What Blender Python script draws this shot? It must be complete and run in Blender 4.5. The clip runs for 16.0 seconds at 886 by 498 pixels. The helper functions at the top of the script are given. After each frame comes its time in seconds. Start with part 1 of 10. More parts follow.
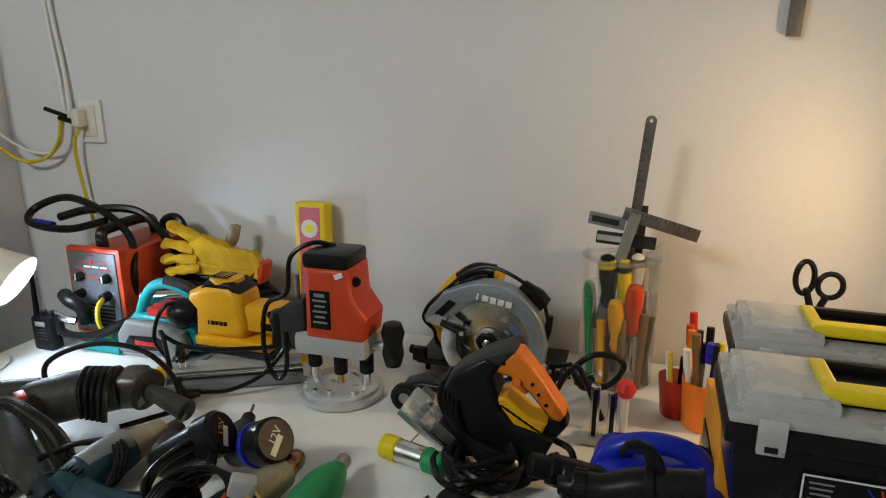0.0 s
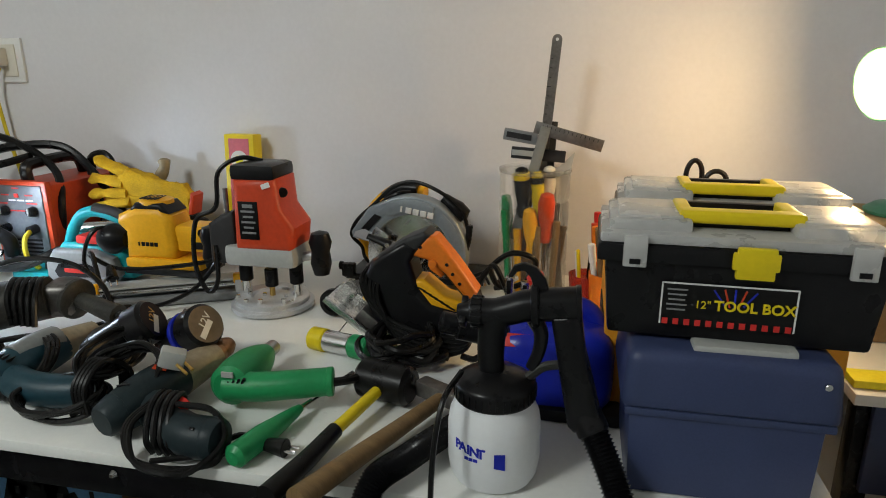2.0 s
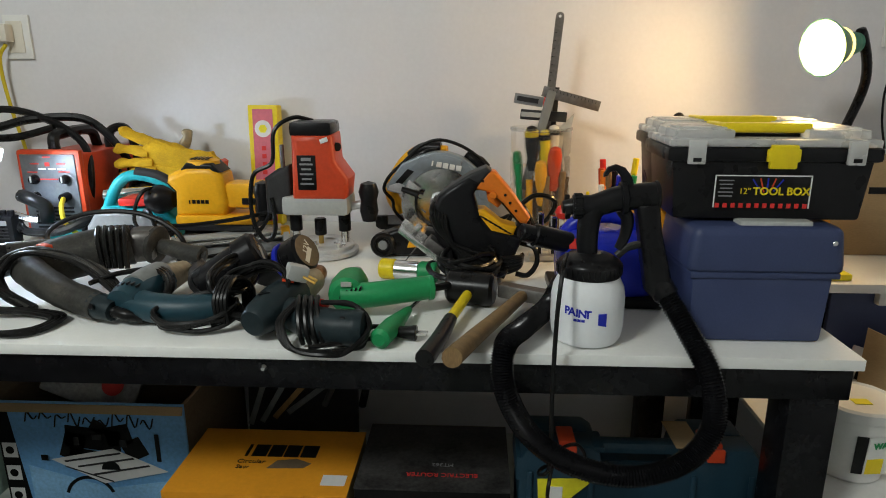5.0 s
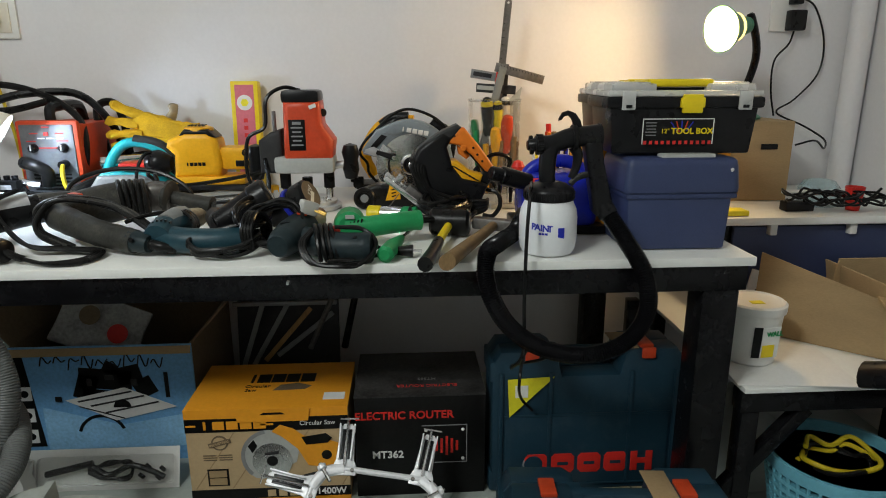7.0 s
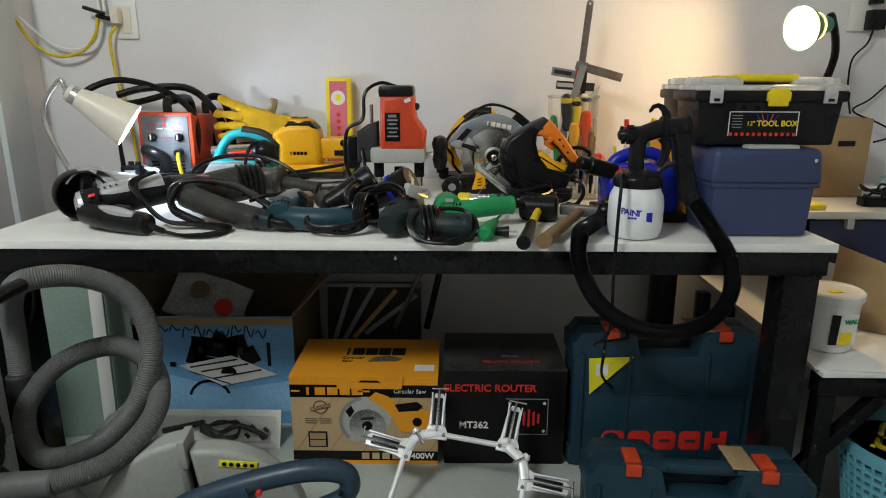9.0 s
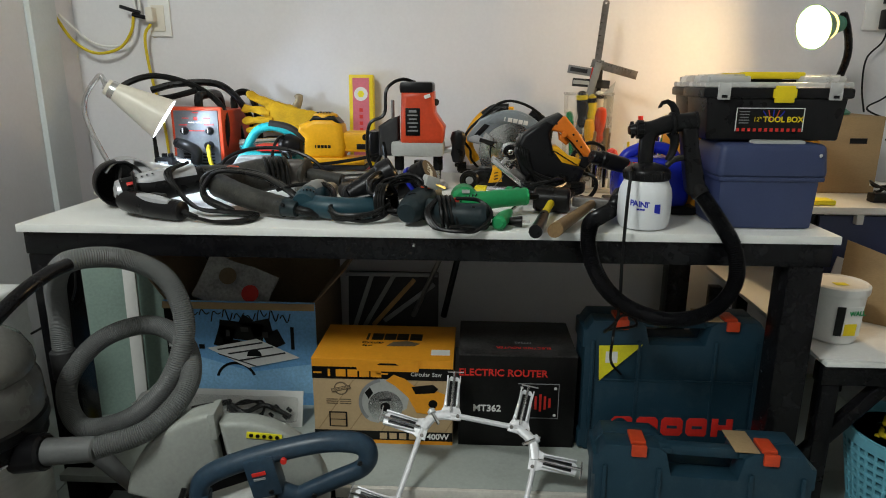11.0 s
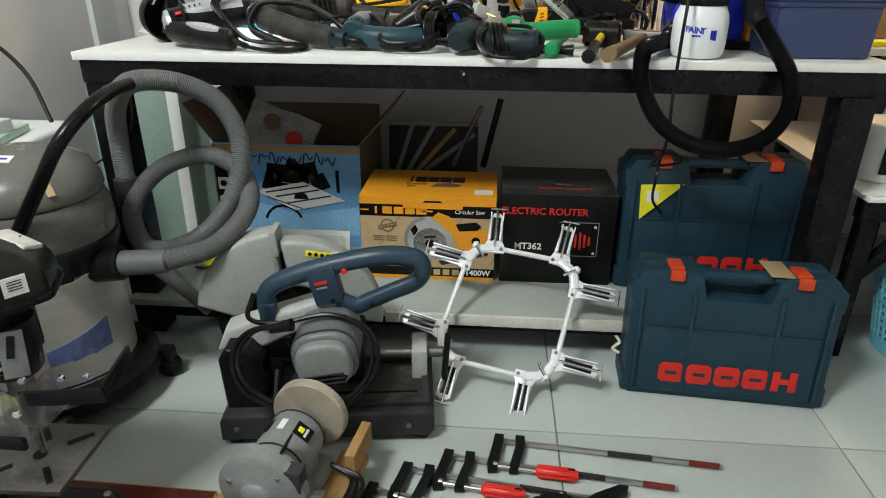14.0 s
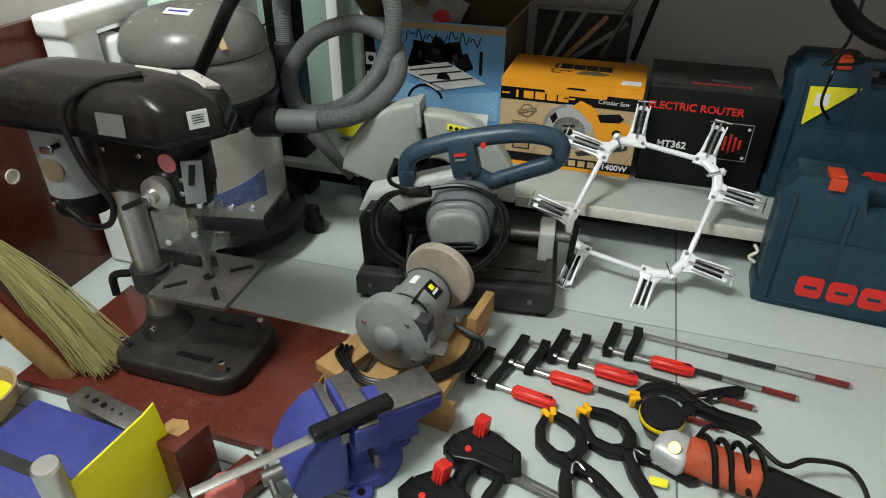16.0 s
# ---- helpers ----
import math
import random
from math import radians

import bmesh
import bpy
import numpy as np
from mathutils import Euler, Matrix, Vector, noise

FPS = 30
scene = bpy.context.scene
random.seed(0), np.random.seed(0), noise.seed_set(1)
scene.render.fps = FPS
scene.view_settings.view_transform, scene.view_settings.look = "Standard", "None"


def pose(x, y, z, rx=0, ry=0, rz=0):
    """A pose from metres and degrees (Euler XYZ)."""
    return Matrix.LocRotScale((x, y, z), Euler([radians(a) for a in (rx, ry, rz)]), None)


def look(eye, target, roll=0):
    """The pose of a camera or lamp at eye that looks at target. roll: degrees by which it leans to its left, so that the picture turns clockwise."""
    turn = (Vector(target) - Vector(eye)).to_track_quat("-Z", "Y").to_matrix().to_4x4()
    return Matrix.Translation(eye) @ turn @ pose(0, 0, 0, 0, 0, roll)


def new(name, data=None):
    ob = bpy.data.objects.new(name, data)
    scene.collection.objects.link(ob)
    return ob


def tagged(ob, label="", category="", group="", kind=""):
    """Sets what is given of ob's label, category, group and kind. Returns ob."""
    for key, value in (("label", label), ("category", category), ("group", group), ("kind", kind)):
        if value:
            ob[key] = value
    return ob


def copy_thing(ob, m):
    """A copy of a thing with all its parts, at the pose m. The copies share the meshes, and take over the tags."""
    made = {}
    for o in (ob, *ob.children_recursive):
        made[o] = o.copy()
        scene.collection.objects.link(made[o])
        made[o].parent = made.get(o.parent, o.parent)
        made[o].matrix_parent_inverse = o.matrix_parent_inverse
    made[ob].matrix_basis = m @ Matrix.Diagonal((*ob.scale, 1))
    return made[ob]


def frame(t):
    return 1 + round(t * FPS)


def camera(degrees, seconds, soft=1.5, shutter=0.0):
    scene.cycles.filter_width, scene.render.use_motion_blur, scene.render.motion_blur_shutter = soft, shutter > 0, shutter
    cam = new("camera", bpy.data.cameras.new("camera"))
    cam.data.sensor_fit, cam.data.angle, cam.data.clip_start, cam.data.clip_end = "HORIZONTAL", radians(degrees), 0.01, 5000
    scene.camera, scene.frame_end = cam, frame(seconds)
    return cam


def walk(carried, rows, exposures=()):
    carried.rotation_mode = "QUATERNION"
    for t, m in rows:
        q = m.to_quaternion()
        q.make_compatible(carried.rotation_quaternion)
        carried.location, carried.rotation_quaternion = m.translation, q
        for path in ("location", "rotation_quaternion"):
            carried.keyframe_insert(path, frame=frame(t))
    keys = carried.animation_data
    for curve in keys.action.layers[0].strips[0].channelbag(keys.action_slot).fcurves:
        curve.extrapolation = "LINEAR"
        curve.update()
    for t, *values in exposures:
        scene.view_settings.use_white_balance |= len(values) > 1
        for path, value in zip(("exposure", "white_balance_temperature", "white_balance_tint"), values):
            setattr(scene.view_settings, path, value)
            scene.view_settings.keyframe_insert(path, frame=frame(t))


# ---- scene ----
cam = camera(69.1, 16.0, soft=1.0)
METRES, EYE, TILT, LEAN, TURN = 1.53, 1.385, -15.0, 0.0, 17.1
ROWS = [
    (0.0, 0.0, 0.0, 0.0, -0.0, 0.0, -0.0),
    (0.5, 0.0113, -0.0112, -0.0114, -2.66, -0.32, 0.79),
    (1.0, 0.0239, -0.0417, -0.0236, -4.24, -0.74, 1.13),
    (1.5, 0.0285, -0.0633, -0.0519, -4.67, -1.06, 1.24),
    (2.0, 0.0277, -0.0521, -0.1066, -4.81, -0.94, 1.42),
    (2.5, 0.0026, -0.024, -0.138, -4.96, -0.94, 1.43),
    (3.0, -0.0373, -0.0166, -0.1356, -5.1, -0.91, 1.42),
    (5.5, -0.2431, -0.1956, -0.2232, -16.65, -0.73, 4.52),
    (6.0, -0.2875, -0.2338, -0.2538, -19.03, -0.95, 5.09),
    (6.5, -0.2935, -0.2573, -0.2626, -19.73, -0.94, 5.29),
    (7.0, -0.308, -0.2804, -0.2717, -19.86, -0.93, 5.34),
    (7.5, -0.3248, -0.3016, -0.2797, -20.03, -0.84, 5.33),
    (8.0, -0.3551, -0.306, -0.2937, -19.67, -0.87, 5.22),
    (8.5, -0.3793, -0.3078, -0.302, -18.05, -0.68, 4.78),
    (9.0, -0.3976, -0.3269, -0.2964, -15.76, -0.31, 4.1),
    (11.5, -0.4052, -0.373, -0.3146, -13.97, -0.45, 3.43),
    (12.0, -0.4058, -0.3634, -0.3365, -14.07, -2.86, 3.47),
    (12.5, -0.4124, -0.3651, -0.3543, -14.07, -5.81, 3.54),
    (13.0, -0.4292, -0.3706, -0.3701, -14.15, -7.63, 3.51),
    (13.5, -0.4462, -0.3821, -0.3862, -13.65, -8.66, 3.36),
    (14.0, -0.4582, -0.3918, -0.4003, -12.15, -9.68, 2.97),
    (14.5, -0.4705, -0.3955, -0.4102, -10.07, -11.08, 2.37),
    (15.0, -0.4808, -0.4024, -0.4165, -6.83, -12.56, 1.32),
    (15.5, -0.4786, -0.4087, -0.4289, -3.18, -14.69, 0.41),
    (16.0, -0.4797, -0.4148, -0.4367, -0.35, -17.6, -0.4),
]
walk(cam, [(t, pose(1.423, -0.54, EYE, TILT, LEAN, TURN) @ pose(METRES * x, METRES * y, METRES * z, 90 + pitch, roll, yaw)) for t, x, y, z, yaw, pitch, roll in ROWS],
     exposures=[(0.0, -0.15), (1.5, -0.03), (3.0, 0.12), (5.5, 0.27), (9.0, 0.36), (11.5, 0.36), (12.5, 0.42), (13.0, 0.74), (13.5, 0.92), (14.5, 1.1), (16.0, 1.18)])

# ---- world, lamps, exposure ----
world = bpy.data.worlds.new("room_dark")
scene.world = world
world.use_nodes = True
world.node_tree.nodes["Background"].inputs[0].default_value = (0.5, 0.6, 0.8, 1)
world.node_tree.nodes["Background"].inputs[1].default_value = 0.02


def lamp(name, kind, at, power, colour, size=0.05, target=None, size_y=None):
    d = bpy.data.lights.new(name, kind)
    d.energy, d.color = power, colour
    if kind == "AREA":
        d.size = size
        if size_y:
            d.shape, d.size_y = "RECTANGLE", size_y
    else:
        d.shadow_soft_size = size
    ob = new(name, d)
    ob.matrix_world = look(at, target) if target else pose(*at)
    return ob


lamp("ceiling_lamp_light", "AREA", (-0.08, -1.65, 2.6), 32, (0.95, 1.0, 0.965), 0.5, (0.6, -0.3, 0))
LEFT_LAMP = Vector((0.128, 0.455, 0.968))
LEFT_AIM = LEFT_LAMP + Vector((0.58, 0.20, -0.40))
RIGHT_LAMP = Vector((2.00, 0.615, 1.218))
RIGHT_AIM = RIGHT_LAMP + Vector((-0.93, -0.37, -0.13))
lamp("left_bulb_light", "POINT", LEFT_LAMP - (LEFT_AIM - LEFT_LAMP).normalized() * 0.022, 9.2, (0.62, 0.77, 1.0), 0.03)
lamp("right_bulb_light", "POINT", RIGHT_LAMP, 10.8, (1.0, 0.68, 0.33), 0.04)


# ---- materials ----
def mat(name, colour, rough=0.5, metal=0.0, vary=0.15, size=8.0, bump=0.05, grain=120.0, dirt=0.0, dirt_colour=(0.05, 0.045, 0.04), coat=0.0, glow=0.0, stretch=(1, 1, 1), bump_distance=0.002, trans=0.0, alpha=1.0):
    m = bpy.data.materials.new(name)
    m.use_nodes = True
    nt = m.node_tree
    n, l = nt.nodes, nt.links
    b = n["Principled BSDF"]
    tc = n.new("ShaderNodeTexCoord")
    mp = n.new("ShaderNodeMapping")
    mp.inputs["Scale"].default_value = stretch
    l.new(tc.outputs["Object"], mp.inputs[0])
    n1 = n.new("ShaderNodeTexNoise")
    n1.inputs["Scale"].default_value, n1.inputs["Detail"].default_value = size, 5
    n2 = n.new("ShaderNodeTexNoise")
    n2.inputs["Scale"].default_value, n2.inputs["Detail"].default_value = grain, 4
    for k in (n1, n2):
        l.new(mp.outputs[0], k.inputs["Vector"])
    mixn = n.new("ShaderNodeMath")
    mixn.operation = "MULTIPLY_ADD"
    mixn.inputs[1].default_value = 0.45
    l.new(n2.outputs[0], mixn.inputs[0])
    sc = n.new("ShaderNodeMath")
    sc.operation = "MULTIPLY"
    sc.inputs[1].default_value = 0.55
    l.new(n1.outputs[0], sc.inputs[0])
    l.new(sc.outputs[0], mixn.inputs[2])
    ramp = n.new("ShaderNodeValToRGB")
    lo = [c * (1 - vary) for c in colour]
    hi = [min(1, c * (1 + vary)) for c in colour]
    ramp.color_ramp.elements[0].position, ramp.color_ramp.elements[0].color = 0.34, (*lo, 1)
    ramp.color_ramp.elements[1].position, ramp.color_ramp.elements[1].color = 0.66, (*hi, 1)
    l.new(mixn.outputs[0], ramp.inputs[0])
    out = ramp.outputs[0]
    if dirt:
        n3 = n.new("ShaderNodeTexNoise")
        n3.inputs["Scale"].default_value, n3.inputs["Detail"].default_value, n3.inputs["Roughness"].default_value = size * 1.7, 9, 0.72
        l.new(mp.outputs[0], n3.inputs["Vector"])
        r3 = n.new("ShaderNodeValToRGB")
        r3.color_ramp.elements[0].position, r3.color_ramp.elements[1].position = 0.52, 0.75
        l.new(n3.outputs[0], r3.inputs[0])
        am = n.new("ShaderNodeMath")
        am.operation = "MULTIPLY"
        am.inputs[1].default_value = dirt
        l.new(r3.outputs[0], am.inputs[0])
        mx = n.new("ShaderNodeMixRGB")
        mx.inputs[2].default_value = (*dirt_colour, 1)
        l.new(am.outputs[0], mx.inputs[0])
        l.new(out, mx.inputs[1])
        out = mx.outputs[0]
    l.new(out, b.inputs["Base Color"])
    rr = n.new("ShaderNodeMapRange")
    rr.inputs[3].default_value, rr.inputs[4].default_value = max(0.02, rough - 0.12), min(1, rough + 0.12)
    l.new(n1.outputs[0], rr.inputs[0])
    l.new(rr.outputs[0], b.inputs["Roughness"])
    b.inputs["Metallic"].default_value = metal
    b.inputs["Specular IOR Level"].default_value = 0.2 if metal < 0.3 and max(colour) < 0.06 else 0.32
    b.inputs["Coat Weight"].default_value = coat
    if trans:
        b.inputs["Specular IOR Level"].default_value = 0.8
        b.inputs["Transmission Weight"].default_value = trans
        b.inputs["IOR"].default_value = 1.2
    if alpha < 1:
        b.inputs["Alpha"].default_value = alpha
    if glow:
        b.inputs["Emission Color"].default_value = (*colour, 1)
        b.inputs["Emission Strength"].default_value = glow
    if bump:
        bp = n.new("ShaderNodeBump")
        bp.inputs["Strength"].default_value, bp.inputs["Distance"].default_value = bump, bump_distance
        l.new(mixn.outputs[0], bp.inputs["Height"])
        l.new(bp.outputs[0], b.inputs["Normal"])
    return m


M_WALL = mat("wall_paint", (0.725, 0.72, 0.73), 0.75, vary=0.03, size=1.6, bump=0.12, grain=90, dirt=0.10, dirt_colour=(0.5, 0.48, 0.45))
M_WALL_COOL = mat("cool_wall_paint", (0.62, 0.66, 0.66), 0.6, vary=0.05, size=2.5, bump=0.08, dirt=0.1, dirt_colour=(0.4, 0.42, 0.4))
M_CEIL = mat("ceiling_paint", (0.8, 0.8, 0.78), 0.8, vary=0.02)
M_TILE = mat("floor_tile", (0.45, 0.50, 0.475), 0.22, vary=0.05, size=3, bump=0.02, grain=60, dirt=0.16, dirt_colour=(0.32, 0.33, 0.30))
M_GROUT = mat("grout", (0.16, 0.17, 0.16), 0.9)
M_TOP = mat("white_laminate", (0.80, 0.81, 0.78), 0.32, vary=0.03, size=5, bump=0.02, dirt=0.14, dirt_colour=(0.45, 0.43, 0.38))
M_EDGE = mat("board_edge", (0.66, 0.64, 0.58), 0.5, vary=0.1, size=20, dirt=0.2)
M_STEEL_BLACK = mat("black_painted_steel", (0.005, 0.005, 0.006), 0.25, vary=0.3, size=14, bump=0.1, dirt=0.05, dirt_colour=(0.12, 0.12, 0.12))
M_BLACK = mat("black_plastic", (0.008, 0.008, 0.009), 0.3, vary=0.2, size=20, bump=0.12, grain=500, dirt=0.05, dirt_colour=(0.10, 0.095, 0.085))
M_RUBBER = mat("black_rubber", (0.007, 0.007, 0.007), 0.3, vary=0.25, size=25, bump=0.1, dirt=0.12, dirt_colour=(0.05, 0.047, 0.043))
M_DGREY = mat("dark_grey_plastic", (0.034, 0.034, 0.035), 0.5, vary=0.15, size=20, bump=0.1, grain=400, dirt=0.15, dirt_colour=(0.16, 0.15, 0.14))
M_GREY = mat("grey_plastic", (0.24, 0.245, 0.245), 0.45, vary=0.1, size=15, bump=0.08, dirt=0.15)
M_LGREY = mat("light_grey_metal_paint", (0.42, 0.43, 0.41), 0.42, vary=0.08, size=12, bump=0.08, dirt=0.2, dirt_colour=(0.16, 0.15, 0.13))
M_CHROME = mat("bright_steel", (0.72, 0.72, 0.72), 0.2, 1.0, vary=0.08, size=20, bump=0.05)
M_COLUMN = mat("ground_steel", (0.50, 0.49, 0.47), 0.34, 0.9, vary=0.12, size=14, bump=0.05, dirt=0.2, dirt_colour=(0.2, 0.18, 0.16))
M_DUSTY = mat("dusty_black_cover", (0.011, 0.010, 0.009), 0.24, vary=0.3, size=10, bump=0.12, grain=300, dirt=0.5, dirt_colour=(0.06, 0.042, 0.028))
M_TAPE = mat("soiled_white_tape", (0.46, 0.44, 0.42), 0.6, vary=0.2, size=25, bump=0.3, dirt=0.3)
M_OLDOR = mat("grimy_orange_plastic", (0.42, 0.075, 0.03), 0.42, vary=0.2, size=18, bump=0.1, dirt=0.5, dirt_colour=(0.08, 0.03, 0.02))
M_BARRED = mat("worn_red_bar_paint", (0.20, 0.03, 0.025), 0.45, 0.3, vary=0.3, size=20, dirt=0.5, dirt_colour=(0.05, 0.04, 0.04))
M_ALU = mat("cast_aluminium", (0.56, 0.57, 0.58), 0.42, 0.45, vary=0.12, size=25, bump=0.2, grain=300, dirt=0.15)
M_IRON = mat("worn_iron", (0.20, 0.19, 0.18), 0.45, 0.9, vary=0.25, size=15, bump=0.2, dirt=0.3, dirt_colour=(0.09, 0.06, 0.04))
M_DIECAST = mat("white_zinc", (0.80, 0.81, 0.83), 0.35, 0.15, vary=0.06, size=30, bump=0.08)
M_CARD = mat("brown_cardboard", (0.36, 0.25, 0.13), 0.8, vary=0.12, size=6, bump=0.15, grain=150, dirt=0.12, stretch=(1, 1, 3))
M_CARD_DARK = mat("dark_brown_cardboard", (0.16, 0.115, 0.07), 0.85, vary=0.2, size=6, bump=0.2, dirt=0.2)
M_KRAFT = mat("kraft_print", (0.50, 0.36, 0.20), 0.6, vary=0.08, size=8, bump=0.06)
M_ORANGE = mat("orange_print", (0.80, 0.33, 0.02), 0.5, vary=0.06, size=6, bump=0.06, dirt=0.08)
M_BLACKP = mat("black_print", (0.006, 0.006, 0.006), 0.34, vary=0.3, size=9, bump=0.08, dirt=0.05, dirt_colour=(0.12, 0.11, 0.1))
M_CAMO = mat("grey_black_camouflage_print", (0.035, 0.034, 0.033), 0.4, vary=0.7, size=18, bump=0.05, dirt=0.35, dirt_colour=(0.11, 0.10, 0.095))
M_BLUEP = mat("sky_blue_print", (0.17, 0.40, 0.70), 0.4, vary=0.22, size=3, bump=0.05)
M_WHITEP = mat("white_paper", (0.75, 0.75, 0.73), 0.6, vary=0.05, size=10, bump=0.08)
M_REDP = mat("red_print", (0.62, 0.03, 0.025), 0.45, vary=0.1, size=20)
M_YELP = mat("yellow_print", (0.82, 0.74, 0.03), 0.45, vary=0.08, size=15)
M_TEALCASE = mat("dark_teal_case_plastic", (0.011, 0.038, 0.060), 0.45, vary=0.15, size=9, bump=0.18, grain=350, dirt=0.22, dirt_colour=(0.10, 0.12, 0.12))
M_NAVY = mat("slate_blue_plastic", (0.040, 0.055, 0.125), 0.4, vary=0.1, size=10, bump=0.08, grain=350, dirt=0.06, dirt_colour=(0.12, 0.13, 0.18))
M_RED = mat("red_plastic", (0.62, 0.028, 0.02), 0.35, vary=0.1, size=15, bump=0.05)
M_ORANGEP = mat("orange_plastic", (0.80, 0.20, 0.015), 0.38, vary=0.1, size=15, bump=0.06, dirt=0.06)
M_REDOR = mat("red_orange_plastic", (0.56, 0.058, 0.017), 0.38, vary=0.1, size=15, bump=0.06, dirt=0.10)
M_YELLOW = mat("amber_yellow_plastic", (0.85, 0.42, 0.01), 0.38, vary=0.08, size=15, bump=0.05, dirt=0.05)
M_LEMON = mat("lemon_yellow_plastic", (0.78, 0.60, 0.012), 0.4, vary=0.06, size=15, bump=0.04)
M_TEAL = mat("turquoise_plastic", (0.01, 0.36, 0.40), 0.4, vary=0.1, size=15, bump=0.06, dirt=0.06)
M_DTEAL = mat("blue_green_plastic", (0.012, 0.045, 0.062), 0.42, vary=0.15, size=18, bump=0.1, dirt=0.2, dirt_colour=(0.09, 0.10, 0.10))
M_BGREEN = mat("petrol_grey_plastic", (0.014, 0.024, 0.028), 0.42, vary=0.2, size=18, bump=0.12, dirt=0.15, dirt_colour=(0.08, 0.08, 0.075))
M_GREEN = mat("green_plastic", (0.015, 0.26, 0.085), 0.4, vary=0.1, size=15, bump=0.06, dirt=0.06)
M_BLUE = mat("cobalt_blue_plastic", (0.012, 0.024, 0.40), 0.3, vary=0.1, size=10, bump=0.05)
M_VISEBLUE = mat("blue_hammered_paint", (0.045, 0.055, 0.24), 0.42, vary=0.2, size=20, bump=0.3, dirt=0.35, dirt_colour=(0.10, 0.10, 0.13))
M_WHITE = mat("white_plastic", (0.78, 0.78, 0.75), 0.4, vary=0.03, size=10, bump=0.04, dirt=0.06, dirt_colour=(0.5, 0.48, 0.42))
M_CREAM = mat("cream_enamel", (0.72, 0.68, 0.58), 0.35, vary=0.04, size=12, bump=0.03)
M_GLOVE = mat("yellow_suede_leather", (0.55, 0.33, 0.012), 0.9, vary=0.25, size=22, bump=0.5, grain=300, dirt=0.15, dirt_colour=(0.25, 0.14, 0.03), bump_distance=0.004)
M_WOOD = mat("raw_pine", (0.36, 0.21, 0.08), 0.65, vary=0.25, size=7, bump=0.2, grain=60, dirt=0.15, stretch=(8, 1, 1))
M_DARKWOOD = mat("dark_handle_wood", (0.20, 0.125, 0.055), 0.55, vary=0.3, size=8, bump=0.2, dirt=0.25, stretch=(1, 8, 1))
M_MAROON = mat("maroon_laminate", (0.105, 0.024, 0.016), 0.16, vary=0.3, size=6, bump=0.08, dirt=0.3, dirt_colour=(0.09, 0.035, 0.025))
M_GREYHOSE = mat("grey_hose_plastic", (0.115, 0.12, 0.118), 0.5, vary=0.1, size=20, bump=0.05, dirt=0.2, dirt_colour=(0.11, 0.11, 0.10))
M_VAC = mat("dark_grey_vacuum_plastic", (0.13, 0.128, 0.118), 0.25, vary=0.1, size=12, bump=0.03, dirt=0.10, dirt_colour=(0.16, 0.15, 0.14))
M_GLASS = mat("clear_plastic", (0.86, 0.88, 0.86), 0.12, vary=0.02, bump=0.0, trans=0.9, alpha=0.38)
M_LID = mat("translucent_lid_plastic", (0.74, 0.74, 0.72), 0.28, vary=0.06, size=20, bump=0.03, trans=0.2, alpha=0.72)
M_BOTTLE = mat("milky_white_plastic", (0.78, 0.80, 0.82), 0.35, vary=0.03, size=10, bump=0.03)
M_BRASS = mat("brass", (0.65, 0.42, 0.12), 0.35, 1.0, vary=0.1, size=20)
M_STRAW = mat("dry_broom_straw", (0.34, 0.31, 0.12), 0.9, vary=0.3, size=40, bump=0.5, stretch=(30, 30, 1))
M_FOAM = mat("white_polystyrene", (0.76, 0.78, 0.76), 0.8, vary=0.05, size=60, bump=0.4, grain=200, dirt=0.1, dirt_colour=(0.5, 0.5, 0.46))
M_BASKET = mat("light_blue_basket_plastic", (0.16, 0.46, 0.58), 0.45, vary=0.08, size=15)
M_YCABLE = mat("yellow_cable", (0.62, 0.48, 0.02), 0.5, vary=0.1)
M_BULB_COOL = mat("cool_bulb_glass", (0.88, 0.95, 1.0), 0.4, vary=0.0, bump=0, glow=14)
M_BULB_WARM = mat("warm_bulb_glass", (1.0, 0.74, 0.24), 0.4, vary=0.0, bump=0, glow=1.9)
M_SAGE = mat("grey_green_cast_paint", (0.34, 0.36, 0.33), 0.36, vary=0.1, size=12, bump=0.08, dirt=0.25, dirt_colour=(0.15, 0.14, 0.12))
M_DRUMBLUE = mat("worn_blue_print", (0.09, 0.12, 0.26), 0.4, vary=0.3, size=30, dirt=0.5, dirt_colour=(0.32, 0.31, 0.29))
M_MGREY = mat("mid_grey_hammered_paint", (0.20, 0.21, 0.205), 0.42, vary=0.12, size=14, bump=0.15, dirt=0.3, dirt_colour=(0.10, 0.085, 0.07))
M_SAWGREY = mat("blue_grey_metallic_paint", (0.27, 0.31, 0.34), 0.34, 0.35, vary=0.1, size=14, bump=0.06, dirt=0.18, dirt_colour=(0.13, 0.12, 0.11))
M_POLISHED = mat("scuffed_polished_steel", (0.70, 0.71, 0.71), 0.24, 0.9, vary=0.12, size=30, bump=0.08, dirt=0.2, dirt_colour=(0.35, 0.33, 0.30))
M_WORN = mat("dust_worn_dark_plastic", (0.040, 0.040, 0.036), 0.5, vary=0.35, size=22, bump=0.2, grain=220, dirt=0.6, dirt_colour=(0.12, 0.105, 0.085))
M_SILVER = mat("silver_paint", (0.50, 0.51, 0.53), 0.32, 0.4, vary=0.1, size=18, bump=0.05, dirt=0.25, dirt_colour=(0.14, 0.14, 0.14))
M_HOSE = mat("glossy_black_hose", (0.006, 0.006, 0.007), 0.2, vary=0.2, size=25, bump=0.04)
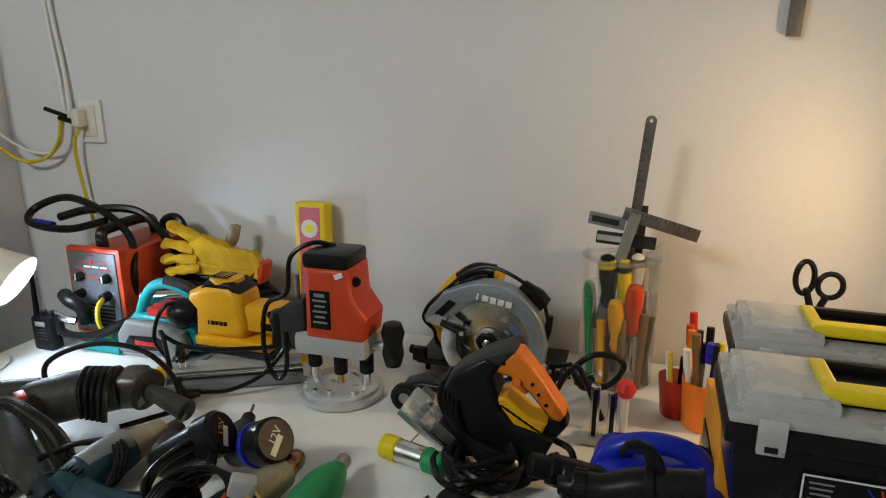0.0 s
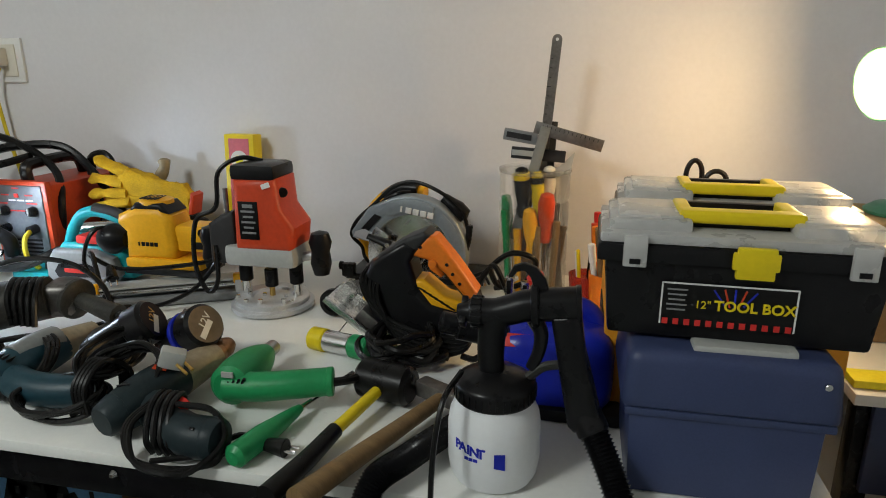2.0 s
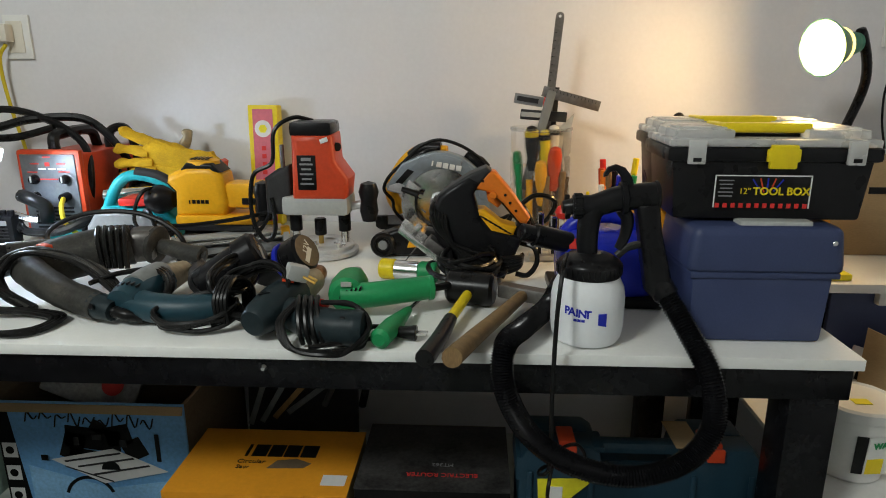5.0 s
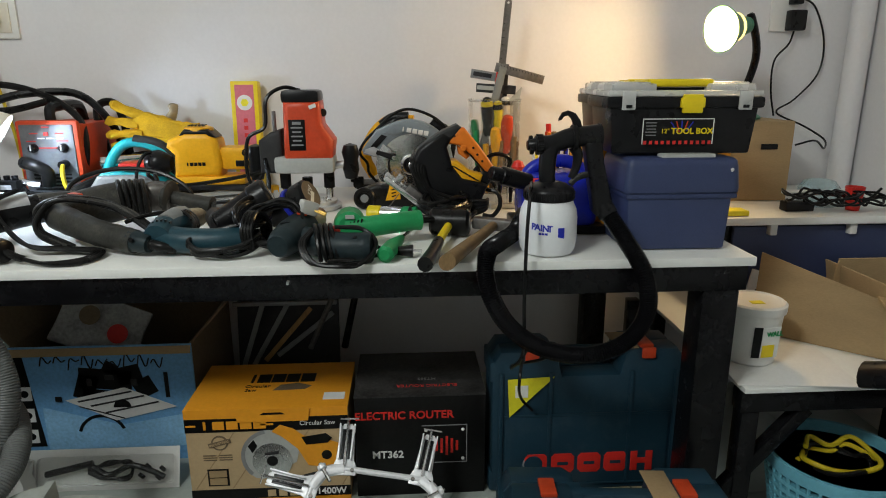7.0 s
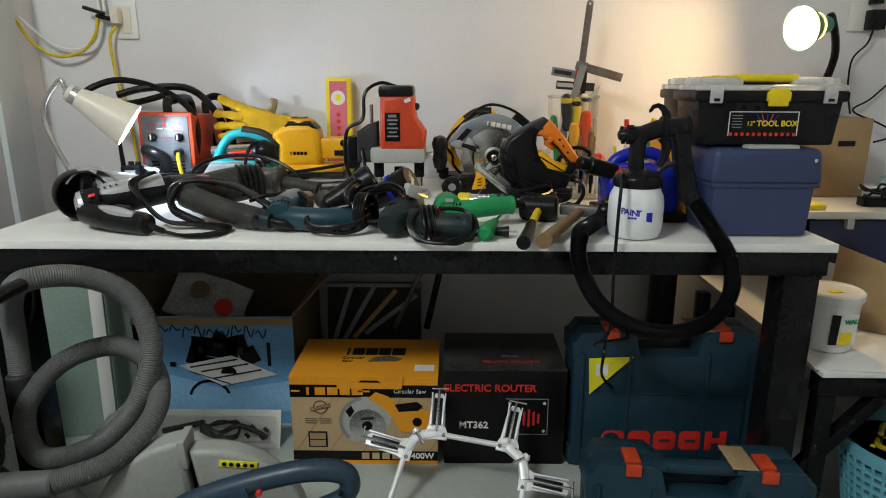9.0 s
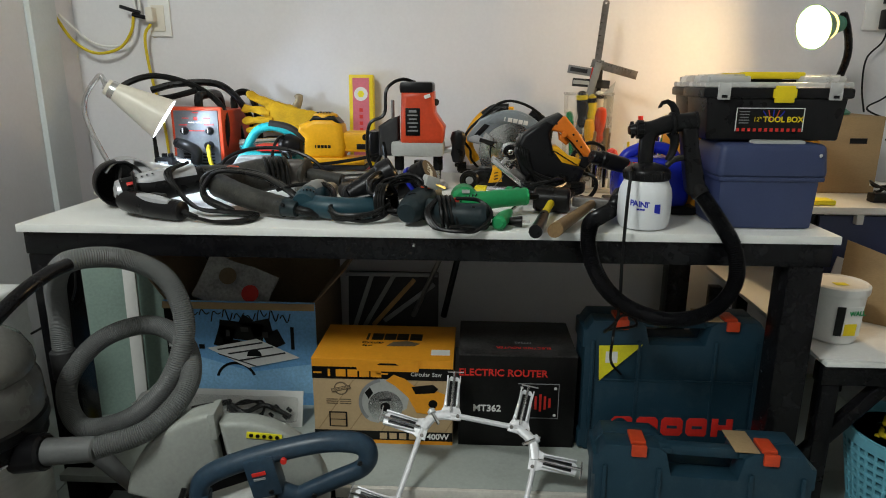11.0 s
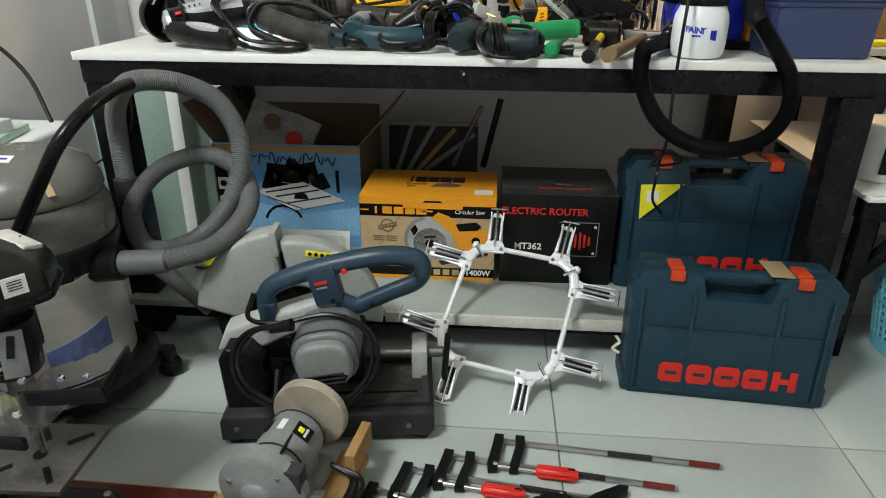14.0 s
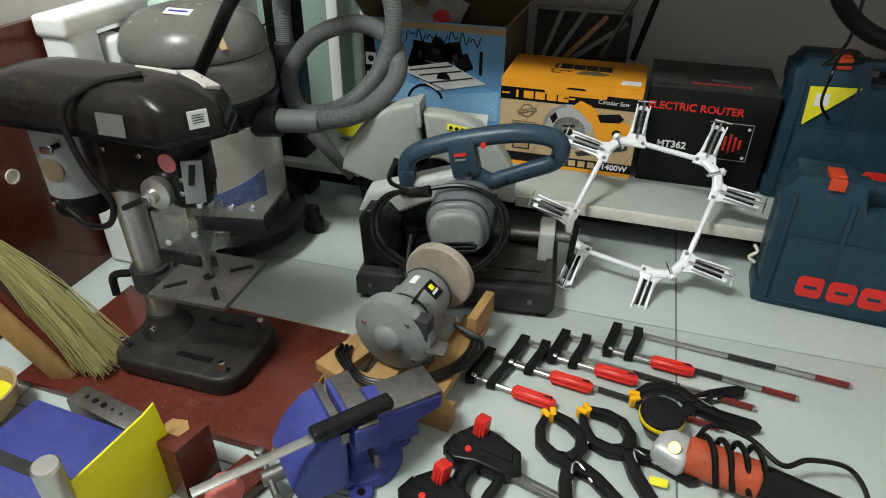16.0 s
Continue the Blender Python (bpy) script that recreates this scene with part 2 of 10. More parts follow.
M_COPPER = mat("oily_brown_steel", (0.30, 0.17, 0.09), 0.3, 0.9, vary=0.25, size=25, bump=0.1, dirt=0.3, dirt_colour=(0.06, 0.04, 0.03))
M_TANALU = mat("dusty_tan_aluminium", (0.34, 0.29, 0.20), 0.5, 0.35, vary=0.2, size=22, bump=0.15, dirt=0.4, dirt_colour=(0.12, 0.10, 0.08))
M_GRIT = mat("tan_abrasive_wheel", (0.34, 0.30, 0.24), 0.9, vary=0.2, size=30, bump=0.5, grain=500, dirt=0.3, dirt_colour=(0.20, 0.13, 0.07))
M_CAVITY = mat("dusty_cast_floor", (0.045, 0.044, 0.042), 0.6, vary=0.3, size=16, bump=0.2, grain=250, dirt=0.7, dirt_colour=(0.16, 0.15, 0.135))
M_SHELF = mat("dusty_shelf_board", (0.40, 0.44, 0.41), 0.5, vary=0.08, size=6, bump=0.05, dirt=0.35, dirt_colour=(0.22, 0.22, 0.19))
M_DUSTYIRON = mat("grimy_black_cast_iron", (0.022, 0.021, 0.020), 0.35, vary=0.3, size=12, bump=0.15, grain=200, dirt=0.6, dirt_colour=(0.085, 0.078, 0.068))
M_SLATE = mat("slate_blue_handle_plastic", (0.022, 0.045, 0.072), 0.38, vary=0.2, size=18, bump=0.1, dirt=0.25, dirt_colour=(0.10, 0.11, 0.12))
M_STEELGREY = mat("dusty_cast_and_glare_grey", (0.12, 0.13, 0.14), 0.36, vary=0.2, size=14, bump=0.12, dirt=0.4, dirt_colour=(0.24, 0.23, 0.21))
M_LINER = mat("white_lamp_liner", (0.82, 0.80, 0.74), 0.4, vary=0.02)


# ---- mesh tools ----
def box(sx, sy, sz, bevel=0.0, at=(0, 0, 0), seg=2, taper=1.0, rot=(0, 0, 0)):
    """A box centred on at; taper scales its top."""
    bm = bmesh.new()
    bmesh.ops.create_cube(bm, size=1)
    for v in bm.verts:
        k = taper if v.co.z > 0 else 1
        v.co = Vector((v.co.x * sx * k, v.co.y * sy * k, v.co.z * sz))
    if bevel:
        bmesh.ops.bevel(bm, geom=bm.edges[:], offset=bevel, segments=seg, profile=0.6, affect="EDGES", clamp_overlap=True)
    bmesh.ops.transform(bm, matrix=pose(*at, *rot), verts=bm.verts)
    return bm


def turn(profile, seg=32, at=(0, 0, 0), rot=(0, 0, 0)):
    """A solid of revolution about z; profile: (radius, height) from bottom to top."""
    bm = bmesh.new()
    rings = []
    for r, z in profile:
        if r < 1e-5:
            rings.append([bm.verts.new((0, 0, z))])
        else:
            rings.append([bm.verts.new((r * math.cos(2 * math.pi * k / seg), r * math.sin(2 * math.pi * k / seg), z)) for k in range(seg)])
    for a, b in zip(rings, rings[1:]):
        for k in range(seg):
            k2 = (k + 1) % seg
            if len(a) == 1 and len(b) == 1:
                continue
            if len(a) == 1:
                bm.faces.new((a[0], b[k2], b[k]))
            elif len(b) == 1:
                bm.faces.new((a[k], a[k2], b[0]))
            else:
                bm.faces.new((a[k], a[k2], b[k2], b[k]))
    if len(rings[0]) > 1:
        bm.faces.new(rings[0][::-1])
    if len(rings[-1]) > 1:
        bm.faces.new(rings[-1])
    bmesh.ops.transform(bm, matrix=pose(*at, *rot), verts=bm.verts)
    return bm


def rod(a, b, r, r2=None, seg=16, round_end=0.0):
    """A rod from a to b with radii r and r2, and rounded rims."""
    a, b = Vector(a), Vector(b)
    r2 = r if r2 is None else r2
    h = (b - a).length
    e = round_end or min(r, r2, h) * 0.15
    bm = turn([(max(r - e, 1e-4), 0), (r, e), (r2, h - e), (max(r2 - e, 1e-4), h)], seg)
    m = Matrix.Translation(a) @ (b - a).to_track_quat("Z", "Y").to_matrix().to_4x4()
    bmesh.ops.transform(bm, matrix=m, verts=bm.verts)
    return bm


def smooth_path(points, steps=6):
    """A Catmull-Rom path through the points."""
    p = [Vector(q) for q in points]
    p = [2 * p[0] - p[1]] + p + [2 * p[-1] - p[-2]]
    out = []
    for i in range(1, len(p) - 2):
        for s in range(steps):
            t = s / steps
            a, b, c, d = p[i - 1], p[i], p[i + 1], p[i + 2]
            out.append(0.5 * (2 * b + (c - a) * t + (2 * a - 5 * b + 4 * c - d) * t * t + (3 * b - a - 3 * c + d) * t ** 3))
    out.append(p[-2])
    return out


def tube(points, r, seg=8, steps=6, rib=0.0, flat=1.0, taper=None, raw=False):
    """A tube along a smooth path; rib: height of corrugations; taper: radius factor along it."""
    path = [Vector(q) for q in points] if raw else smooth_path(points, steps)
    bm = bmesh.new()
    rings, up = [], None
    n = len(path)
    for i, c in enumerate(path):
        d = (path[min(i + 1, n - 1)] - path[max(i - 1, 0)]).normalized()
        if up is None:
            up = d.orthogonal().normalized()
        up = (up - d * up.dot(d)).normalized()
        side = d.cross(up)
        rr = r + (rib if i % 2 else 0)
        if taper:
            rr *= taper(i / (n - 1))
        rings.append([bm.verts.new(c + rr * (math.cos(2 * math.pi * k / seg) * up + flat * math.sin(2 * math.pi * k / seg) * side)) for k in range(seg)])
    for a, b in zip(rings, rings[1:]):
        for k in range(seg):
            bm.faces.new((a[k], a[(k + 1) % seg], b[(k + 1) % seg], b[k]))
    bm.faces.new(rings[0][::-1])
    bm.faces.new(rings[-1])
    return bm


def slab(outline, thick, bevel=0.0, m=None, seg=2):
    """A plate with a 2D outline in local x and z, thick along local y, centred."""
    bm = bmesh.new()
    f = bm.faces.new([bm.verts.new((x, -thick / 2, z)) for x, z in outline])
    r = bmesh.ops.extrude_face_region(bm, geom=[f])
    bmesh.ops.translate(bm, verts=[v for v in r["geom"] if isinstance(v, bmesh.types.BMVert)], vec=(0, thick, 0))
    bmesh.ops.recalc_face_normals(bm, faces=bm.faces[:])
    if bevel:
        rim = [e for e in bm.edges if len(e.link_faces) == 2 and e.calc_face_angle(0) > 0.6 and abs(e.verts[0].co.y - e.verts[1].co.y) < 1e-6]
        bmesh.ops.bevel(bm, geom=rim, offset=bevel, segments=seg, profile=0.6, affect="EDGES", clamp_overlap=True)
    if m:
        bmesh.ops.transform(bm, matrix=m, verts=bm.verts)
    return bm


def arc(cx, cz, r, a0, a1, n=16):
    return [(cx + r * math.cos(radians(a0 + (a1 - a0) * k / n)), cz + r * math.sin(radians(a0 + (a1 - a0) * k / n))) for k in range(n + 1)]


def join(*bms):
    """All the given meshes in the first."""
    out = bms[0]
    for b in bms[1:]:
        me = bpy.data.meshes.new("t")
        b.to_mesh(me)
        out.from_mesh(me)
        bpy.data.meshes.remove(me)
        b.free()
    return out


def moved(bm, m):
    bmesh.ops.transform(bm, matrix=m, verts=bm.verts)
    return bm


def mesh_of(name, bm, material, flat_shade=False):
    me = bpy.data.meshes.new(name)
    bmesh.ops.recalc_face_normals(bm, faces=bm.faces[:])
    bm.to_mesh(me)
    bm.free()
    me.materials.append(material)
    if not flat_shade:
        me.shade_smooth()
        me.set_sharp_from_angle(angle=radians(38))
    return me


def part(name, bm, material, parent, label="", m=None):
    ob = new(name, mesh_of(name, bm, material))
    ob.parent = parent
    if m:
        ob.matrix_basis = m
    return tagged(ob, label)


def thing(name, label, category, m=None, group="", kind=""):
    ob = new(name)
    ob.empty_display_size = 0.02
    ob.matrix_basis = m or Matrix()
    return tagged(ob, label, category, group, kind)


def solid(name, bm, material, label, category, m=None, group="", kind=""):
    ob = new(name, mesh_of(name, bm, material))
    ob.matrix_basis = m or Matrix()
    return tagged(ob, label, category, group, kind)


def text(name, body, height, material, parent, m, spread=1.0, depth=0.0006, shear=0.0, bold=0.0):
    """Raised writing, centred, in local x and y of m, its capitals about height tall."""
    c = bpy.data.curves.new(name, "FONT")
    c.body, c.size, c.align_x, c.align_y = body, height / 0.70, "CENTER", "CENTER"
    c.extrude, c.space_character, c.shear, c.offset = depth, spread, shear, bold
    c.resolution_u = 3
    tmp = bpy.data.objects.new(name, c)
    me = bpy.data.meshes.new_from_object(tmp)
    bpy.data.objects.remove(tmp)
    me.materials.clear()
    me.materials.append(material)
    ob = new(name, me)
    ob.parent, ob.matrix_basis = parent, m
    return ob


FRONT = pose(0, 0, 0, 90, 0, 0)


def plate(name, x, z, w, h, y, material, parent, label="", t=0.0012, tilt=0.0):
    """A thin print or label on a front that faces -y; y is the face."""
    return part(name, box(w, t, h, 0.0, (x, y - t / 2, z), rot=(0, tilt, 0)), material, parent, label)


def crumple(bm, amount, size, seed=0):
    """Uneven folds over a soft mesh."""
    bmesh.ops.subdivide_edges(bm, edges=[e for e in bm.edges if e.calc_length() > size * 0.6], cuts=2, use_grid_fill=True)
    for v in bm.verts:
        v.co += amount * noise.noise_vector(v.co / size + Vector((seed, 0, 0)))
    return bm


def cord(name, points, r, material, parent=None, label="", category="cable", steps=7, seg=7):
    bm = tube(points, r, seg, steps)
    if parent is not None:
        return part(name, bm, material, parent, label)
    return solid(name, bm, material, label, category)


def coil(cx, cy, cz, rx, ry, turns, seed, lift=0.012, per=9, tilt=0.0):
    """Points of a loose heap of cable loops."""
    rng = random.Random(seed)
    pts = []
    for k in range(int(turns * per)):
        a = 2 * math.pi * k / per
        j = lambda s: rng.uniform(-s, s)
        pts.append((cx + (rx + j(rx * 0.28)) * math.cos(a) + j(rx * 0.1), cy + (ry + j(ry * 0.28)) * math.sin(a), cz + abs(j(lift)) + tilt * math.sin(a) + lift * k / (turns * per)))
    return pts


# ---- the room ----
def wall(name, x0, x1, y0, y1, z0, z1, material):
    return tagged(new(name, mesh_of(name, box(x1 - x0, y1 - y0, z1 - z0, 0, ((x0 + x1) / 2, (y0 + y1) / 2, (z0 + z1) / 2)), material)), "plain white painted wall", "wall", kind="structure")


WALL_Y = 0.925
wall("wall_north", -0.36, 2.62, WALL_Y, WALL_Y + 0.12, 0, 2.7, M_WALL)
wall("wall_west", -0.48, -0.36, -3.2, WALL_Y + 0.12, 0, 2.7, M_WALL)
wall("wall_east", 2.62, 2.74, -3.2, WALL_Y + 0.12, 0, 2.7, M_WALL)
wall("wall_south", -0.48, 2.74, -3.32, -3.2, 0, 2.7, M_WALL)
tagged(new("ceiling", mesh_of("ceiling", box(3.22, 4.36, 0.1, 0, (1.13, -1.14, 2.75)), M_CEIL)), "white painted ceiling", "ceiling", kind="structure")
floor = tagged(new("floor", mesh_of("floor", box(3.22, 4.36, 0.1, 0, (1.13, -1.14, -0.053)), M_GROUT)), "pale grey-green glossy floor tiles with dark joints", "floor", kind="structure")

# ---- the workbench ----
BX, BZ = 1.815, 0.75
bench = thing("workbench", "long workbench with a white laminate top on a black steel frame", "workbench")
part("tabletop", box(BX, 0.90, 0.018, 0.0015, (BX / 2, 0.45, BZ - 0.009)), M_TOP, bench, "white laminate worktop")
part("front_rail", box(BX - 0.02, 0.05, 0.052, 0.003, (BX / 2, 0.033, 0.705)), M_STEEL_BLACK, bench, "glossy black square tube")
part("back_rail", box(BX - 0.02, 0.05, 0.052, 0.003, (BX / 2, 0.87, 0.705)), M_STEEL_BLACK, bench)
for x in (0.03, BX - 0.03):
    part("side_rail", box(0.05, 0.78, 0.052, 0.003, (x, 0.45, 0.705)), M_STEEL_BLACK, bench)
for x in (0.048, BX - 0.058):
    for y in (0.048, 0.865):
        part("leg", box(0.075, 0.07, 0.678, 0.004, (x, y, 0.339)), M_STEEL_BLACK, bench)
part("screw", turn([(0.004, 0), (0.006, 0.002), (0.003, 0.008)], 10, (0.9, 0.008, 0.715), (90, 0, 0)), M_CHROME, bench)
for y in (0.02, 0.80):
    part("shelf_rail", box(BX - 0.17, 0.05, 0.05, 0.003, (BX / 2, y + 0.03, 0.073)), M_STEEL_BLACK, bench)
part("lower_shelf", box(1.56, 0.84, 0.018, 0.001, (0.80, 0.40, 0.112)), M_SHELF, bench, "dusty grey-green lower shelf board")
part("shelf_lip", box(0.62, 0.012, 0.028, 0.001, (1.02, -0.027, 0.107)), M_EDGE, bench, "worn cream edging strip")

# ---- boxes on the lower shelf ----
SH = 0.121


def carton(name, label, x0, x1, y0, y1, h, material, top=None, m=None):
    """A closed carton; origin at its front left bottom corner."""
    w, d = x1 - x0, y1 - y0
    ob = thing(name, label, "box", m or pose(x0, y0, SH))
    part("body", box(w, d, h - 0.003, 0.0025, (w / 2, d / 2, (h - 0.003) / 2)), material, ob)
    part("lid", box(w + 0.002, d + 0.002, 0.003, 0.0012, (w / 2, d / 2, h - 0.0015)), top or material, ob)
    return ob, w, d


cb, w, d = carton("saw_carton", "orange and kraft printed carton of a circular saw", 0.615, 0.985, 0.165, 0.40, 0.245, M_KRAFT, M_ORANGE)
H_ = 0.245
plate("top_band", w / 2, H_ - 0.012, w, 0.022, 0, M_ORANGE, cb, "orange printed band")
plate("name_band", w / 2, H_ - 0.040, w, 0.034, 0, M_BLACKP, cb, "black printed band")
for k, ww in enumerate((0.006, 0.026, 0.026, 0.026, 0.028)):
    plate("logo_block", 0.045 + k * 0.031, H_ - 0.040, ww, 0.020, -0.0012, M_ORANGE, cb, "orange logo shape")
plate("dash", 0.014, H_ - 0.040, 0.022, 0.004, -0.0012, M_ORANGE, cb)
plate("dash", 0.185, H_ - 0.040, 0.03, 0.004, -0.0012, M_ORANGE, cb)
text("writing", "Circular Saw", 0.011, M_WHITEP, cb, pose(0.30, -0.0016, H_ - 0.040, 90))
part("lid_flap", slab([(-0.085, 0), (0.085, 0), (0.08, -0.032), (-0.08, -0.032)], 0.003, 0, pose(0.20, -0.003, H_)), M_ORANGE, cb, "tucked orange lid flap")
part("slot", slab([(-0.028, -0.002), (0.028, -0.002), (0.02, 0.003), (-0.02, 0.003)], 0.0015, 0, pose(0.20, -0.0046, H_ - 0.012)), M_BLACKP, cb)
plate("bottom_band", w / 2, 0.006, w, 0.011, 0, M_ORANGE, cb)
plate("info_band", w / 2, 0.024, w, 0.026, 0, M_BLACKP, cb)
for k in range(4):
    plate("pictogram", 0.185 + k * 0.026, 0.024, 0.019, 0.017, -0.0012, M_KRAFT, cb)
text("writing", "1400W", 0.016, M_WHITEP, cb, pose(0.325, -0.0016, 0.024, 90), bold=0.0006)
part("stamp", turn([(0.019, 0), (0.019, 0.001)], 24, (0.075, -0.0002, 0.160), (90, 0, 0)), M_CARD_DARK, cb, "round brown stamp print")
part("stamp_face", turn([(0.015, 0), (0.015, 0.001)], 24, (0.075, -0.0008, 0.160), (90, 0, 0)), M_KRAFT, cb)
plate("stamp_bar", 0.075, 0.160, 0.052, 0.011, -0.0016, M_CARD_DARK, cb, tilt=-14)
text("writing", "INDUSTRIAL", 0.006, M_KRAFT, cb, pose(0.075, -0.0034, 0.160, 90, 0, 0) @ pose(0, 0, 0, 0, 0, 14))
for k in range(5):
    x = 0.01 + k * 0.085
    part("plank_line", slab([(x, 0.040), (x + 0.003, 0.040), (x + 0.10, 0.185), (x + 0.097, 0.185)] if k < 3 else [(x, 0.040), (x + 0.003, 0.040), (x + 0.02, 0.07), (x + 0.017, 0.07)], 0.0008, 0, pose(0, -0.0003, 0)), M_CARD, cb)
part("picture_disc", slab(arc(0.19, 0.122, 0.068, 15, 235, 26) + [(0.17, 0.062), (0.248, 0.105)], 0.001, 0, pose(0, -0.0008, 0)), M_LGREY, cb, "printed picture of a saw guard")
part("picture_shade", slab(arc(0.19, 0.122, 0.069, 100, 225, 18) + arc(0.19, 0.122, 0.060, 225, 100, 18), 0.001, 0, pose(0, -0.0014, 0)), M_GREY, cb)
part("picture_slot", slab([(0.138, 0.150), (0.152, 0.166), (0.160, 0.150), (0.148, 0.132)], 0.001, 0, pose(0, -0.0020, 0)), M_BLACKP, cb)
part("picture_blade", slab(arc(0.192, 0.110, 0.046, 0, 360, 30)[:-1], 0.001, 0, pose(0, -0.0018, 0)), M_POLISHED, cb)
part("picture_hub", slab(arc(0.192, 0.110, 0.013, 0, 360, 16)[:-1], 0.001, 0, pose(0, -0.0026, 0)), M_BLACKP, cb)
part("picture_print", slab([(0.176, 0.132), (0.208, 0.136), (0.208, 0.128), (0.176, 0.125)], 0.001, 0, pose(0, -0.0026, 0)), M_DGREY, cb)
part("picture_body", slab([(0.195, 0.186), (0.215, 0.203), (0.245, 0.192), (0.268, 0.172), (0.325, 0.160), (0.350, 0.150), (0.352, 0.112), (0.325, 0.090), (0.275, 0.095), (0.252, 0.140), (0.218, 0.172)], 0.001, 0, pose(0, -0.0022, 0)), M_ORANGE, cb, "printed picture of a yellow saw body")
part("picture_grip", slab([(0.262, 0.170), (0.318, 0.178), (0.332, 0.166), (0.322, 0.154), (0.272, 0.150)], 0.001, 0, pose(0, -0.0030, 0)), M_BLACKP, cb)
part("picture_knob", slab(arc(0.318, 0.122, 0.012, 0, 360, 14)[:-1], 0.001, 0, pose(0, -0.0030, 0)), M_BLACKP, cb)
part("picture_base", slab([(0.215, 0.058), (0.352, 0.092), (0.352, 0.080), (0.225, 0.046)], 0.001, 0, pose(0, -0.0016, 0)), M_DGREY, cb)
for z in (0.068, 0.048):
    plate("small_picture", 0.065, z + 0.012, 0.048, 0.024, -0.0004, M_BLACKP, cb)
    plate("small_picture_face", 0.065, z + 0.012, 0.040, 0.017, -0.0016, M_CARD, cb)
for k in range(6):
    plate("fine_print", 0.05 + 0.036 * (k % 2), 0.128 - 0.006 * (k // 2), 0.03, 0.0022, 0, M_CARD_DARK, cb)
for k, (x, ww) in enumerate(((0.115, 0.006), (0.14, 0.028), (0.172, 0.028), (0.204, 0.028), (0.238, 0.03))):
    part("logo_block", box(ww * 1.15, 0.044, 0.0012, 0, (x * 1.1, 0.150, H_ + 0.0004)), M_BLACKP, cb, "black logo shape")
text("writing", "Circular", 0.013, M_BLACKP, cb, pose(0.145, 0.108, H_ + 0.0005))
text("writing", "Saw", 0.012, M_BLACKP, cb, pose(0.132, 0.088, H_ + 0.0005))
part("saw_print", moved(slab([(0.185, 0.0), (0.20, 0.028), (0.24, 0.036), (0.275, 0.02), (0.262, 0.004)], 0.001, 0), pose(0, 0.085, H_ + 0.0006, -90, 0, 0) @ pose(0, 0, 0)), M_CARD_DARK, cb, "printed picture of a saw")
part("shipping_label", box(0.05, 0.034, 0.0008, 0, (0.335, 0.05, H_ + 0.0004)), M_WHITEP, cb, "small white label")

rb, w, d = carton("router_carton", "black glossy carton of an electric router", 1.0, 1.305, 0.17, 0.41, 0.262, M_BLACKP, M_CAMO)
text("writing", "ELECTRIC ROUTER", 0.019, M_RED, rb, pose(0.115, -0.0006, 0.212, 90), bold=0.0005)
text("writing", "MT362", 0.018, M_WHITEP, rb, pose(0.075, -0.0006, 0.110, 90), bold=0.0006)
part("picture_frame", slab([(0.155, 0.085), (0.262, 0.085), (0.262, 0.185), (0.155, 0.185), (0.155, 0.183), (0.260, 0.183), (0.260, 0.087), (0.155, 0.087)], 0.001, 0, pose(0, -0.0006, 0)), M_GREY, rb)
for k in range(5):
    plate("picture_bar", 0.19 + k * 0.012, 0.13, 0.006, 0.05 - 0.012 * abs(k - 2), 0, M_RED, rb, "red printed picture shape")
for x, z in ((0.165, 0.172), (0.252, 0.172), (0.252, 0.095)):
    part("corner_dot", turn([(0.004, 0), (0.004, 0.001)], 12, (x, 0, z), (90, 0, 0)), M_WHITEP, rb)
text("writing", "ELECTRIC ROUTER", 0.012, M_REDP, rb, pose(0.17, 0.05, 0.2625, 0, 0, 180), depth=0.0003)
text("writing", "MT362", 0.011, M_GREY, rb, pose(0.17, 0.085, 0.2625, 0, 0, 180), depth=0.0003)

# the open blue carton
bb = thing("blue_carton", "open blue printed carton of a jigsaw table, worn brown rim", "box", pose(0.135, 0.36, SH))
W, D, Hh = 0.445, 0.36, 0.325
# back, sides, base and side flaps: darker brown than the folded rim
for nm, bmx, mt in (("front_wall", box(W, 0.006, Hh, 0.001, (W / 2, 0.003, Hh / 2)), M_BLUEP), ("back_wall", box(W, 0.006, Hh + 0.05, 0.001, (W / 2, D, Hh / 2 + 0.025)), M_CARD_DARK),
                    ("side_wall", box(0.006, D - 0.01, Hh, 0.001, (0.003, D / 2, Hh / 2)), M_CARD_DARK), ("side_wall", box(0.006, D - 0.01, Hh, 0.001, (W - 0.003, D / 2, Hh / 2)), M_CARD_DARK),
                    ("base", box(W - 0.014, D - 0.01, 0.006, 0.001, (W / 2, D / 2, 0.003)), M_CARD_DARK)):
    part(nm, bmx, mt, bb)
part("rim_flap", box(W, 0.02, 0.004, 0.001, (W / 2, -0.006, Hh - 0.012), rot=(70, 0, 0)), M_CARD, bb, "folded brown cardboard rim")
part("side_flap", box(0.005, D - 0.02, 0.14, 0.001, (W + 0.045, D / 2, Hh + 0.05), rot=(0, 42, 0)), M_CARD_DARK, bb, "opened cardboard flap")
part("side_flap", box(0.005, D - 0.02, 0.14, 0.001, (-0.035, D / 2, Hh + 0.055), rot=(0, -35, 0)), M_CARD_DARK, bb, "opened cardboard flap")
part("side_band", slab([(0, 0.05), (0.055, 0.05), (0.03, Hh - 0.02), (0, Hh - 0.02)], 0.001, 0, pose(0, -0.0006, 0)), M_BLACKP, bb, "black printed band")
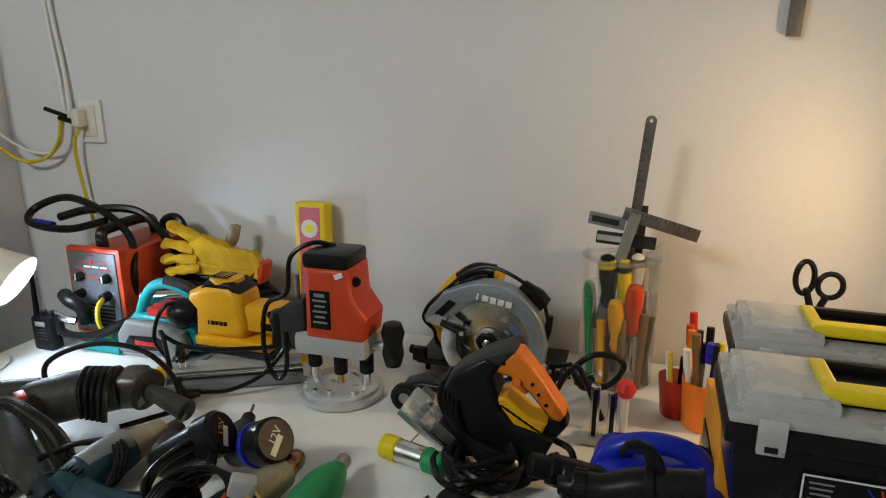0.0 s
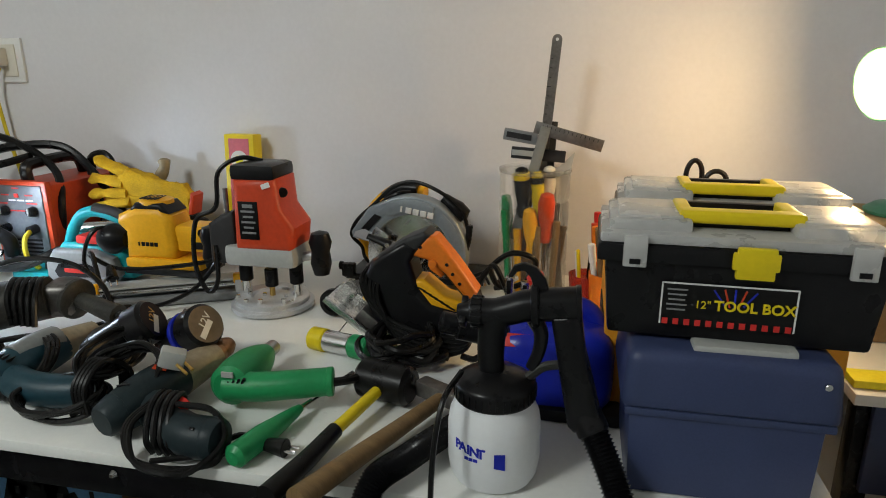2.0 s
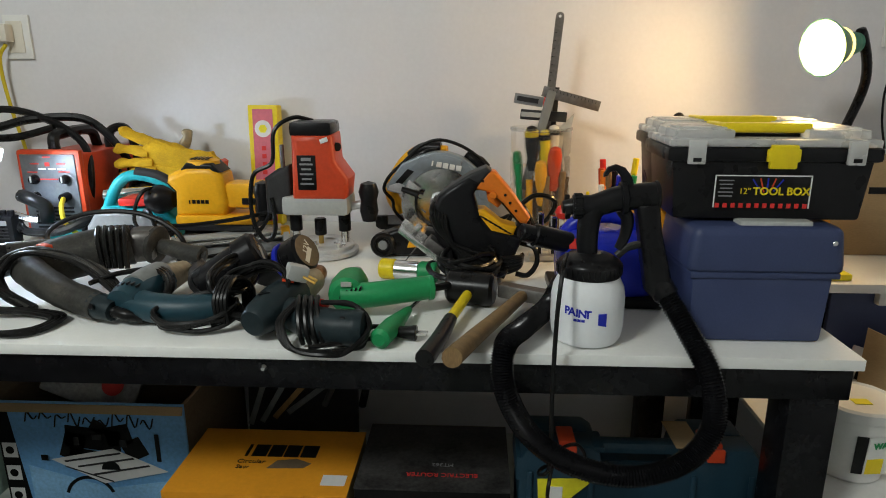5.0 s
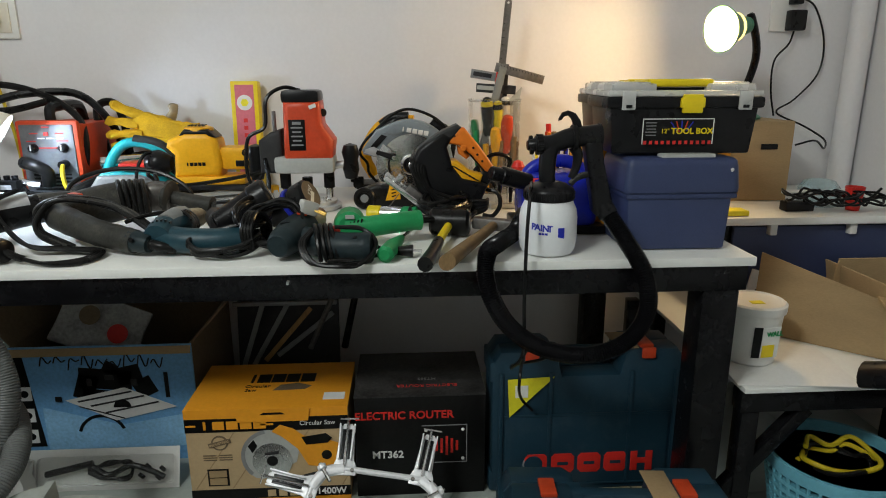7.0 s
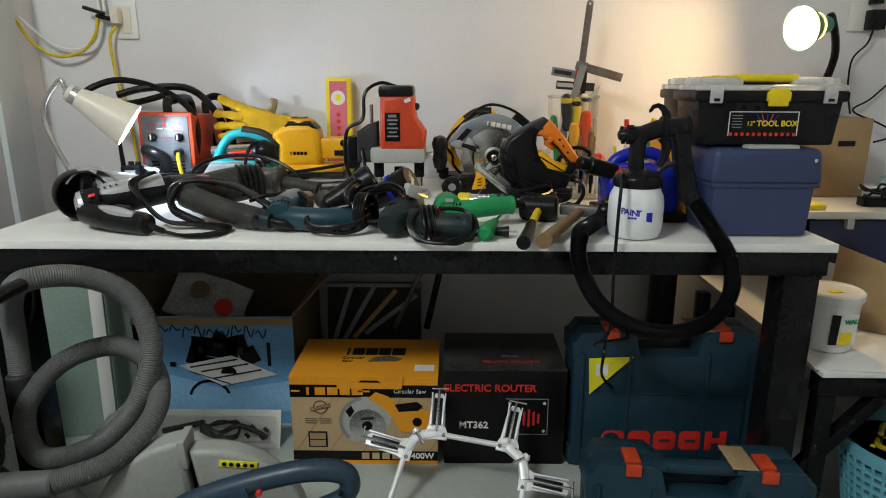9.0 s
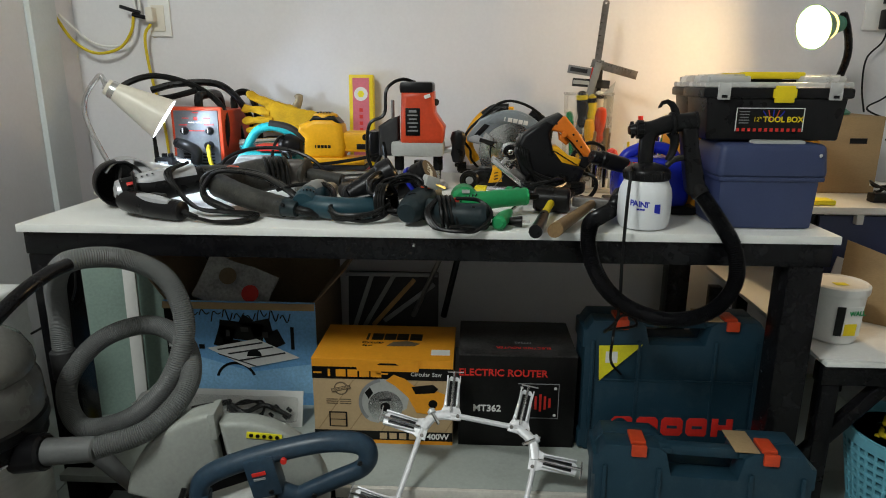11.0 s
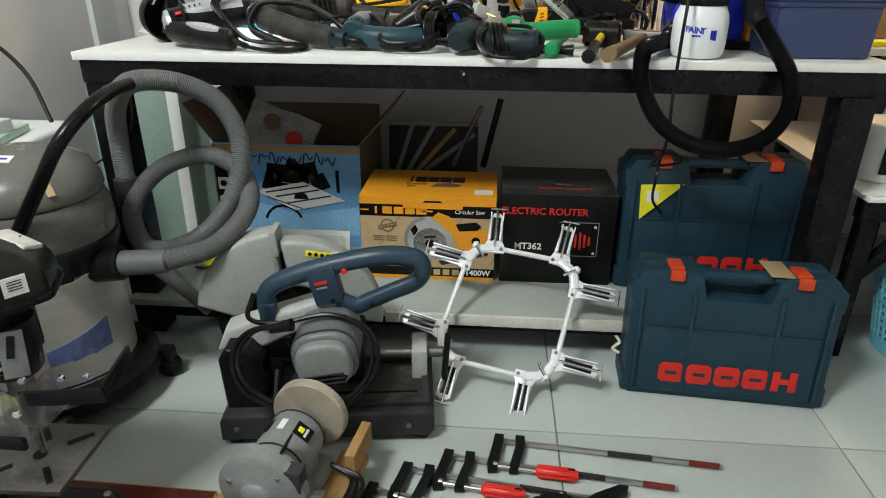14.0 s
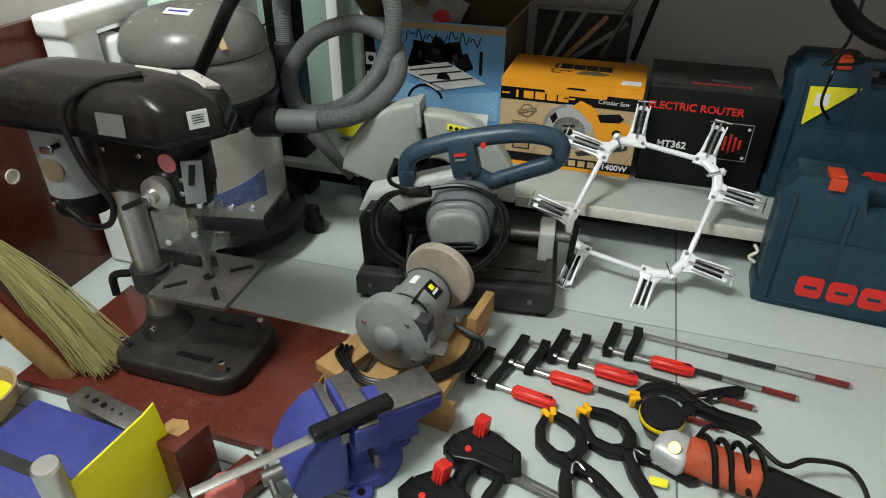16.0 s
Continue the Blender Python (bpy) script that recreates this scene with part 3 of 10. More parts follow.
for z in (0.20, 0.14, 0.08):
    plate("pictogram", 0.022, z, 0.034, 0.038, -0.0008, M_WHITEP, bb)
    part("pictogram_mark", turn([(0.010, 0), (0.010, 0.001)], 14, (0.022, -0.0018, z), (90, 0, 0)), M_BLACKP, bb)
part("sky_print", slab([(0.06, 0.04), (W - 0.01, 0.04), (W - 0.01, 0.135), (0.25, 0.105), (0.06, 0.16)], 0.0008, 0, pose(0, -0.0004, 0)), mat("pale_blue_print", (0.26, 0.50, 0.74), 0.4, vary=0.25, size=5), bb, "pale blue printed ground")
for x, z, ww, hh, a in ((0.225, 0.235, 0.13, 0.055, 6), (0.175, 0.215, 0.05, 0.07, 20), (0.285, 0.245, 0.06, 0.05, -12), (0.32, 0.21, 0.05, 0.05, -25), (0.24, 0.265, 0.035, 0.03, 30), (0.20, 0.195, 0.07, 0.025, 8)):
    plate("machine_print", x, z, ww, hh, -0.0008, M_BLACKP, bb, "printed picture of a dark machine", tilt=a)
for x, z, ww, hh in ((0.235, 0.240, 0.022, 0.014), (0.295, 0.225, 0.016, 0.018), (0.185, 0.228, 0.012, 0.02)):
    plate("machine_detail", x, z, ww, hh, -0.0021, M_DGREY, bb)
part("table_print", slab([(0.12, 0.180), (0.27, 0.212), (0.395, 0.155), (0.24, 0.120)], 0.001, 0, pose(0, -0.0036, 0)), M_WHITEP, bb, "printed picture of a white table")
for x0, z0, x1, z1 in ((0.150, 0.178, 0.285, 0.203), (0.180, 0.165, 0.315, 0.190), (0.215, 0.145, 0.350, 0.172), (0.150, 0.165, 0.26, 0.128)):
    part("table_line", slab([(x0, z0), (x1, z1), (x1 + 0.003, z1 - 0.004), (x0 + 0.003, z0 - 0.004)], 0.001, 0, pose(0, -0.0046, 0)), M_DGREY, bb)
part("blade_print", slab(arc(0.26, 0.158, 0.022, 0, 180, 10), 0.001, 0, pose(0, -0.0054, 0)), M_BLACKP, bb)
part("leg_print", slab(arc(0.20, 0.075, 0.062, 20, 165, 12) + arc(0.20, 0.075, 0.054, 165, 20, 12), 0.001, 0, pose(0, -0.0012, 0)), M_BLACKP, bb)
plate("post_print", 0.375, 0.215, 0.010, 0.07, -0.0006, M_BLACKP, bb)
plate("post_print", 0.105, 0.185, 0.016, 0.014, -0.0046, M_BLACKP, bb)
rngb = random.Random(5)
for k in range(9):
    x = 0.07 + k * 0.034
    part("pen_stroke", tube([(x, -0.001, 0.272 + rngb.uniform(-0.01, 0.012)), (x + 0.008, -0.001, 0.295 + rngb.uniform(-0.012, 0.01)), (x + 0.02, -0.001, 0.275 + rngb.uniform(-0.012, 0.012)), (x + 0.03, -0.001, 0.29)], 0.0018, 5, 4), M_BLACKP, bb, "handwritten black marker stroke")
pk = thing("plastic_packet", "white wrapped packet with a red round print", "packet", pose(0.20, 0.50, 0.40, 0, 0, 0))
part("wrapper", crumple(box(0.22, 0.025, 0.15, 0.008, (0.10, 0.0, 0.045), rot=(-25, 22, 0)), 0.007, 0.035), mat("crinkled_wrapper", (0.34, 0.34, 0.33), 0.22, vary=0.35, size=25, bump=0.4, bump_distance=0.006), pk, "crinkled clear wrapper")
part("dark_print", turn([(0.026, 0), (0.026, 0.001)], 20, (0.085, -0.020, 0.085), (65, 22, 0)), M_CARD_DARK, pk)
part("round_print", turn([(0.026, 0), (0.026, 0.001)], 20, (0.15, -0.021, 0.03), (65, 22, 0)), M_REDP, pk)
bp_ = thing("blister_pack", "clear blister pack of a small rotary tool on a white card", "pack", pose(0.20, 0.235, SH, -20, 0, 0))
part("card", box(0.36, 0.003, 0.10, 0.001, (0.18, 0, 0.05)), M_WHITEP, bp_)
part("blister", box(0.32, 0.03, 0.07, 0.012, (0.19, -0.017, 0.05)), M_GLASS, bp_, "clear plastic blister")
part("tool_bar", rod((0.05, -0.017, 0.045), (0.16, -0.017, 0.068), 0.008), M_BLACK, bp_)
for k in range(3):
    part("tool_loop", tube([(0.15, -0.017, 0.045 + 0.006 * k), (0.20, -0.018, 0.072 - 0.004 * k), (0.25, -0.017, 0.060 + 0.005 * k), (0.245, -0.016, 0.036 - 0.004 * k), (0.19, -0.017, 0.030 + 0.004 * k), (0.15, -0.017, 0.045 + 0.006 * k)], 0.0035, 7), M_BLACK, bp_, "coiled black shaft")
for x, z in ((0.27, 0.040), (0.285, 0.062), (0.31, 0.035), (0.32, 0.055)):
    part("small_bit", rod((x, -0.018, z), (x + 0.012, -0.018, z - 0.010), 0.005, seg=8), M_BLACK, bp_)
part("tool_lead", tube([(0.16, -0.017, 0.06), (0.2, -0.017, 0.04), (0.25, -0.017, 0.06), (0.3, -0.017, 0.045), (0.33, -0.017, 0.03)], 0.007), M_BLACK, bp_)
bg = thing("paper_bag", "crumpled white and yellow spotted bag", "bag", pose(0.17, 0.20, SH))
rngp = random.Random(3)
bmb = box(0.11, 0.08, 0.10, 0.02, (0, 0, 0.05), 3)
bmesh.ops.subdivide_edges(bmb, edges=bmb.edges[:], cuts=1)
for v in bmb.verts:
    v.co += Vector((rngp.uniform(-1, 1), rngp.uniform(-1, 1), rngp.uniform(-0.3, 1))) * 0.008
    v.co.z = max(v.co.z, 0.001)
part("bag_body", bmb, M_WHITEP, bg)
part("spotted_print", box(0.07, 0.002, 0.05, 0.0005, (-0.01, -0.046, 0.05), rot=(-8, 10, 0)), M_YELP, bg, "yellow print with dark spots")
wp = thing("folded_stand", "dark folded metal stand behind the cartons", "stand", pose(0.62, 0.62, SH))
part("panel", box(0.30, 0.02, 0.33, 0.004, (0.15, 0.03, 0.165), rot=(-8, 0, 0)), M_DGREY, wp)
part("frame_bar", box(0.30, 0.012, 0.012, 0.002, (0.15, 0.0, 0.335)), M_GREY, wp)
for k in range(4):
    part("loose_strip", box(0.014, 0.006, 0.20, 0.001, (0.06 + k * 0.05, -0.03, 0.25), rot=(-10, 18 + 12 * k, 0)), M_WOOD if k == 2 else M_MGREY, wp)
part("bar", rod((0.22, -0.02, 0.20), (0.31, -0.02, 0.40), 0.008), M_IRON, wp)
part("bar", rod((0.32, -0.02, 0.20), (0.37, 0.0, 0.42), 0.010), M_STEEL_BLACK, wp)


# ---- plastic tool cases ----
def tool_case(label, m, w, d, h, print_yellow):
    ob = thing("tool_case", label, "tool case", m, "teal tool cases")
    hx0, hx1 = w * 0.36, w * 0.66
    prof = [(0.012, 0), (w - 0.012, 0), (w, 0.015), (w, h - 0.03), (w - 0.02, h), (hx1 + 0.03, h), (hx1 + 0.012, h - 0.012), (hx1, h - 0.062), (hx0, h - 0.062), (hx0 - 0.012, h - 0.012), (hx0 - 0.03, h), (0.02, h), (0, h - 0.03), (0, 0.015)]
    part("front_shell", slab(prof, d * 0.5 - 0.002, 0.008, pose(0, d * 0.25, 0)), M_TEALCASE, ob)
    part("back_shell", slab(prof, d * 0.5 - 0.002, 0.008, pose(0, d * 0.75, 0)), M_TEALCASE, ob)
    part("handle", box(hx1 - hx0 + 0.05, 0.03, 0.024, 0.009, ((hx0 + hx1) / 2, d * 0.3, h - 0.014)), M_TEALCASE, ob, "arched carrying handle")
    for x in (w * 0.045, w * 0.30, w * 0.72, w * 0.955):
        part("rib", box(0.010, 0.006, h * 0.80, 0.003, (x, -0.0025, h * 0.46)), M_TEALCASE, ob)
    part("front_panel", box(w * 0.86, 0.004, h * 0.50, 0.0018, (w / 2, -0.0015, h * 0.30)), M_TEALCASE, ob)
    for x in (w * 0.20, w * 0.80):
        part("latch", box(0.032, d * 0.46, 0.010, 0.003, (x, d * 0.30, h + 0.003)), M_REDOR, ob, "red latch")
        part("latch_tab", box(0.032, 0.008, 0.026, 0.003, (x, -0.003, h - 0.008)), M_REDOR, ob, "red latch")
    for z in (h * 0.055, h * 0.56):
        part("panel_rim", box(w * 0.88, 0.004, 0.006, 0.0018, (w / 2, -0.003, z)), M_TEALCASE, ob)
    for x in (w * 0.012, w * 0.988):
        for z in (0.03, h - 0.05):
            part("corner_pad", box(0.022, d * 0.96, 0.05, 0.006, (x, d / 2, z)), M_TEALCASE, ob)
    for x in (w * 0.30, w * 0.72):
        part("top_block", box(0.05, d * 0.5, 0.012, 0.004, (x, d * 0.32, h - 0.0095)), M_TEALCASE, ob)
    part("tape", box(0.05, d * 0.8, 0.002, 0.0006, (w * 0.70, d * 0.45, h + 0.001)), M_CARD, ob, "strip of brown tape")
    for k in range(5):
        # five plain letter-sized shapes
        cx = w * 0.235 + k * w * 0.1405
        out = [(-0.020, -0.025), (0.020, -0.025), (0.028, -0.016), (0.028, 0.017), (0.020, 0.026), (-0.020, 0.026), (-0.028, 0.017), (-0.028, -0.016)] if k != 4 else [(-0.027, -0.025), (-0.010, -0.025), (-0.010, -0.006), (0.010, -0.006), (0.010, -0.025), (0.027, -0.025), (0.027, 0.026), (0.010, 0.026), (0.010, 0.008), (-0.010, 0.008), (-0.010, 0.026), (-0.027, 0.026)]
        part("logo_shape", slab(out, 0.0015, 0.0005, pose(cx, -0.0042, h * 0.21)), M_RED, ob, "red raised logo shape")
        if k < 4:
            part("logo_hole", slab([(-0.013, -0.004), (0.013, -0.004), (0.013, 0.004), (-0.013, 0.004)], 0.001, 0, pose(cx, -0.0052, h * 0.21)), M_TEALCASE, ob)
    if print_yellow:
        part("warning_sticker", slab([(0.035, h - 0.065), (0.145, h - 0.06), (0.04, h - 0.16)], 0.0012, 0, pose(0, -0.0045, 0)), M_YELP, ob, "torn yellow warning sticker")
        part("sticker_print", box(0.03, 0.001, 0.03, 0, (0.068, -0.0056, h - 0.095)), M_WHITEP, ob)
        part("round_mark", turn([(0.026, 0), (0.026, 0.001)], 24, (0.10, -0.0036, h * 0.21), (90, 0, 0)), M_GREY, ob, "grey round logo shape")
        part("round_mark_face", turn([(0.022, 0), (0.022, 0.001)], 24, (0.10, -0.0042, h * 0.21), (90, 0, 0)), M_TEALCASE, ob)
    return ob


tool_case("dark teal tool case with red latches standing on the floor", pose(1.300, -0.150, 0.0, -4, 0, -4.5), 0.445, 0.125, 0.318, False)
tool_case("dark teal tool case with a torn yellow sticker on the shelf", pose(1.32, 0.16, SH + 0.002, -2, 0, 0), 0.455, 0.13, 0.36, True)


def wpart(name, bm, material, parent, label=""):
    """A part given in world places, under a thing that stands at its base."""
    root = parent
    m = Matrix()
    while root is not None:
        m = root.matrix_basis @ m
        root = root.parent
    return part(name, moved(bm, m.inverted()), material, parent, label)


def wtext(name, body, height, material, parent, m, **k):
    return text(name, body, height, material, parent, parent.matrix_basis.inverted() @ m, **k)


def body_of(outline, y, thick, bevel):
    """A rounded body with a front outline in world x and z."""
    return slab(outline, thick, bevel, pose(0, y, 0), 3)


def plug(at, direction, parent, name="plug"):
    d = Vector(direction).normalized()
    a = Vector(at)
    p = wpart(name, rod(a, a + d * 0.035, 0.008, 0.013, 12), M_RUBBER, parent, "black moulded mains plug")
    side = d.cross(Vector((0, 0, 1))).normalized() * 0.006
    for s in (-1, 1):
        wpart("pin", rod(a + d * 0.034 + side * s, a + d * 0.052 + side * s, 0.0022, seg=8), M_CHROME, p)
    return p


T = BZ
# ---- things on the worktop ----
# welding machine
wd = thing("welding_machine", "small orange inverter welder with a control panel greyed for lamp glare", "welder", pose(0.15, 0.78, T))
wpart("case", box(0.155, 0.27, 0.215, 0.008, (0.155, 0.80, T + 0.112)), M_REDOR, wd, "orange sheet steel case")
wpart("front_frame", box(0.165, 0.022, 0.228, 0.010, (0.155, 0.668, T + 0.118)), M_REDOR, wd, "orange plastic frame")
# dark grey panel given a lighter grey, with the lamp glare in its colour
wpart("panel", box(0.142, 0.006, 0.205, 0.004, (0.155, 0.656, T + 0.118)), M_STEELGREY, wd, "control panel greyed for lamp glare")
for x in (0.118, 0.198):
    k_ = wpart("knob", turn([(0.012, 0), (0.013, 0.004), (0.010, 0.016), (0.008, 0.018)], 16, (x, 0.653, T + 0.158), (90, 0, 0)), M_BLACK, wd)
    wpart("pointer", box(0.003, 0.003, 0.016, 0, (x, 0.634, T + 0.160)), M_WHITEP, k_)
wpart("red_lamp", box(0.012, 0.003, 0.010, 0.001, (0.155, 0.652, T + 0.196)), M_RED, wd)
for x, z, w_ in ((0.122, 0.197, 0.022), (0.190, 0.197, 0.022), (0.113, 0.176, 0.026), (0.196, 0.177, 0.03), (0.155, 0.214, 0.02), (0.155, 0.158, 0.05)):
    wpart("panel_print", box(w_, 0.001, 0.003, 0, (x, 0.6526, T + z)), M_REDP, wd)
for x in (0.14, 0.165, 0.19):
    wpart("panel_print", box(0.02, 0.001, 0.004, 0, (x, 0.6526, T + 0.184)), M_WHITEP, wd)
for k in range(6):
    wpart("vent_slot", box(0.10, 0.002, 0.005, 0, (0.157, 0.6522, T + 0.035 + k * 0.010)), M_BLACK, wd)
wpart("carry_handle", tube([(0.15, 0.70, T + 0.22), (0.15, 0.70, T + 0.255), (0.15, 0.73, T + 0.265), (0.15, 0.86, T + 0.265), (0.15, 0.89, T + 0.22)], 0.014, 8), M_BLACK, wd, "black carrying handle")
for x in (0.115, 0.195):
    wpart("socket", rod((x, 0.655, T + 0.115), (x, 0.63, T + 0.112), 0.012), M_BLACK, wd, "round welding socket")
wpart("electrode_holder", tube([(0.115, 0.60, T + 0.125), (0.145, 0.585, T + 0.12), (0.175, 0.59, T + 0.10), (0.17, 0.60, T + 0.065)], 0.017, 10), M_RUBBER, wd, "ribbed rubber grip")
wpart("clamp_jaw", tube([(0.09, 0.58, T + 0.085), (0.13, 0.575, T + 0.075), (0.16, 0.58, T + 0.07)], 0.010, 8, flat=0.5), M_CHROME, wd, "steel clamp jaw")
wpart("welding_cable", tube([(0.10, 0.585, T + 0.07), (0.14, 0.56, T + 0.045), (0.22, 0.565, T + 0.045), (0.28, 0.60, T + 0.07), (0.30, 0.64, T + 0.08)], 0.011, 8), M_RUBBER, wd, "thick black welding cable")
wpart("earth_wire", tube([(0.195, 0.64, T + 0.115), (0.21, 0.60, T + 0.10), (0.22, 0.59, T + 0.06), (0.24, 0.60, T + 0.03)], 0.006, 7), M_YCABLE, wd, "yellow-green earth wire")
wpart("hanging_cable", tube([(0.20, 0.72, T + 0.03), (0.235, 0.70, T + 0.16), (0.20, 0.74, T + 0.24), (0.10, 0.76, T + 0.30), (-0.03, 0.78, T + 0.325), (-0.12, 0.76, T + 0.295), (-0.10, 0.72, T + 0.265), (0.02, 0.72, T + 0.255), (0.13, 0.74, T + 0.28)], 0.010, 8), M_RUBBER, wd, "thick black cable in a loop")
wpart("hanging_cable", tube([(-0.02, 0.74, T + 0.28), (0.06, 0.76, T + 0.30), (0.18, 0.79, T + 0.30), (0.25, 0.80, T + 0.24), (0.28, 0.82, T + 0.15), (0.27, 0.80, T + 0.02)], 0.011, 8), M_RUBBER, wd)
wpart("hanging_cable", tube([(0.30, 0.83, T + 0.02), (0.29, 0.84, T + 0.20), (0.26, 0.85, T + 0.27), (0.21, 0.85, T + 0.25), (0.23, 0.84, T + 0.12), (0.25, 0.83, T + 0.02)], 0.012, 8), M_RUBBER, wd)
wpart("blue_sleeve", rod((-0.10, 0.73, T + 0.262), (-0.03, 0.725, T + 0.258), 0.0125), M_BLUE, wd, "dark blue cable sleeve")

# bundle of tools behind the planer, with gloves on top
hp = thing("cable_heap", "heap of black welding cables and dark tool rolls", "cables", pose(0.40, 0.80, T))
wpart("tool_roll", box(0.26, 0.14, 0.09, 0.03, (0.42, 0.80, T + 0.046), 3), M_DGREY, hp, "dark grey cloth roll")
wpart("grey_roll", rod((0.30, 0.70, T + 0.10), (0.50, 0.72, T + 0.115), 0.02), M_GREY, hp)
for s in range(3):
    wpart("cable_loop", tube(coil(0.43, 0.78, T + 0.105, 0.13 - 0.02 * s, 0.08, 2.2, s + 20, 0.012), 0.007, 7), M_RUBBER, hp)
wpart("chrome_tube", rod((0.285, 0.66, T + 0.115), (0.40, 0.70, T + 0.118), 0.017), M_CHROME, hp, "bright steel tube")


def finger(points, r):
    return tube(points, r * 0.86, 12, 8, flat=0.62, taper=lambda t: 0.95 + 0.1 * math.sin(9 * t) if t < 0.9 else 0.95 - 5 * (t - 0.9))


gl = thing("work_gloves", "pair of yellow suede work gloves with red cuff lining", "gloves", pose(0.39, 0.80, T + 0.135))
gz = T + 0.20
pal = slab([(0.335, gz - 0.046), (0.40, gz - 0.054), (0.48, gz - 0.058), (0.535, gz - 0.062), (0.545, gz - 0.015), (0.52, gz + 0.010), (0.44, gz + 0.022), (0.36, gz + 0.050), (0.325, gz + 0.02)], 0.042, 0.016, pose(0, 0.805, 0), 3)
wpart("palm", crumple(crumple(pal, 0.008, 0.035), 0.004, 0.014, 5), M_GLOVE, gl)
for pts, r in (([(0.36, 0.80, gz + 0.035), (0.31, 0.80, gz + 0.052), (0.275, 0.79, gz + 0.075)], 0.019), ([(0.35, 0.79, gz + 0.01), (0.30, 0.785, gz + 0.02), (0.262, 0.775, gz + 0.02)], 0.018), ([(0.36, 0.785, gz - 0.015), (0.31, 0.775, gz - 0.015), (0.265, 0.765, gz - 0.018)], 0.018), ([(0.37, 0.78, gz - 0.035), (0.32, 0.77, gz - 0.042), (0.275, 0.765, gz - 0.05)], 0.017)):
    wpart("finger", crumple(finger(pts, r), 0.004, 0.02), M_GLOVE, gl)
wpart("thumb", finger([(0.42, 0.84, gz + 0.015), (0.435, 0.845, gz + 0.045), (0.432, 0.85, gz + 0.068)], 0.018), M_TANALU, gl, "worn brown thumb")
wpart("cuff", slab([(0.530, gz - 0.066), (0.542, gz - 0.064), (0.553, gz - 0.014), (0.543, gz - 0.008)], 0.046, 0.004, pose(0, 0.805, 0), 3), M_REDOR, gl, "red-edged cuff")
wpart("under_glove", slab([(0.30, gz - 0.055), (0.50, gz - 0.06), (0.53, gz - 0.035), (0.36, gz - 0.02), (0.29, gz - 0.03)], 0.07, 0.012, pose(0, 0.815, 0), 3), M_GLOVE, gl)

# long yellow pack against the wall
yp = thing("rod_pack", "tall yellow and pink pack of welding rods leaning on the wall", "pack", pose(0.645, 0.865, T, -3.2, 0, 0))
part("pack_body", box(0.082, 0.045, 0.332, 0.004, (0, 0, 0.166)), M_LEMON, yp)
plate("front_print", 0, 0.166, 0.056, 0.31, -0.0225, mat("pink_print", (0.62, 0.16, 0.20), 0.35, vary=0.12, size=9), yp, "faded pink front print")
part("round_print", turn([(0.023, 0), (0.023, 0.0012)], 24, (0, -0.0237, 0.268), (90, 0, 0)), M_WHITEP, yp)
part("round_mark", turn([(0.012, 0), (0.012, 0.001)], 6, (0, -0.0249, 0.268), (90, 0, 0)), M_YELP, yp)
for k in range(5):
    plate("print_bar", 0, 0.215 - k * 0.022, 0.012, 0.012, -0.0237, M_REDP, yp)

# hand radio
rd = thing("hand_radio", "black two-way radio with a stub antenna", "radio", pose(0.09, 0.56, T))
wpart("case", box(0.058, 0.034, 0.085, 0.008, (0.09, 0.56, T + 0.043)), M_BLACK, rd)
wpart("antenna", rod((0.065, 0.56, T + 0.08), (0.052, 0.575, T + 0.215), 0.007, 0.004), M_RUBBER, rd)
for x in (0.088, 0.108):
    wpart("knob", rod((x, 0.56, T + 0.08), (x, 0.56, T + 0.097), 0.008), M_BLACK, rd)
for k in range(4):
    wpart("speaker_slot", box(0.034, 0.002, 0.003, 0, (0.09, 0.5428, T + 0.03 + k * 0.008)), M_DGREY, rd)
wpart("screen", box(0.03, 0.002, 0.012, 0.0005, (0.09, 0.5428, T + 0.068)), M_GREY, rd)

# electric planer
pl = thing("electric_planer", "turquoise and grey electric hand planer", "planer", pose(0.35, 0.62, T))
wpart("front_shoe", box(0.10, 0.075, 0.028, 0.004, (0.235, 0.61, T + 0.016)), M_TEAL, pl, "turquoise front shoe")
wpart("sole", box(0.30, 0.078, 0.008, 0.002, (0.345, 0.62, T + 0.005)), M_ALU, pl)
wpart("cover", body_of([(0.285, T + 0.012), (0.455, T + 0.012), (0.478, T + 0.035), (0.465, T + 0.075), (0.41, T + 0.092), (0.31, T + 0.090), (0.285, T + 0.055)], 0.585, 0.03, 0.010), M_GREY, pl, "grey belt cover")
wpart("badge", slab([(0.32, T + 0.025), (0.415, T + 0.03), (0.425, T + 0.05), (0.40, T + 0.062), (0.325, T + 0.058), (0.312, T + 0.04)], 0.004, 0.001, pose(0, 0.569, 0)), M_BLACK, pl, "black badge plate")
wpart("badge_mark", box(0.055, 0.002, 0.010, 0.001, (0.368, 0.566, T + 0.044)), M_RED, pl, "red logo shape")
wpart("motor_body", body_of([(0.27, T + 0.02), (0.49, T + 0.02), (0.50, T + 0.07), (0.46, T + 0.10), (0.31, T + 0.10), (0.275, T + 0.06)], 0.63, 0.06, 0.014), M_TEAL, pl)
wpart("red_inset", box(0.12, 0.07, 0.02, 0.006, (0.42, 0.625, T + 0.112)), M_RED, pl)
wpart("handle", tube([(0.315, 0.62, T + 0.085), (0.335, 0.62, T + 0.13), (0.365, 0.62, T + 0.165), (0.41, 0.62, T + 0.175), (0.47, 0.62, T + 0.155), (0.50, 0.625, T + 0.12)], 0.0135, 12), M_TEAL, pl, "turquoise handle")
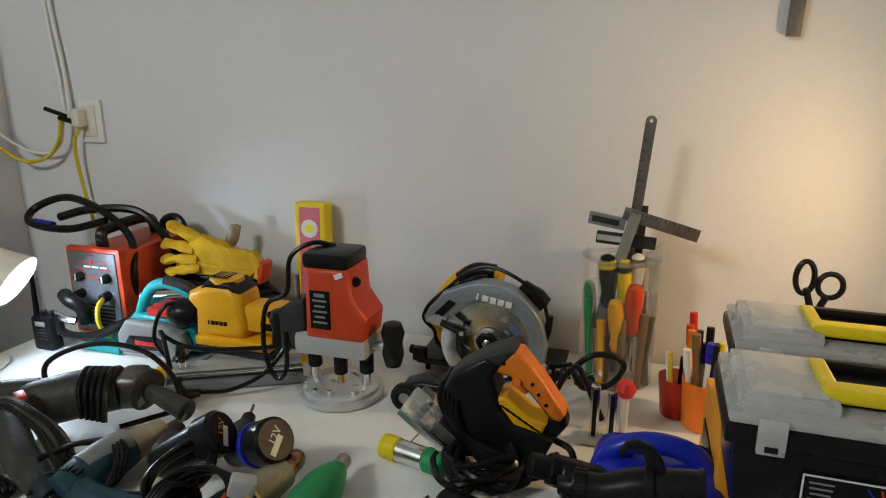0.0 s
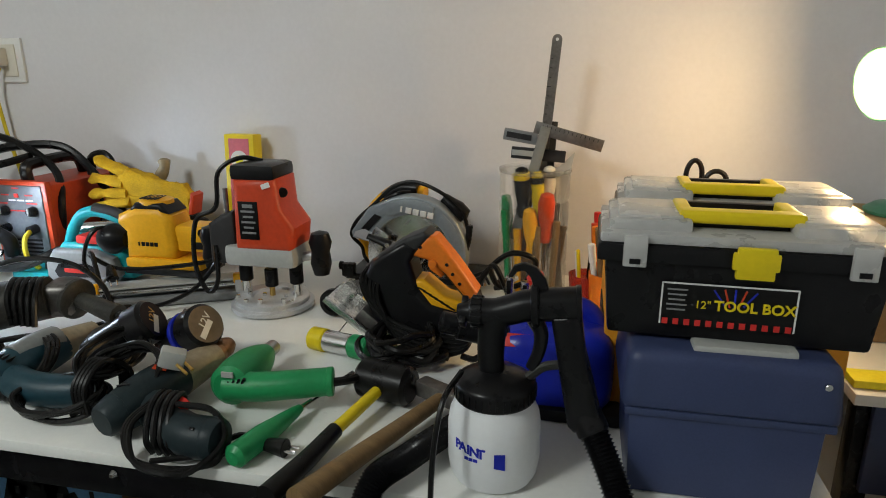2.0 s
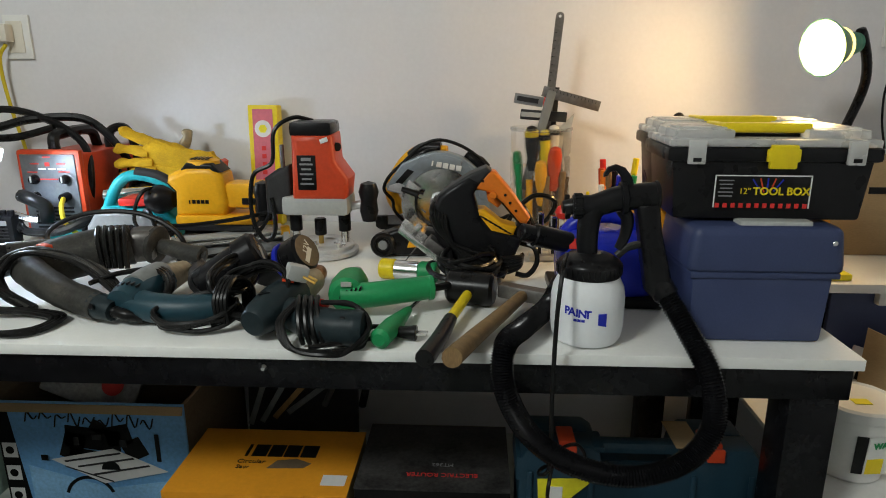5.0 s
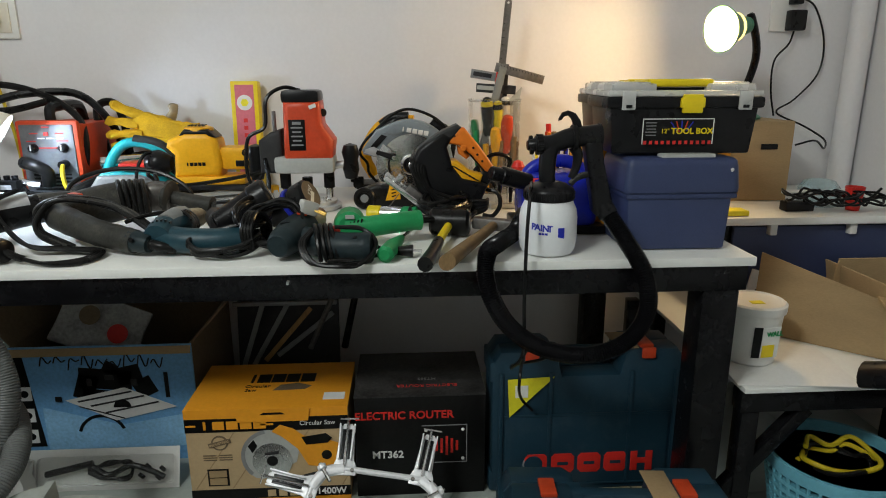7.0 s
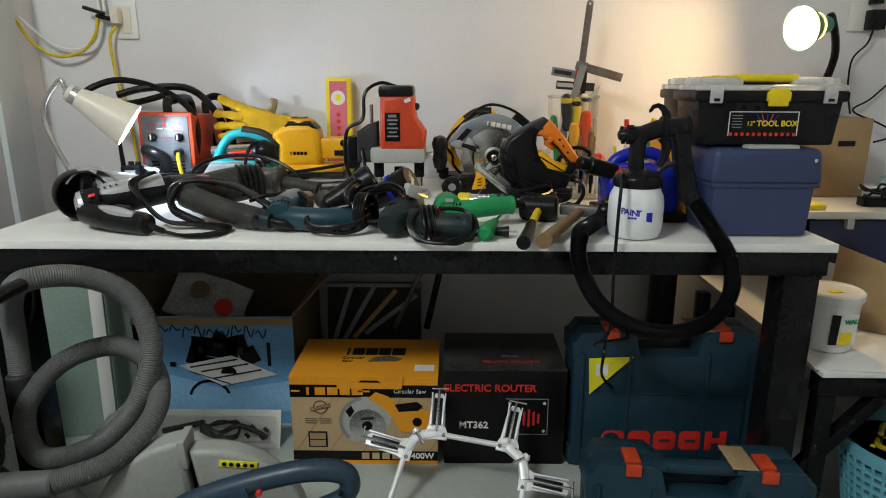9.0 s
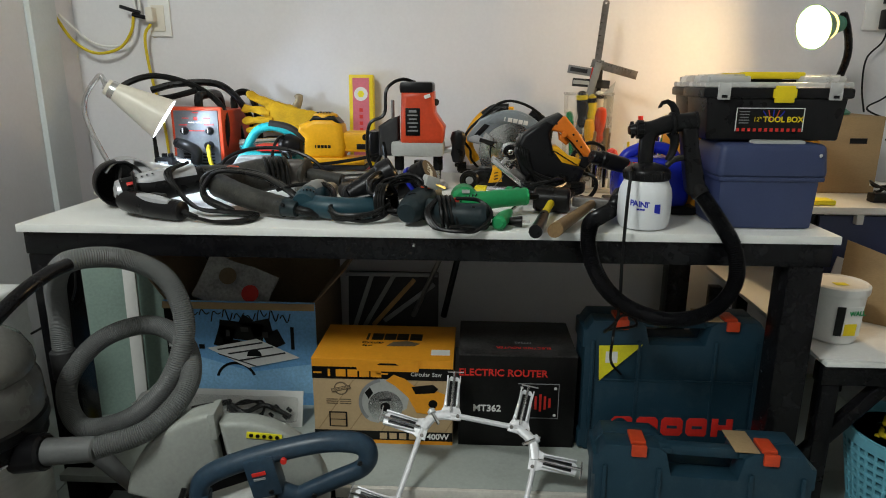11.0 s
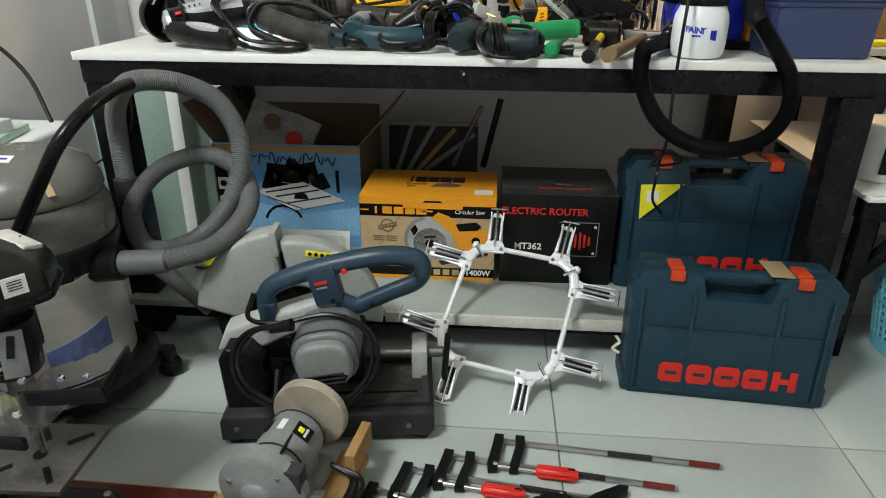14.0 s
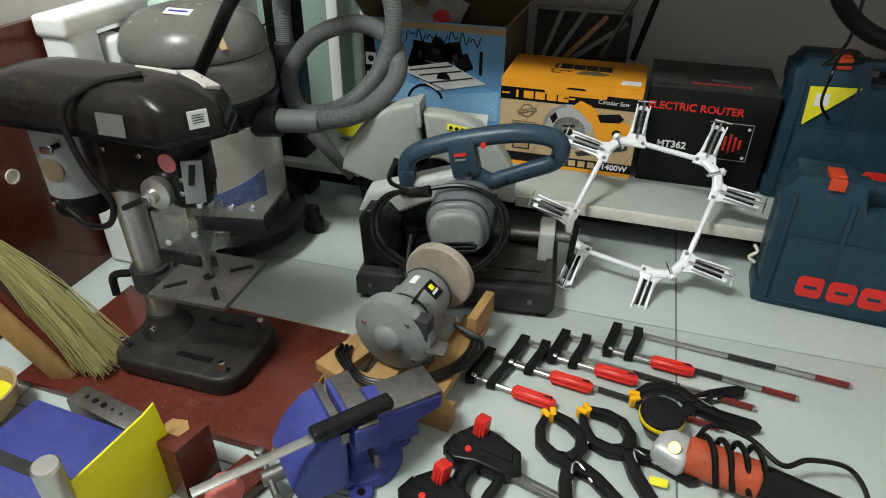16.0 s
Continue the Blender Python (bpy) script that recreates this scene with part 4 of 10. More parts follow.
wpart("handle_grip", tube([(0.40, 0.62, T + 0.182), (0.46, 0.62, T + 0.170), (0.51, 0.625, T + 0.13)], 0.0135, 12), M_DGREY, pl, "dark soft grip")
wpart("depth_knob", rod((0.262, 0.62, T + 0.028), (0.262, 0.62, T + 0.06), 0.02, 0.016), M_BLACK, pl)
cord("planer_cord", [(0.51, 0.63, T + 0.12), (0.45, 0.56, T + 0.15), (0.43, 0.53, T + 0.08), (0.48, 0.52, T + 0.03), (0.52, 0.50, T + 0.02)], 0.0045, M_RUBBER, None, "black mains lead of the planer")

# grey clamp tray under the sander
tr = thing("tile_cutter", "low grey metal cutting tray with yellow end stops", "cutter", pose(0.62, 0.56, T, 0, 0, 28))
part("bed", box(0.30, 0.12, 0.018, 0.003, (0, 0, 0.012)), M_GREY, tr)
part("rail", rod((-0.14, -0.045, 0.035), (0.14, -0.045, 0.035), 0.006), M_CHROME, tr)
part("rail", rod((-0.14, -0.01, 0.035), (0.14, -0.01, 0.035), 0.006), M_CHROME, tr)
part("rail_plate", box(0.27, 0.05, 0.004, 0.001, (0, -0.03, 0.047)), M_LGREY, tr)
for x in (-0.145, 0.145):
    part("end_stop", box(0.014, 0.10, 0.045, 0.003, (x, -0.01, 0.025)), M_ALU, tr)
    part("stop_cap", box(0.02, 0.018, 0.02, 0.003, (x, -0.05, 0.05)), M_YELLOW, tr, "yellow plastic cap")

# orbital sander
sd = thing("finishing_sander", "amber yellow palm sander with a black dust bag knob", "sander", pose(0.585, 0.60, T + 0.05, 0, 0, 0))
sz = T + 0.05
wpart("sanding_base", box(0.19, 0.10, 0.014, 0.004, (0.61, 0.60, sz + 0.010)), M_DGREY, sd)
wpart("skirt", box(0.185, 0.095, 0.022, 0.006, (0.61, 0.60, sz + 0.028)), M_YELLOW, sd)
wpart("motor_body", body_of([(0.515, sz + 0.035), (0.635, sz + 0.035), (0.645, sz + 0.07), (0.635, sz + 0.135), (0.61, sz + 0.155), (0.55, sz + 0.155), (0.505, sz + 0.135), (0.50, sz + 0.115), (0.52, sz + 0.095)], 0.60, 0.085, 0.022), M_YELLOW, sd)
wpart("top_grip", body_of([(0.53, sz + 0.140), (0.55, sz + 0.162), (0.61, sz + 0.162), (0.632, sz + 0.14)], 0.60, 0.075, 0.008), M_BLACK, sd, "black rubber top rim")
wpart("top_cap", turn([(0.038, 0), (0.036, 0.008), (0.02, 0.014), (0, 0.015)], 20, (0.58, 0.60, sz + 0.157)), M_YELLOW, sd)
for k in range(5):
    wpart("cap_slot", box(0.003, 0.04, 0.003, 0, (0.562 + k * 0.009, 0.59, sz + 0.171)), M_DGREY, sd)
wpart("tail", box(0.10, 0.065, 0.062, 0.014, (0.685, 0.60, sz + 0.085)), M_YELLOW, sd, "yellow rear housing")
wpart("tail_slot", box(0.045, 0.004, 0.016, 0.002, (0.70, 0.567, sz + 0.072)), M_BLACK, sd)
wpart("tail_mark", rod((0.705, 0.569, sz + 0.10), (0.705, 0.566, sz + 0.10), 0.010), M_BLACK, sd)
for k, ww in enumerate((0.003, 0.008, 0.008, 0.008, 0.008)):
    wpart("logo_block", box(ww, 0.002, 0.009, 0, (0.555 + k * 0.0105, 0.5572, sz + 0.072)), M_BLACK, sd, "black logo shape")
wpart("dust_knob", turn([(0, -0.034), (0.022, -0.028), (0.034, -0.010), (0.036, 0.006), (0.028, 0.024), (0.018, 0.038)], 18, (0.468, 0.585, sz + 0.072), (0, 90, 0)), M_BLACK, sd, "round black knob")
cord("sander_cord", [(0.74, 0.60, sz + 0.10), (0.76, 0.54, sz + 0.06), (0.66, 0.53, sz + 0.035), (0.52, 0.53, sz + 0.02), (0.47, 0.51, sz + 0.05), (0.49, 0.49, sz + 0.06), (0.53, 0.46, T + 0.035), (0.57, 0.44, T + 0.02)], 0.005, M_RUBBER, None, "black mains lead of the sander")
plg = thing("mains_plug", "black two-pin mains plug on the worktop", "plug", pose(0.585, 0.44, T))
plug((0.60, 0.452, T + 0.014), (-0.6, -0.65, 0), plg)
wpart("lead", tube([(0.60, 0.452, T + 0.014), (0.66, 0.47, T + 0.02), (0.72, 0.50, T + 0.05), (0.755, 0.53, T + 0.10), (0.77, 0.535, T + 0.16)], 0.0045, 7), M_RUBBER, plg)
plg2 = thing("mains_plug", "black two-pin mains plug on the worktop", "plug", pose(0.54, 0.49, T + 0.03))
plug((0.52, 0.50, T + 0.085), (0.5, -0.5, -0.6), plg2)

# plunge router
ro = thing("plunge_router", "red-orange plunge router with black side knobs", "router", pose(0.865, 0.56, T))
X, Y = 0.865, 0.56
wpart("base_plate", turn([(0.086, 0), (0.088, 0.002), (0.088, 0.010), (0.084, 0.013), (0.045, 0.013), (0.04, 0.011)], 40, (X, Y, T + 0.002)), M_ALU, ro)
wpart("base_ring", turn([(0.040, 0.010), (0.078, 0.010), (0.078, 0.022), (0.072, 0.026), (0.044, 0.026), (0.040, 0.022)], 32, (X, Y, T + 0.002)), M_ALU, ro)
for s in (-1, 1):
    wpart("column", rod((X + s * 0.058, Y, T + 0.02), (X + s * 0.058, Y, T + 0.125), 0.010), M_CHROME, ro)
    wpart("column_sleeve", rod((X + s * 0.058, Y, T + 0.055), (X + s * 0.058, Y, T + 0.10), 0.0145), M_BLACK, ro)
wpart("collet", rod((X, Y, T + 0.045), (X, Y, T + 0.085), 0.014), M_BLACK, ro)
wpart("cutter_bit", rod((X, Y, T + 0.02), (X, Y, T + 0.05), 0.006), M_BRASS, ro, "brass coloured bit")
wpart("motor_mount", box(0.155, 0.10, 0.045, 0.012, (X, Y, T + 0.122)), M_LGREY, ro, "grey cast mount")
wpart("motor_body", body_of([(X - 0.050, T + 0.135), (X + 0.074, T + 0.135), (X + 0.080, T + 0.185), (X + 0.052, T + 0.225), (X + 0.048, T + 0.285), (X - 0.046, T + 0.285), (X - 0.048, T + 0.20)], Y, 0.105, 0.018), M_REDOR, ro)
wpart("top_cap", box(0.098, 0.098, 0.034, 0.012, (X - 0.002, Y, T + 0.295)), M_BLACK, ro, "black vented cap")
wpart("switch_box", body_of([(X - 0.115, T + 0.10), (X - 0.055, T + 0.10), (X - 0.055, T + 0.215), (X - 0.085, T + 0.205), (X - 0.115, T + 0.185)], Y - 0.01, 0.06, 0.012), M_DGREY, ro, "dark grey switch housing")
wpart("rating_plate", box(0.042, 0.002, 0.078, 0.001, (X - 0.012, Y - 0.0535, T + 0.20)), M_BLACKP, ro, "black rating plate")
for k in range(6):
    wpart("plate_print", box(0.03 if k % 2 else 0.022, 0.001, 0.004 if k else 0.007, 0, (X - 0.012, Y - 0.055, T + 0.23 - k * 0.011)), M_GREY, ro)
wpart("price_tag", box(0.018, 0.002, 0.010, 0, (X + 0.03, Y - 0.054, T + 0.272), rot=(0, -20, 0)), M_WHITEP, ro, "small white sticker")
wpart("brush_cap", rod((X + 0.046, Y - 0.02, T + 0.255), (X + 0.056, Y - 0.03, T + 0.255), 0.010), M_BLACK, ro)
for s, xx in ((1, 0.118), (-1, -0.13)):
    wpart("knob_arm", rod((X + s * 0.075, Y, T + 0.115), (X + xx * 0.9, Y, T + 0.12), 0.010), M_ALU, ro)
    wpart("side_knob", turn([(0, -0.048), (0.016, -0.044), (0.022, -0.02), (0.019, 0.005), (0.024, 0.025), (0.018, 0.044), (0, 0.05)], 18, (X + xx, Y - 0.005, T + 0.125)), M_BLACK, ro, "black side handle")
wpart("depth_rod", rod((X - 0.072, Y - 0.03, T + 0.10), (X - 0.072, Y - 0.03, T + 0.26), 0.005), M_IRON, ro)
for k in range(8):
    a = k * 2.399
    wpart("turret_screw", rod((X + 0.06 * math.cos(a), Y - 0.035 + 0.03 * math.sin(a), T + 0.014), (X + 0.06 * math.cos(a), Y - 0.035 + 0.03 * math.sin(a), T + 0.03 + 0.004 * (k % 3)), 0.005, seg=10), M_CHROME, ro)
wpart("cord", tube([(X - 0.01, Y + 0.02, T + 0.31), (X - 0.05, Y, T + 0.318), (X - 0.09, Y - 0.02, T + 0.29), (X - 0.097, Y - 0.03, T + 0.22), (X - 0.14, Y - 0.04, T + 0.19), (X - 0.145, Y - 0.05, T + 0.10), (X - 0.115, Y - 0.06, T + 0.045), (X - 0.09, Y - 0.06, T + 0.07), (X - 0.10, Y - 0.04, T + 0.14)], 0.005, 7), M_RUBBER, ro, "looped black lead")

# circular saw
cs = thing("circular_saw", "blue-grey and yellow circular saw resting on its base plate", "circular saw", pose(1.14, 0.76, T))
cx, cz, yb = 1.145, T + 0.098, 0.680
wpart("base_plate", box(0.32, 0.15, 0.004, 0.0015, (1.14, 0.765, T + 0.032)), M_BLACK, cs)
wpart("plate_edge", box(0.31, 0.006, 0.014, 0.002, (1.14, 0.690, T + 0.035)), M_BLACK, cs)
for x, y, z0, z1 in ((1.0, 0.72, 0.001, 0.03), (1.28, 0.72, 0.001, 0.03), (1.0, 0.82, 0.001, 0.03), (1.28, 0.82, 0.001, 0.03)):
    wpart("plate_foot", rod((x, y, T + z0), (x, y, T + z1), 0.006, seg=10), M_BLACK, cs)
wpart("upper_guard", slab([(1.262, T + 0.050)] + arc(1.140, T + 0.100, 0.127, -10, 116, 26) + [(1.046, T + 0.197), (1.006, T + 0.143), (1.009, T + 0.130), (1.058, T + 0.118)] + arc(cx, cz, 0.088, 165, -22, 26), 0.046, 0.006, pose(0, yb + 0.020, 0), 3), M_SAWGREY, cs, "blue-grey cast blade guard")
wpart("guard_panel", slab(arc(1.140, T + 0.100, 0.121, 62, 112, 12) + [(1.070, T + 0.190)] + arc(cx, cz, 0.096, 118, 62, 10), 0.005, 0.0015, pose(0, yb - 0.005, 0)), M_SAWGREY, cs, "raised guard panel")
wpart("guard_panel", slab(arc(1.140, T + 0.100, 0.119, 6, 52, 12) + arc(cx, cz, 0.098, 50, 8, 10), 0.004, 0.0015, pose(0, yb - 0.0045, 0)), M_SAWGREY, cs, "raised guard panel")
wpart("chip_outlet", slab([(1.030, T + 0.152), (1.062, T + 0.186), (1.078, T + 0.180), (1.046, T + 0.146)], 0.004, 0.001, pose(0, yb - 0.0045, 0)), M_BLACK, cs, "dark chip outlet")
wpart("guard_step", slab([(1.012, T + 0.134), (1.050, T + 0.122), (1.066, T + 0.136), (1.040, T + 0.152), (1.016, T + 0.144)], 0.006, 0.002, pose(0, yb - 0.004, 0)), M_SILVER, cs)
blade_rim = []
for k in range(40):
    a0 = 360 * k / 40
    blade_rim += [arc(cx, cz, 0.090, a0, a0, 1)[0], arc(cx, cz, 0.0865, a0 + 3, a0 + 3, 1)[0]]
wpart("blade", slab(blade_rim, 0.002, 0, pose(0, yb + 0.012, 0)), M_CHROME, cs, "toothed steel blade")
wpart("lower_guard", slab(arc(cx, cz, 0.100, 142, 285, 24) + arc(cx, cz, 0.064, 285, 142, 18), 0.005, 0.0015, pose(0, yb - 0.006, 0)), M_POLISHED, cs, "polished retracting lower guard")
wpart("guard_bow", tube([(cx + 0.064 * math.cos(radians(a)), yb - 0.010, cz + 0.064 * math.sin(radians(a))) for a in range(150, 290, 14)], 0.0028, 6), M_BLACK, cs, "dark guard edge")
wpart("flange", turn([(0.030, 0), (0.030, 0.004), (0.024, 0.006)], 28, (cx, yb + 0.008, cz), (90, 0, 0)), M_POLISHED, cs)
wpart("hub", turn([(0.023, 0), (0.023, 0.008), (0.018, 0.012), (0.014, 0.012), (0.013, 0.009)], 24, (cx, yb + 0.004, cz), (90, 0, 0)), M_BLACK, cs, "black hub ring")
wpart("hub_bolt", turn([(0.010, 0), (0.010, 0.006), (0.007, 0.008)], 6, (cx, yb - 0.004, cz), (90, 0, 0)), M_CHROME, cs)
wpart("guard_lever", tube([(cx - 0.098, yb - 0.012, cz + 0.039), (cx - 0.070, yb - 0.014, cz + 0.030), (cx - 0.046, yb - 0.016, cz + 0.022)], 0.009, 10, flat=0.6, taper=lambda t: 0.8 + 0.35 * t), M_BLACK, cs, "black guard lever")
wpart("lever_screw", rod((cx - 0.050, yb - 0.022, cz + 0.024), (cx - 0.050, yb - 0.028, cz + 0.024), 0.005, seg=10), M_CHROME, cs)
for k, ww in enumerate((0.004, 0.013, 0.013, 0.013, 0.013)):
    wpart("logo_block", box(ww, 0.002, 0.013, 0.0005, (1.124 + k * 0.0162, yb - 0.0085, T + 0.2005 - 0.003 * k), rot=(0, 10, 0)), M_WHITEP, cs, "white logo shape")
for a, q_, ww, hh in ((58, 0.060, 0.014, 0.012), (28, 0.062, 0.020, 0.014), (32, 0.045, 0.012, 0.005), (205, 0.050, 0.014, 0.004), (100, 0.070, 0.02, 0.004)):
    wpart("blade_print", box(ww, 0.001, hh, 0, (cx + q_ * math.cos(radians(a)), yb + 0.0103, cz + q_ * math.sin(radians(a))), rot=(0, -a + 60, 0)), M_GREY if a != 28 else M_DRUMBLUE, cs)
wpart("motor", rod((cx + 0.01, yb + 0.045, cz + 0.02), (cx + 0.01, yb + 0.16, cz + 0.02), 0.052), M_YELLOW, cs, "yellow motor housing")
wpart("rear_handle", tube([(cx + 0.01, yb + 0.09, cz + 0.118), (cx - 0.06, yb + 0.10, cz + 0.120), (cx - 0.11, yb + 0.09, cz + 0.078), (cx - 0.135, yb + 0.08, cz + 0.015), (cx - 0.11, yb + 0.08, cz - 0.04)], 0.018, 12), M_YELLOW, cs, "yellow loop handle")
wpart("handle_grip", tube([(cx - 0.005, yb + 0.085, cz + 0.130), (cx - 0.05, yb + 0.09, cz + 0.128), (cx - 0.085, yb + 0.09, cz + 0.105)], 0.0165, 12), M_BLACK, cs, "black soft grip")
wpart("front_knob", turn([(0, -0.03), (0.018, -0.024), (0.021, 0), (0.016, 0.02), (0.012, 0.04)], 16, (cx + 0.092, yb + 0.045, cz + 0.095), (0, -50, 0)), M_BLACK, cs, "black front knob")
wpart("guide_clamp", join(box(0.030, 0.020, 0.030, 0.004, (0.992, 0.690, T + 0.050)), rod((0.978, 0.69, T + 0.058), (0.97, 0.69, T + 0.058), 0.010, seg=12)), M_BLACK, cs, "black guide clamp")
wpart("clamp_screw", rod((1.262, 0.675, T + 0.062), (1.262, 0.664, T + 0.062), 0.0095, seg=12), M_CHROME, cs)
wpart("cord", tube([(1.05, yb + 0.05, T + 0.035), (1.022, yb + 0.04, T + 0.07), (1.018, yb + 0.03, T + 0.10), (1.000, yb + 0.02, T + 0.125), (1.000, yb + 0.02, T + 0.142), (1.016, yb + 0.02, T + 0.168), (1.050, yb + 0.03, T + 0.200), (1.095, yb + 0.03, T + 0.240), (1.143, yb + 0.03, T + 0.254), (1.203, yb + 0.02, T + 0.236), (1.250, yb + 0.02, T + 0.198), (1.266, yb + 0.02, T + 0.150), (1.262, yb + 0.02, T + 0.11)], 0.0042, 8), M_RUBBER, cs, "black mains lead")
wpart("cord_sleeve", tube([(1.270, yb + 0.02, T + 0.165), (1.266, yb + 0.02, T + 0.13), (1.258, yb + 0.02, T + 0.10)], 0.0068, 8, rib=0.001, steps=8), M_BLACK, cs, "ribbed cord sleeve")
wpart("cord_tail", tube([(1.06, yb + 0.035, T + 0.20), (1.105, yb + 0.03, T + 0.226), (1.13, yb + 0.05, T + 0.228)], 0.0042, 8), M_RUBBER, cs)
rngs = random.Random(8)
for k in range(9):
    x = 1.285 + rngs.uniform(-0.02, 0.05)
    wpart("guide_screw", rod((x, 0.70 + rngs.uniform(-0.02, 0.05), T + rngs.uniform(0.01, 0.05)), (x + rngs.uniform(-0.03, 0.05), 0.69, T + rngs.uniform(0.03, 0.075)), rngs.uniform(0.003, 0.007), seg=8), M_BLACK if k % 3 else M_CHROME, cs)
# small wheeled tool in front of the circular saw
wt = thing("mini_saw", "small black power tool with a rubber wheel and amber housing", "power tool", pose(1.08, 0.55, T))
wpart("body", slab([(1.000, T + 0.016), (1.03, T + 0.004), (1.20, T + 0.004), (1.21, T + 0.05), (1.12, T + 0.064), (1.05, T + 0.066), (1.01, T + 0.052)], 0.055, 0.010, pose(0, 0.555, 0), 3), M_BLACK, wt)
wpart("wheel", moved(turn([(0.012, 0), (0.025, 0.001), (0.029, 0.006), (0.029, 0.016), (0.025, 0.021), (0.018, 0.020), (0.016, 0.016), (0, 0.016)], 28), pose(1.018, 0.537, T + 0.031, 90, 0, 0)), M_RUBBER, wt, "black rubber wheel")
wpart("wheel_hub", moved(turn([(0.011, 0), (0.011, 0.003), (0.005, 0.005)], 16), pose(1.018, 0.522, T + 0.031, 90, 0, 0)), M_GREY, wt)
wpart("amber_housing", slab([(1.072, T + 0.022), (1.115, T + 0.026), (1.112, T + 0.070), (1.086, T + 0.068)], 0.060, 0.006, pose(0, 0.555, 0)), M_YELLOW, wt, "amber plastic housing")
for k in range(3):
    wpart("housing_slot", box(0.012, 0.002, 0.003, 0, (1.096, 0.5246, T + 0.036 + k * 0.009), rot=(0, -15, 0)), M_BLACK, wt)

# jigsaw, leaning with its sole up to the front left
jg = thing("jigsaw", "black and orange jigsaw lying tilted on its sole plate", "jigsaw", pose(1.24, 0.385, T))
jy = 0.385
wpart("body", body_of([(1.137, T + 0.132), (1.147, T + 0.153), (1.158, T + 0.178), (1.178, T + 0.193), (1.217, T + 0.217), (1.240, T + 0.205), (1.228, T + 0.181), (1.240, T + 0.138), (1.264, T + 0.108), (1.307, T + 0.098), (1.328, T + 0.090), (1.312, T + 0.053), (1.292, T + 0.004), (1.245, T + 0.016), (1.195, T + 0.040), (1.156, T + 0.080)], jy, 0.066, 0.012), M_BLACK, jg)
wpart("nose", body_of([(1.150, T + 0.150), (1.160, T + 0.180), (1.180, T + 0.196), (1.219, T + 0.221), (1.252, T + 0.235), (1.262, T + 0.228), (1.230, T + 0.190), (1.195, T + 0.166), (1.172, T + 0.146)], jy, 0.058, 0.012), M_DGREY, jg, "dark grey nose shell")
wpart("handle", body_of([(1.222, T + 0.205), (1.252, T + 0.233), (1.268, T + 0.224), (1.302, T + 0.185), (1.340, T + 0.132), (1.346, T + 0.112), (1.328, T + 0.086), (1.303, T + 0.098), (1.317, T + 0.120), (1.279, T + 0.165), (1.255, T + 0.187), (1.230, T + 0.187)], jy, 0.042, 0.010), M_BLACK, jg, "black D handle")
wpart("handle_shell", body_of([(1.226, T + 0.191), (1.254, T + 0.228), (1.270, T + 0.226), (1.304, T + 0.186), (1.342, T + 0.133), (1.334, T + 0.120), (1.321, T + 0.122), (1.286, T + 0.163), (1.256, T + 0.185)], jy - 0.003, 0.047, 0.009), M_ORANGEP, jg, "orange handle shell")
wpart("trigger", body_of([(1.252, T + 0.186), (1.286, T + 0.160), (1.276, T + 0.150), (1.256, T + 0.164)], jy, 0.020, 0.005), M_ORANGEP, jg, "orange trigger")
wpart("lock_button", rod((1.266, jy - 0.022, T + 0.180), (1.266, jy - 0.032, T + 0.180), 0.0075, seg=16), M_ORANGEP, jg, "round orange lock button")
for k, (x, z) in enumerate(((1.290, 0.180), (1.300, 0.164), (1.312, 0.148), (1.245, 0.208))):
    wpart("shell_screw", rod((x, jy - 0.0262, T + z), (x, jy - 0.0285, T + z), 0.003, seg=8), M_BLACK, jg)
wpart("motor_grille", body_of([(1.232, T + 0.150), (1.250, T + 0.150), (1.285, T + 0.122), (1.315, T + 0.114), (1.308, T + 0.094), (1.255, T + 0.098), (1.236, T + 0.118)], jy, 0.054, 0.008), M_YELLOW, jg, "amber motor grille")
for k in range(6):
    wpart("grille_slot", box(0.016, 0.002, 0.0026, 0, (1.247 + k * 0.010, jy - 0.0276, T + 0.134 - k * 0.006), rot=(0, 25, 0)), M_BLACK, jg)
for x, z in ((1.175, 0.10), (1.215, 0.062), (1.275, 0.045), (1.165, 0.14)):
    wpart("body_screw", rod((x, jy - 0.0325, T + z), (x, jy - 0.0345, T + z), 0.0035, seg=8), M_IRON, jg)
ux, uz = Vector((1, 0, -0.80)).normalized(), Vector((0.80, 0, 1)).normalized()
sole = Matrix(((ux.x, 0, uz.x, 1.135), (0, 1, 0, jy - 0.01), (ux.z, 0, uz.z, T + 0.062), (0, 0, 0, 1)))
wpart("sole_plate", moved(box(0.150, 0.080, 0.003, 0.0012), sole), M_POLISHED, jg, "slotted steel sole plate")
for y in (-0.040, 0.040):
    wpart("sole_rim", moved(box(0.150, 0.003, 0.012, 0.001, (0, y, 0.005)), sole), M_POLISHED, jg)
wpart("sole_block", moved(box(0.060, 0.040, 0.024, 0.004, (0.015, 0, 0.014)), sole), M_IRON, jg)
wpart("roller_guide", moved(box(0.014, 0.014, 0.030, 0.003, (-0.045, 0, 0.016)), sole), M_CHROME, jg)
wpart("clear_shield", moved(box(0.040, 0.050, 0.028, 0.006, (-0.048, 0.005, 0.020)), sole), M_GLASS, jg, "clear chip shield")
for k in range(3):
    wpart("sole_slot", moved(box(0.012, 0.008, 0.002, 0.0005, (-0.02 + k * 0.032, -0.028, 0.0016)), sole), M_WHITEP if k == 1 else M_BLACK, jg)
wpart("saw_blade", box(0.002, 0.006, 0.062, 0, (1.092, jy, T + 0.042), rot=(0, 38, 0)), M_IRON, jg)
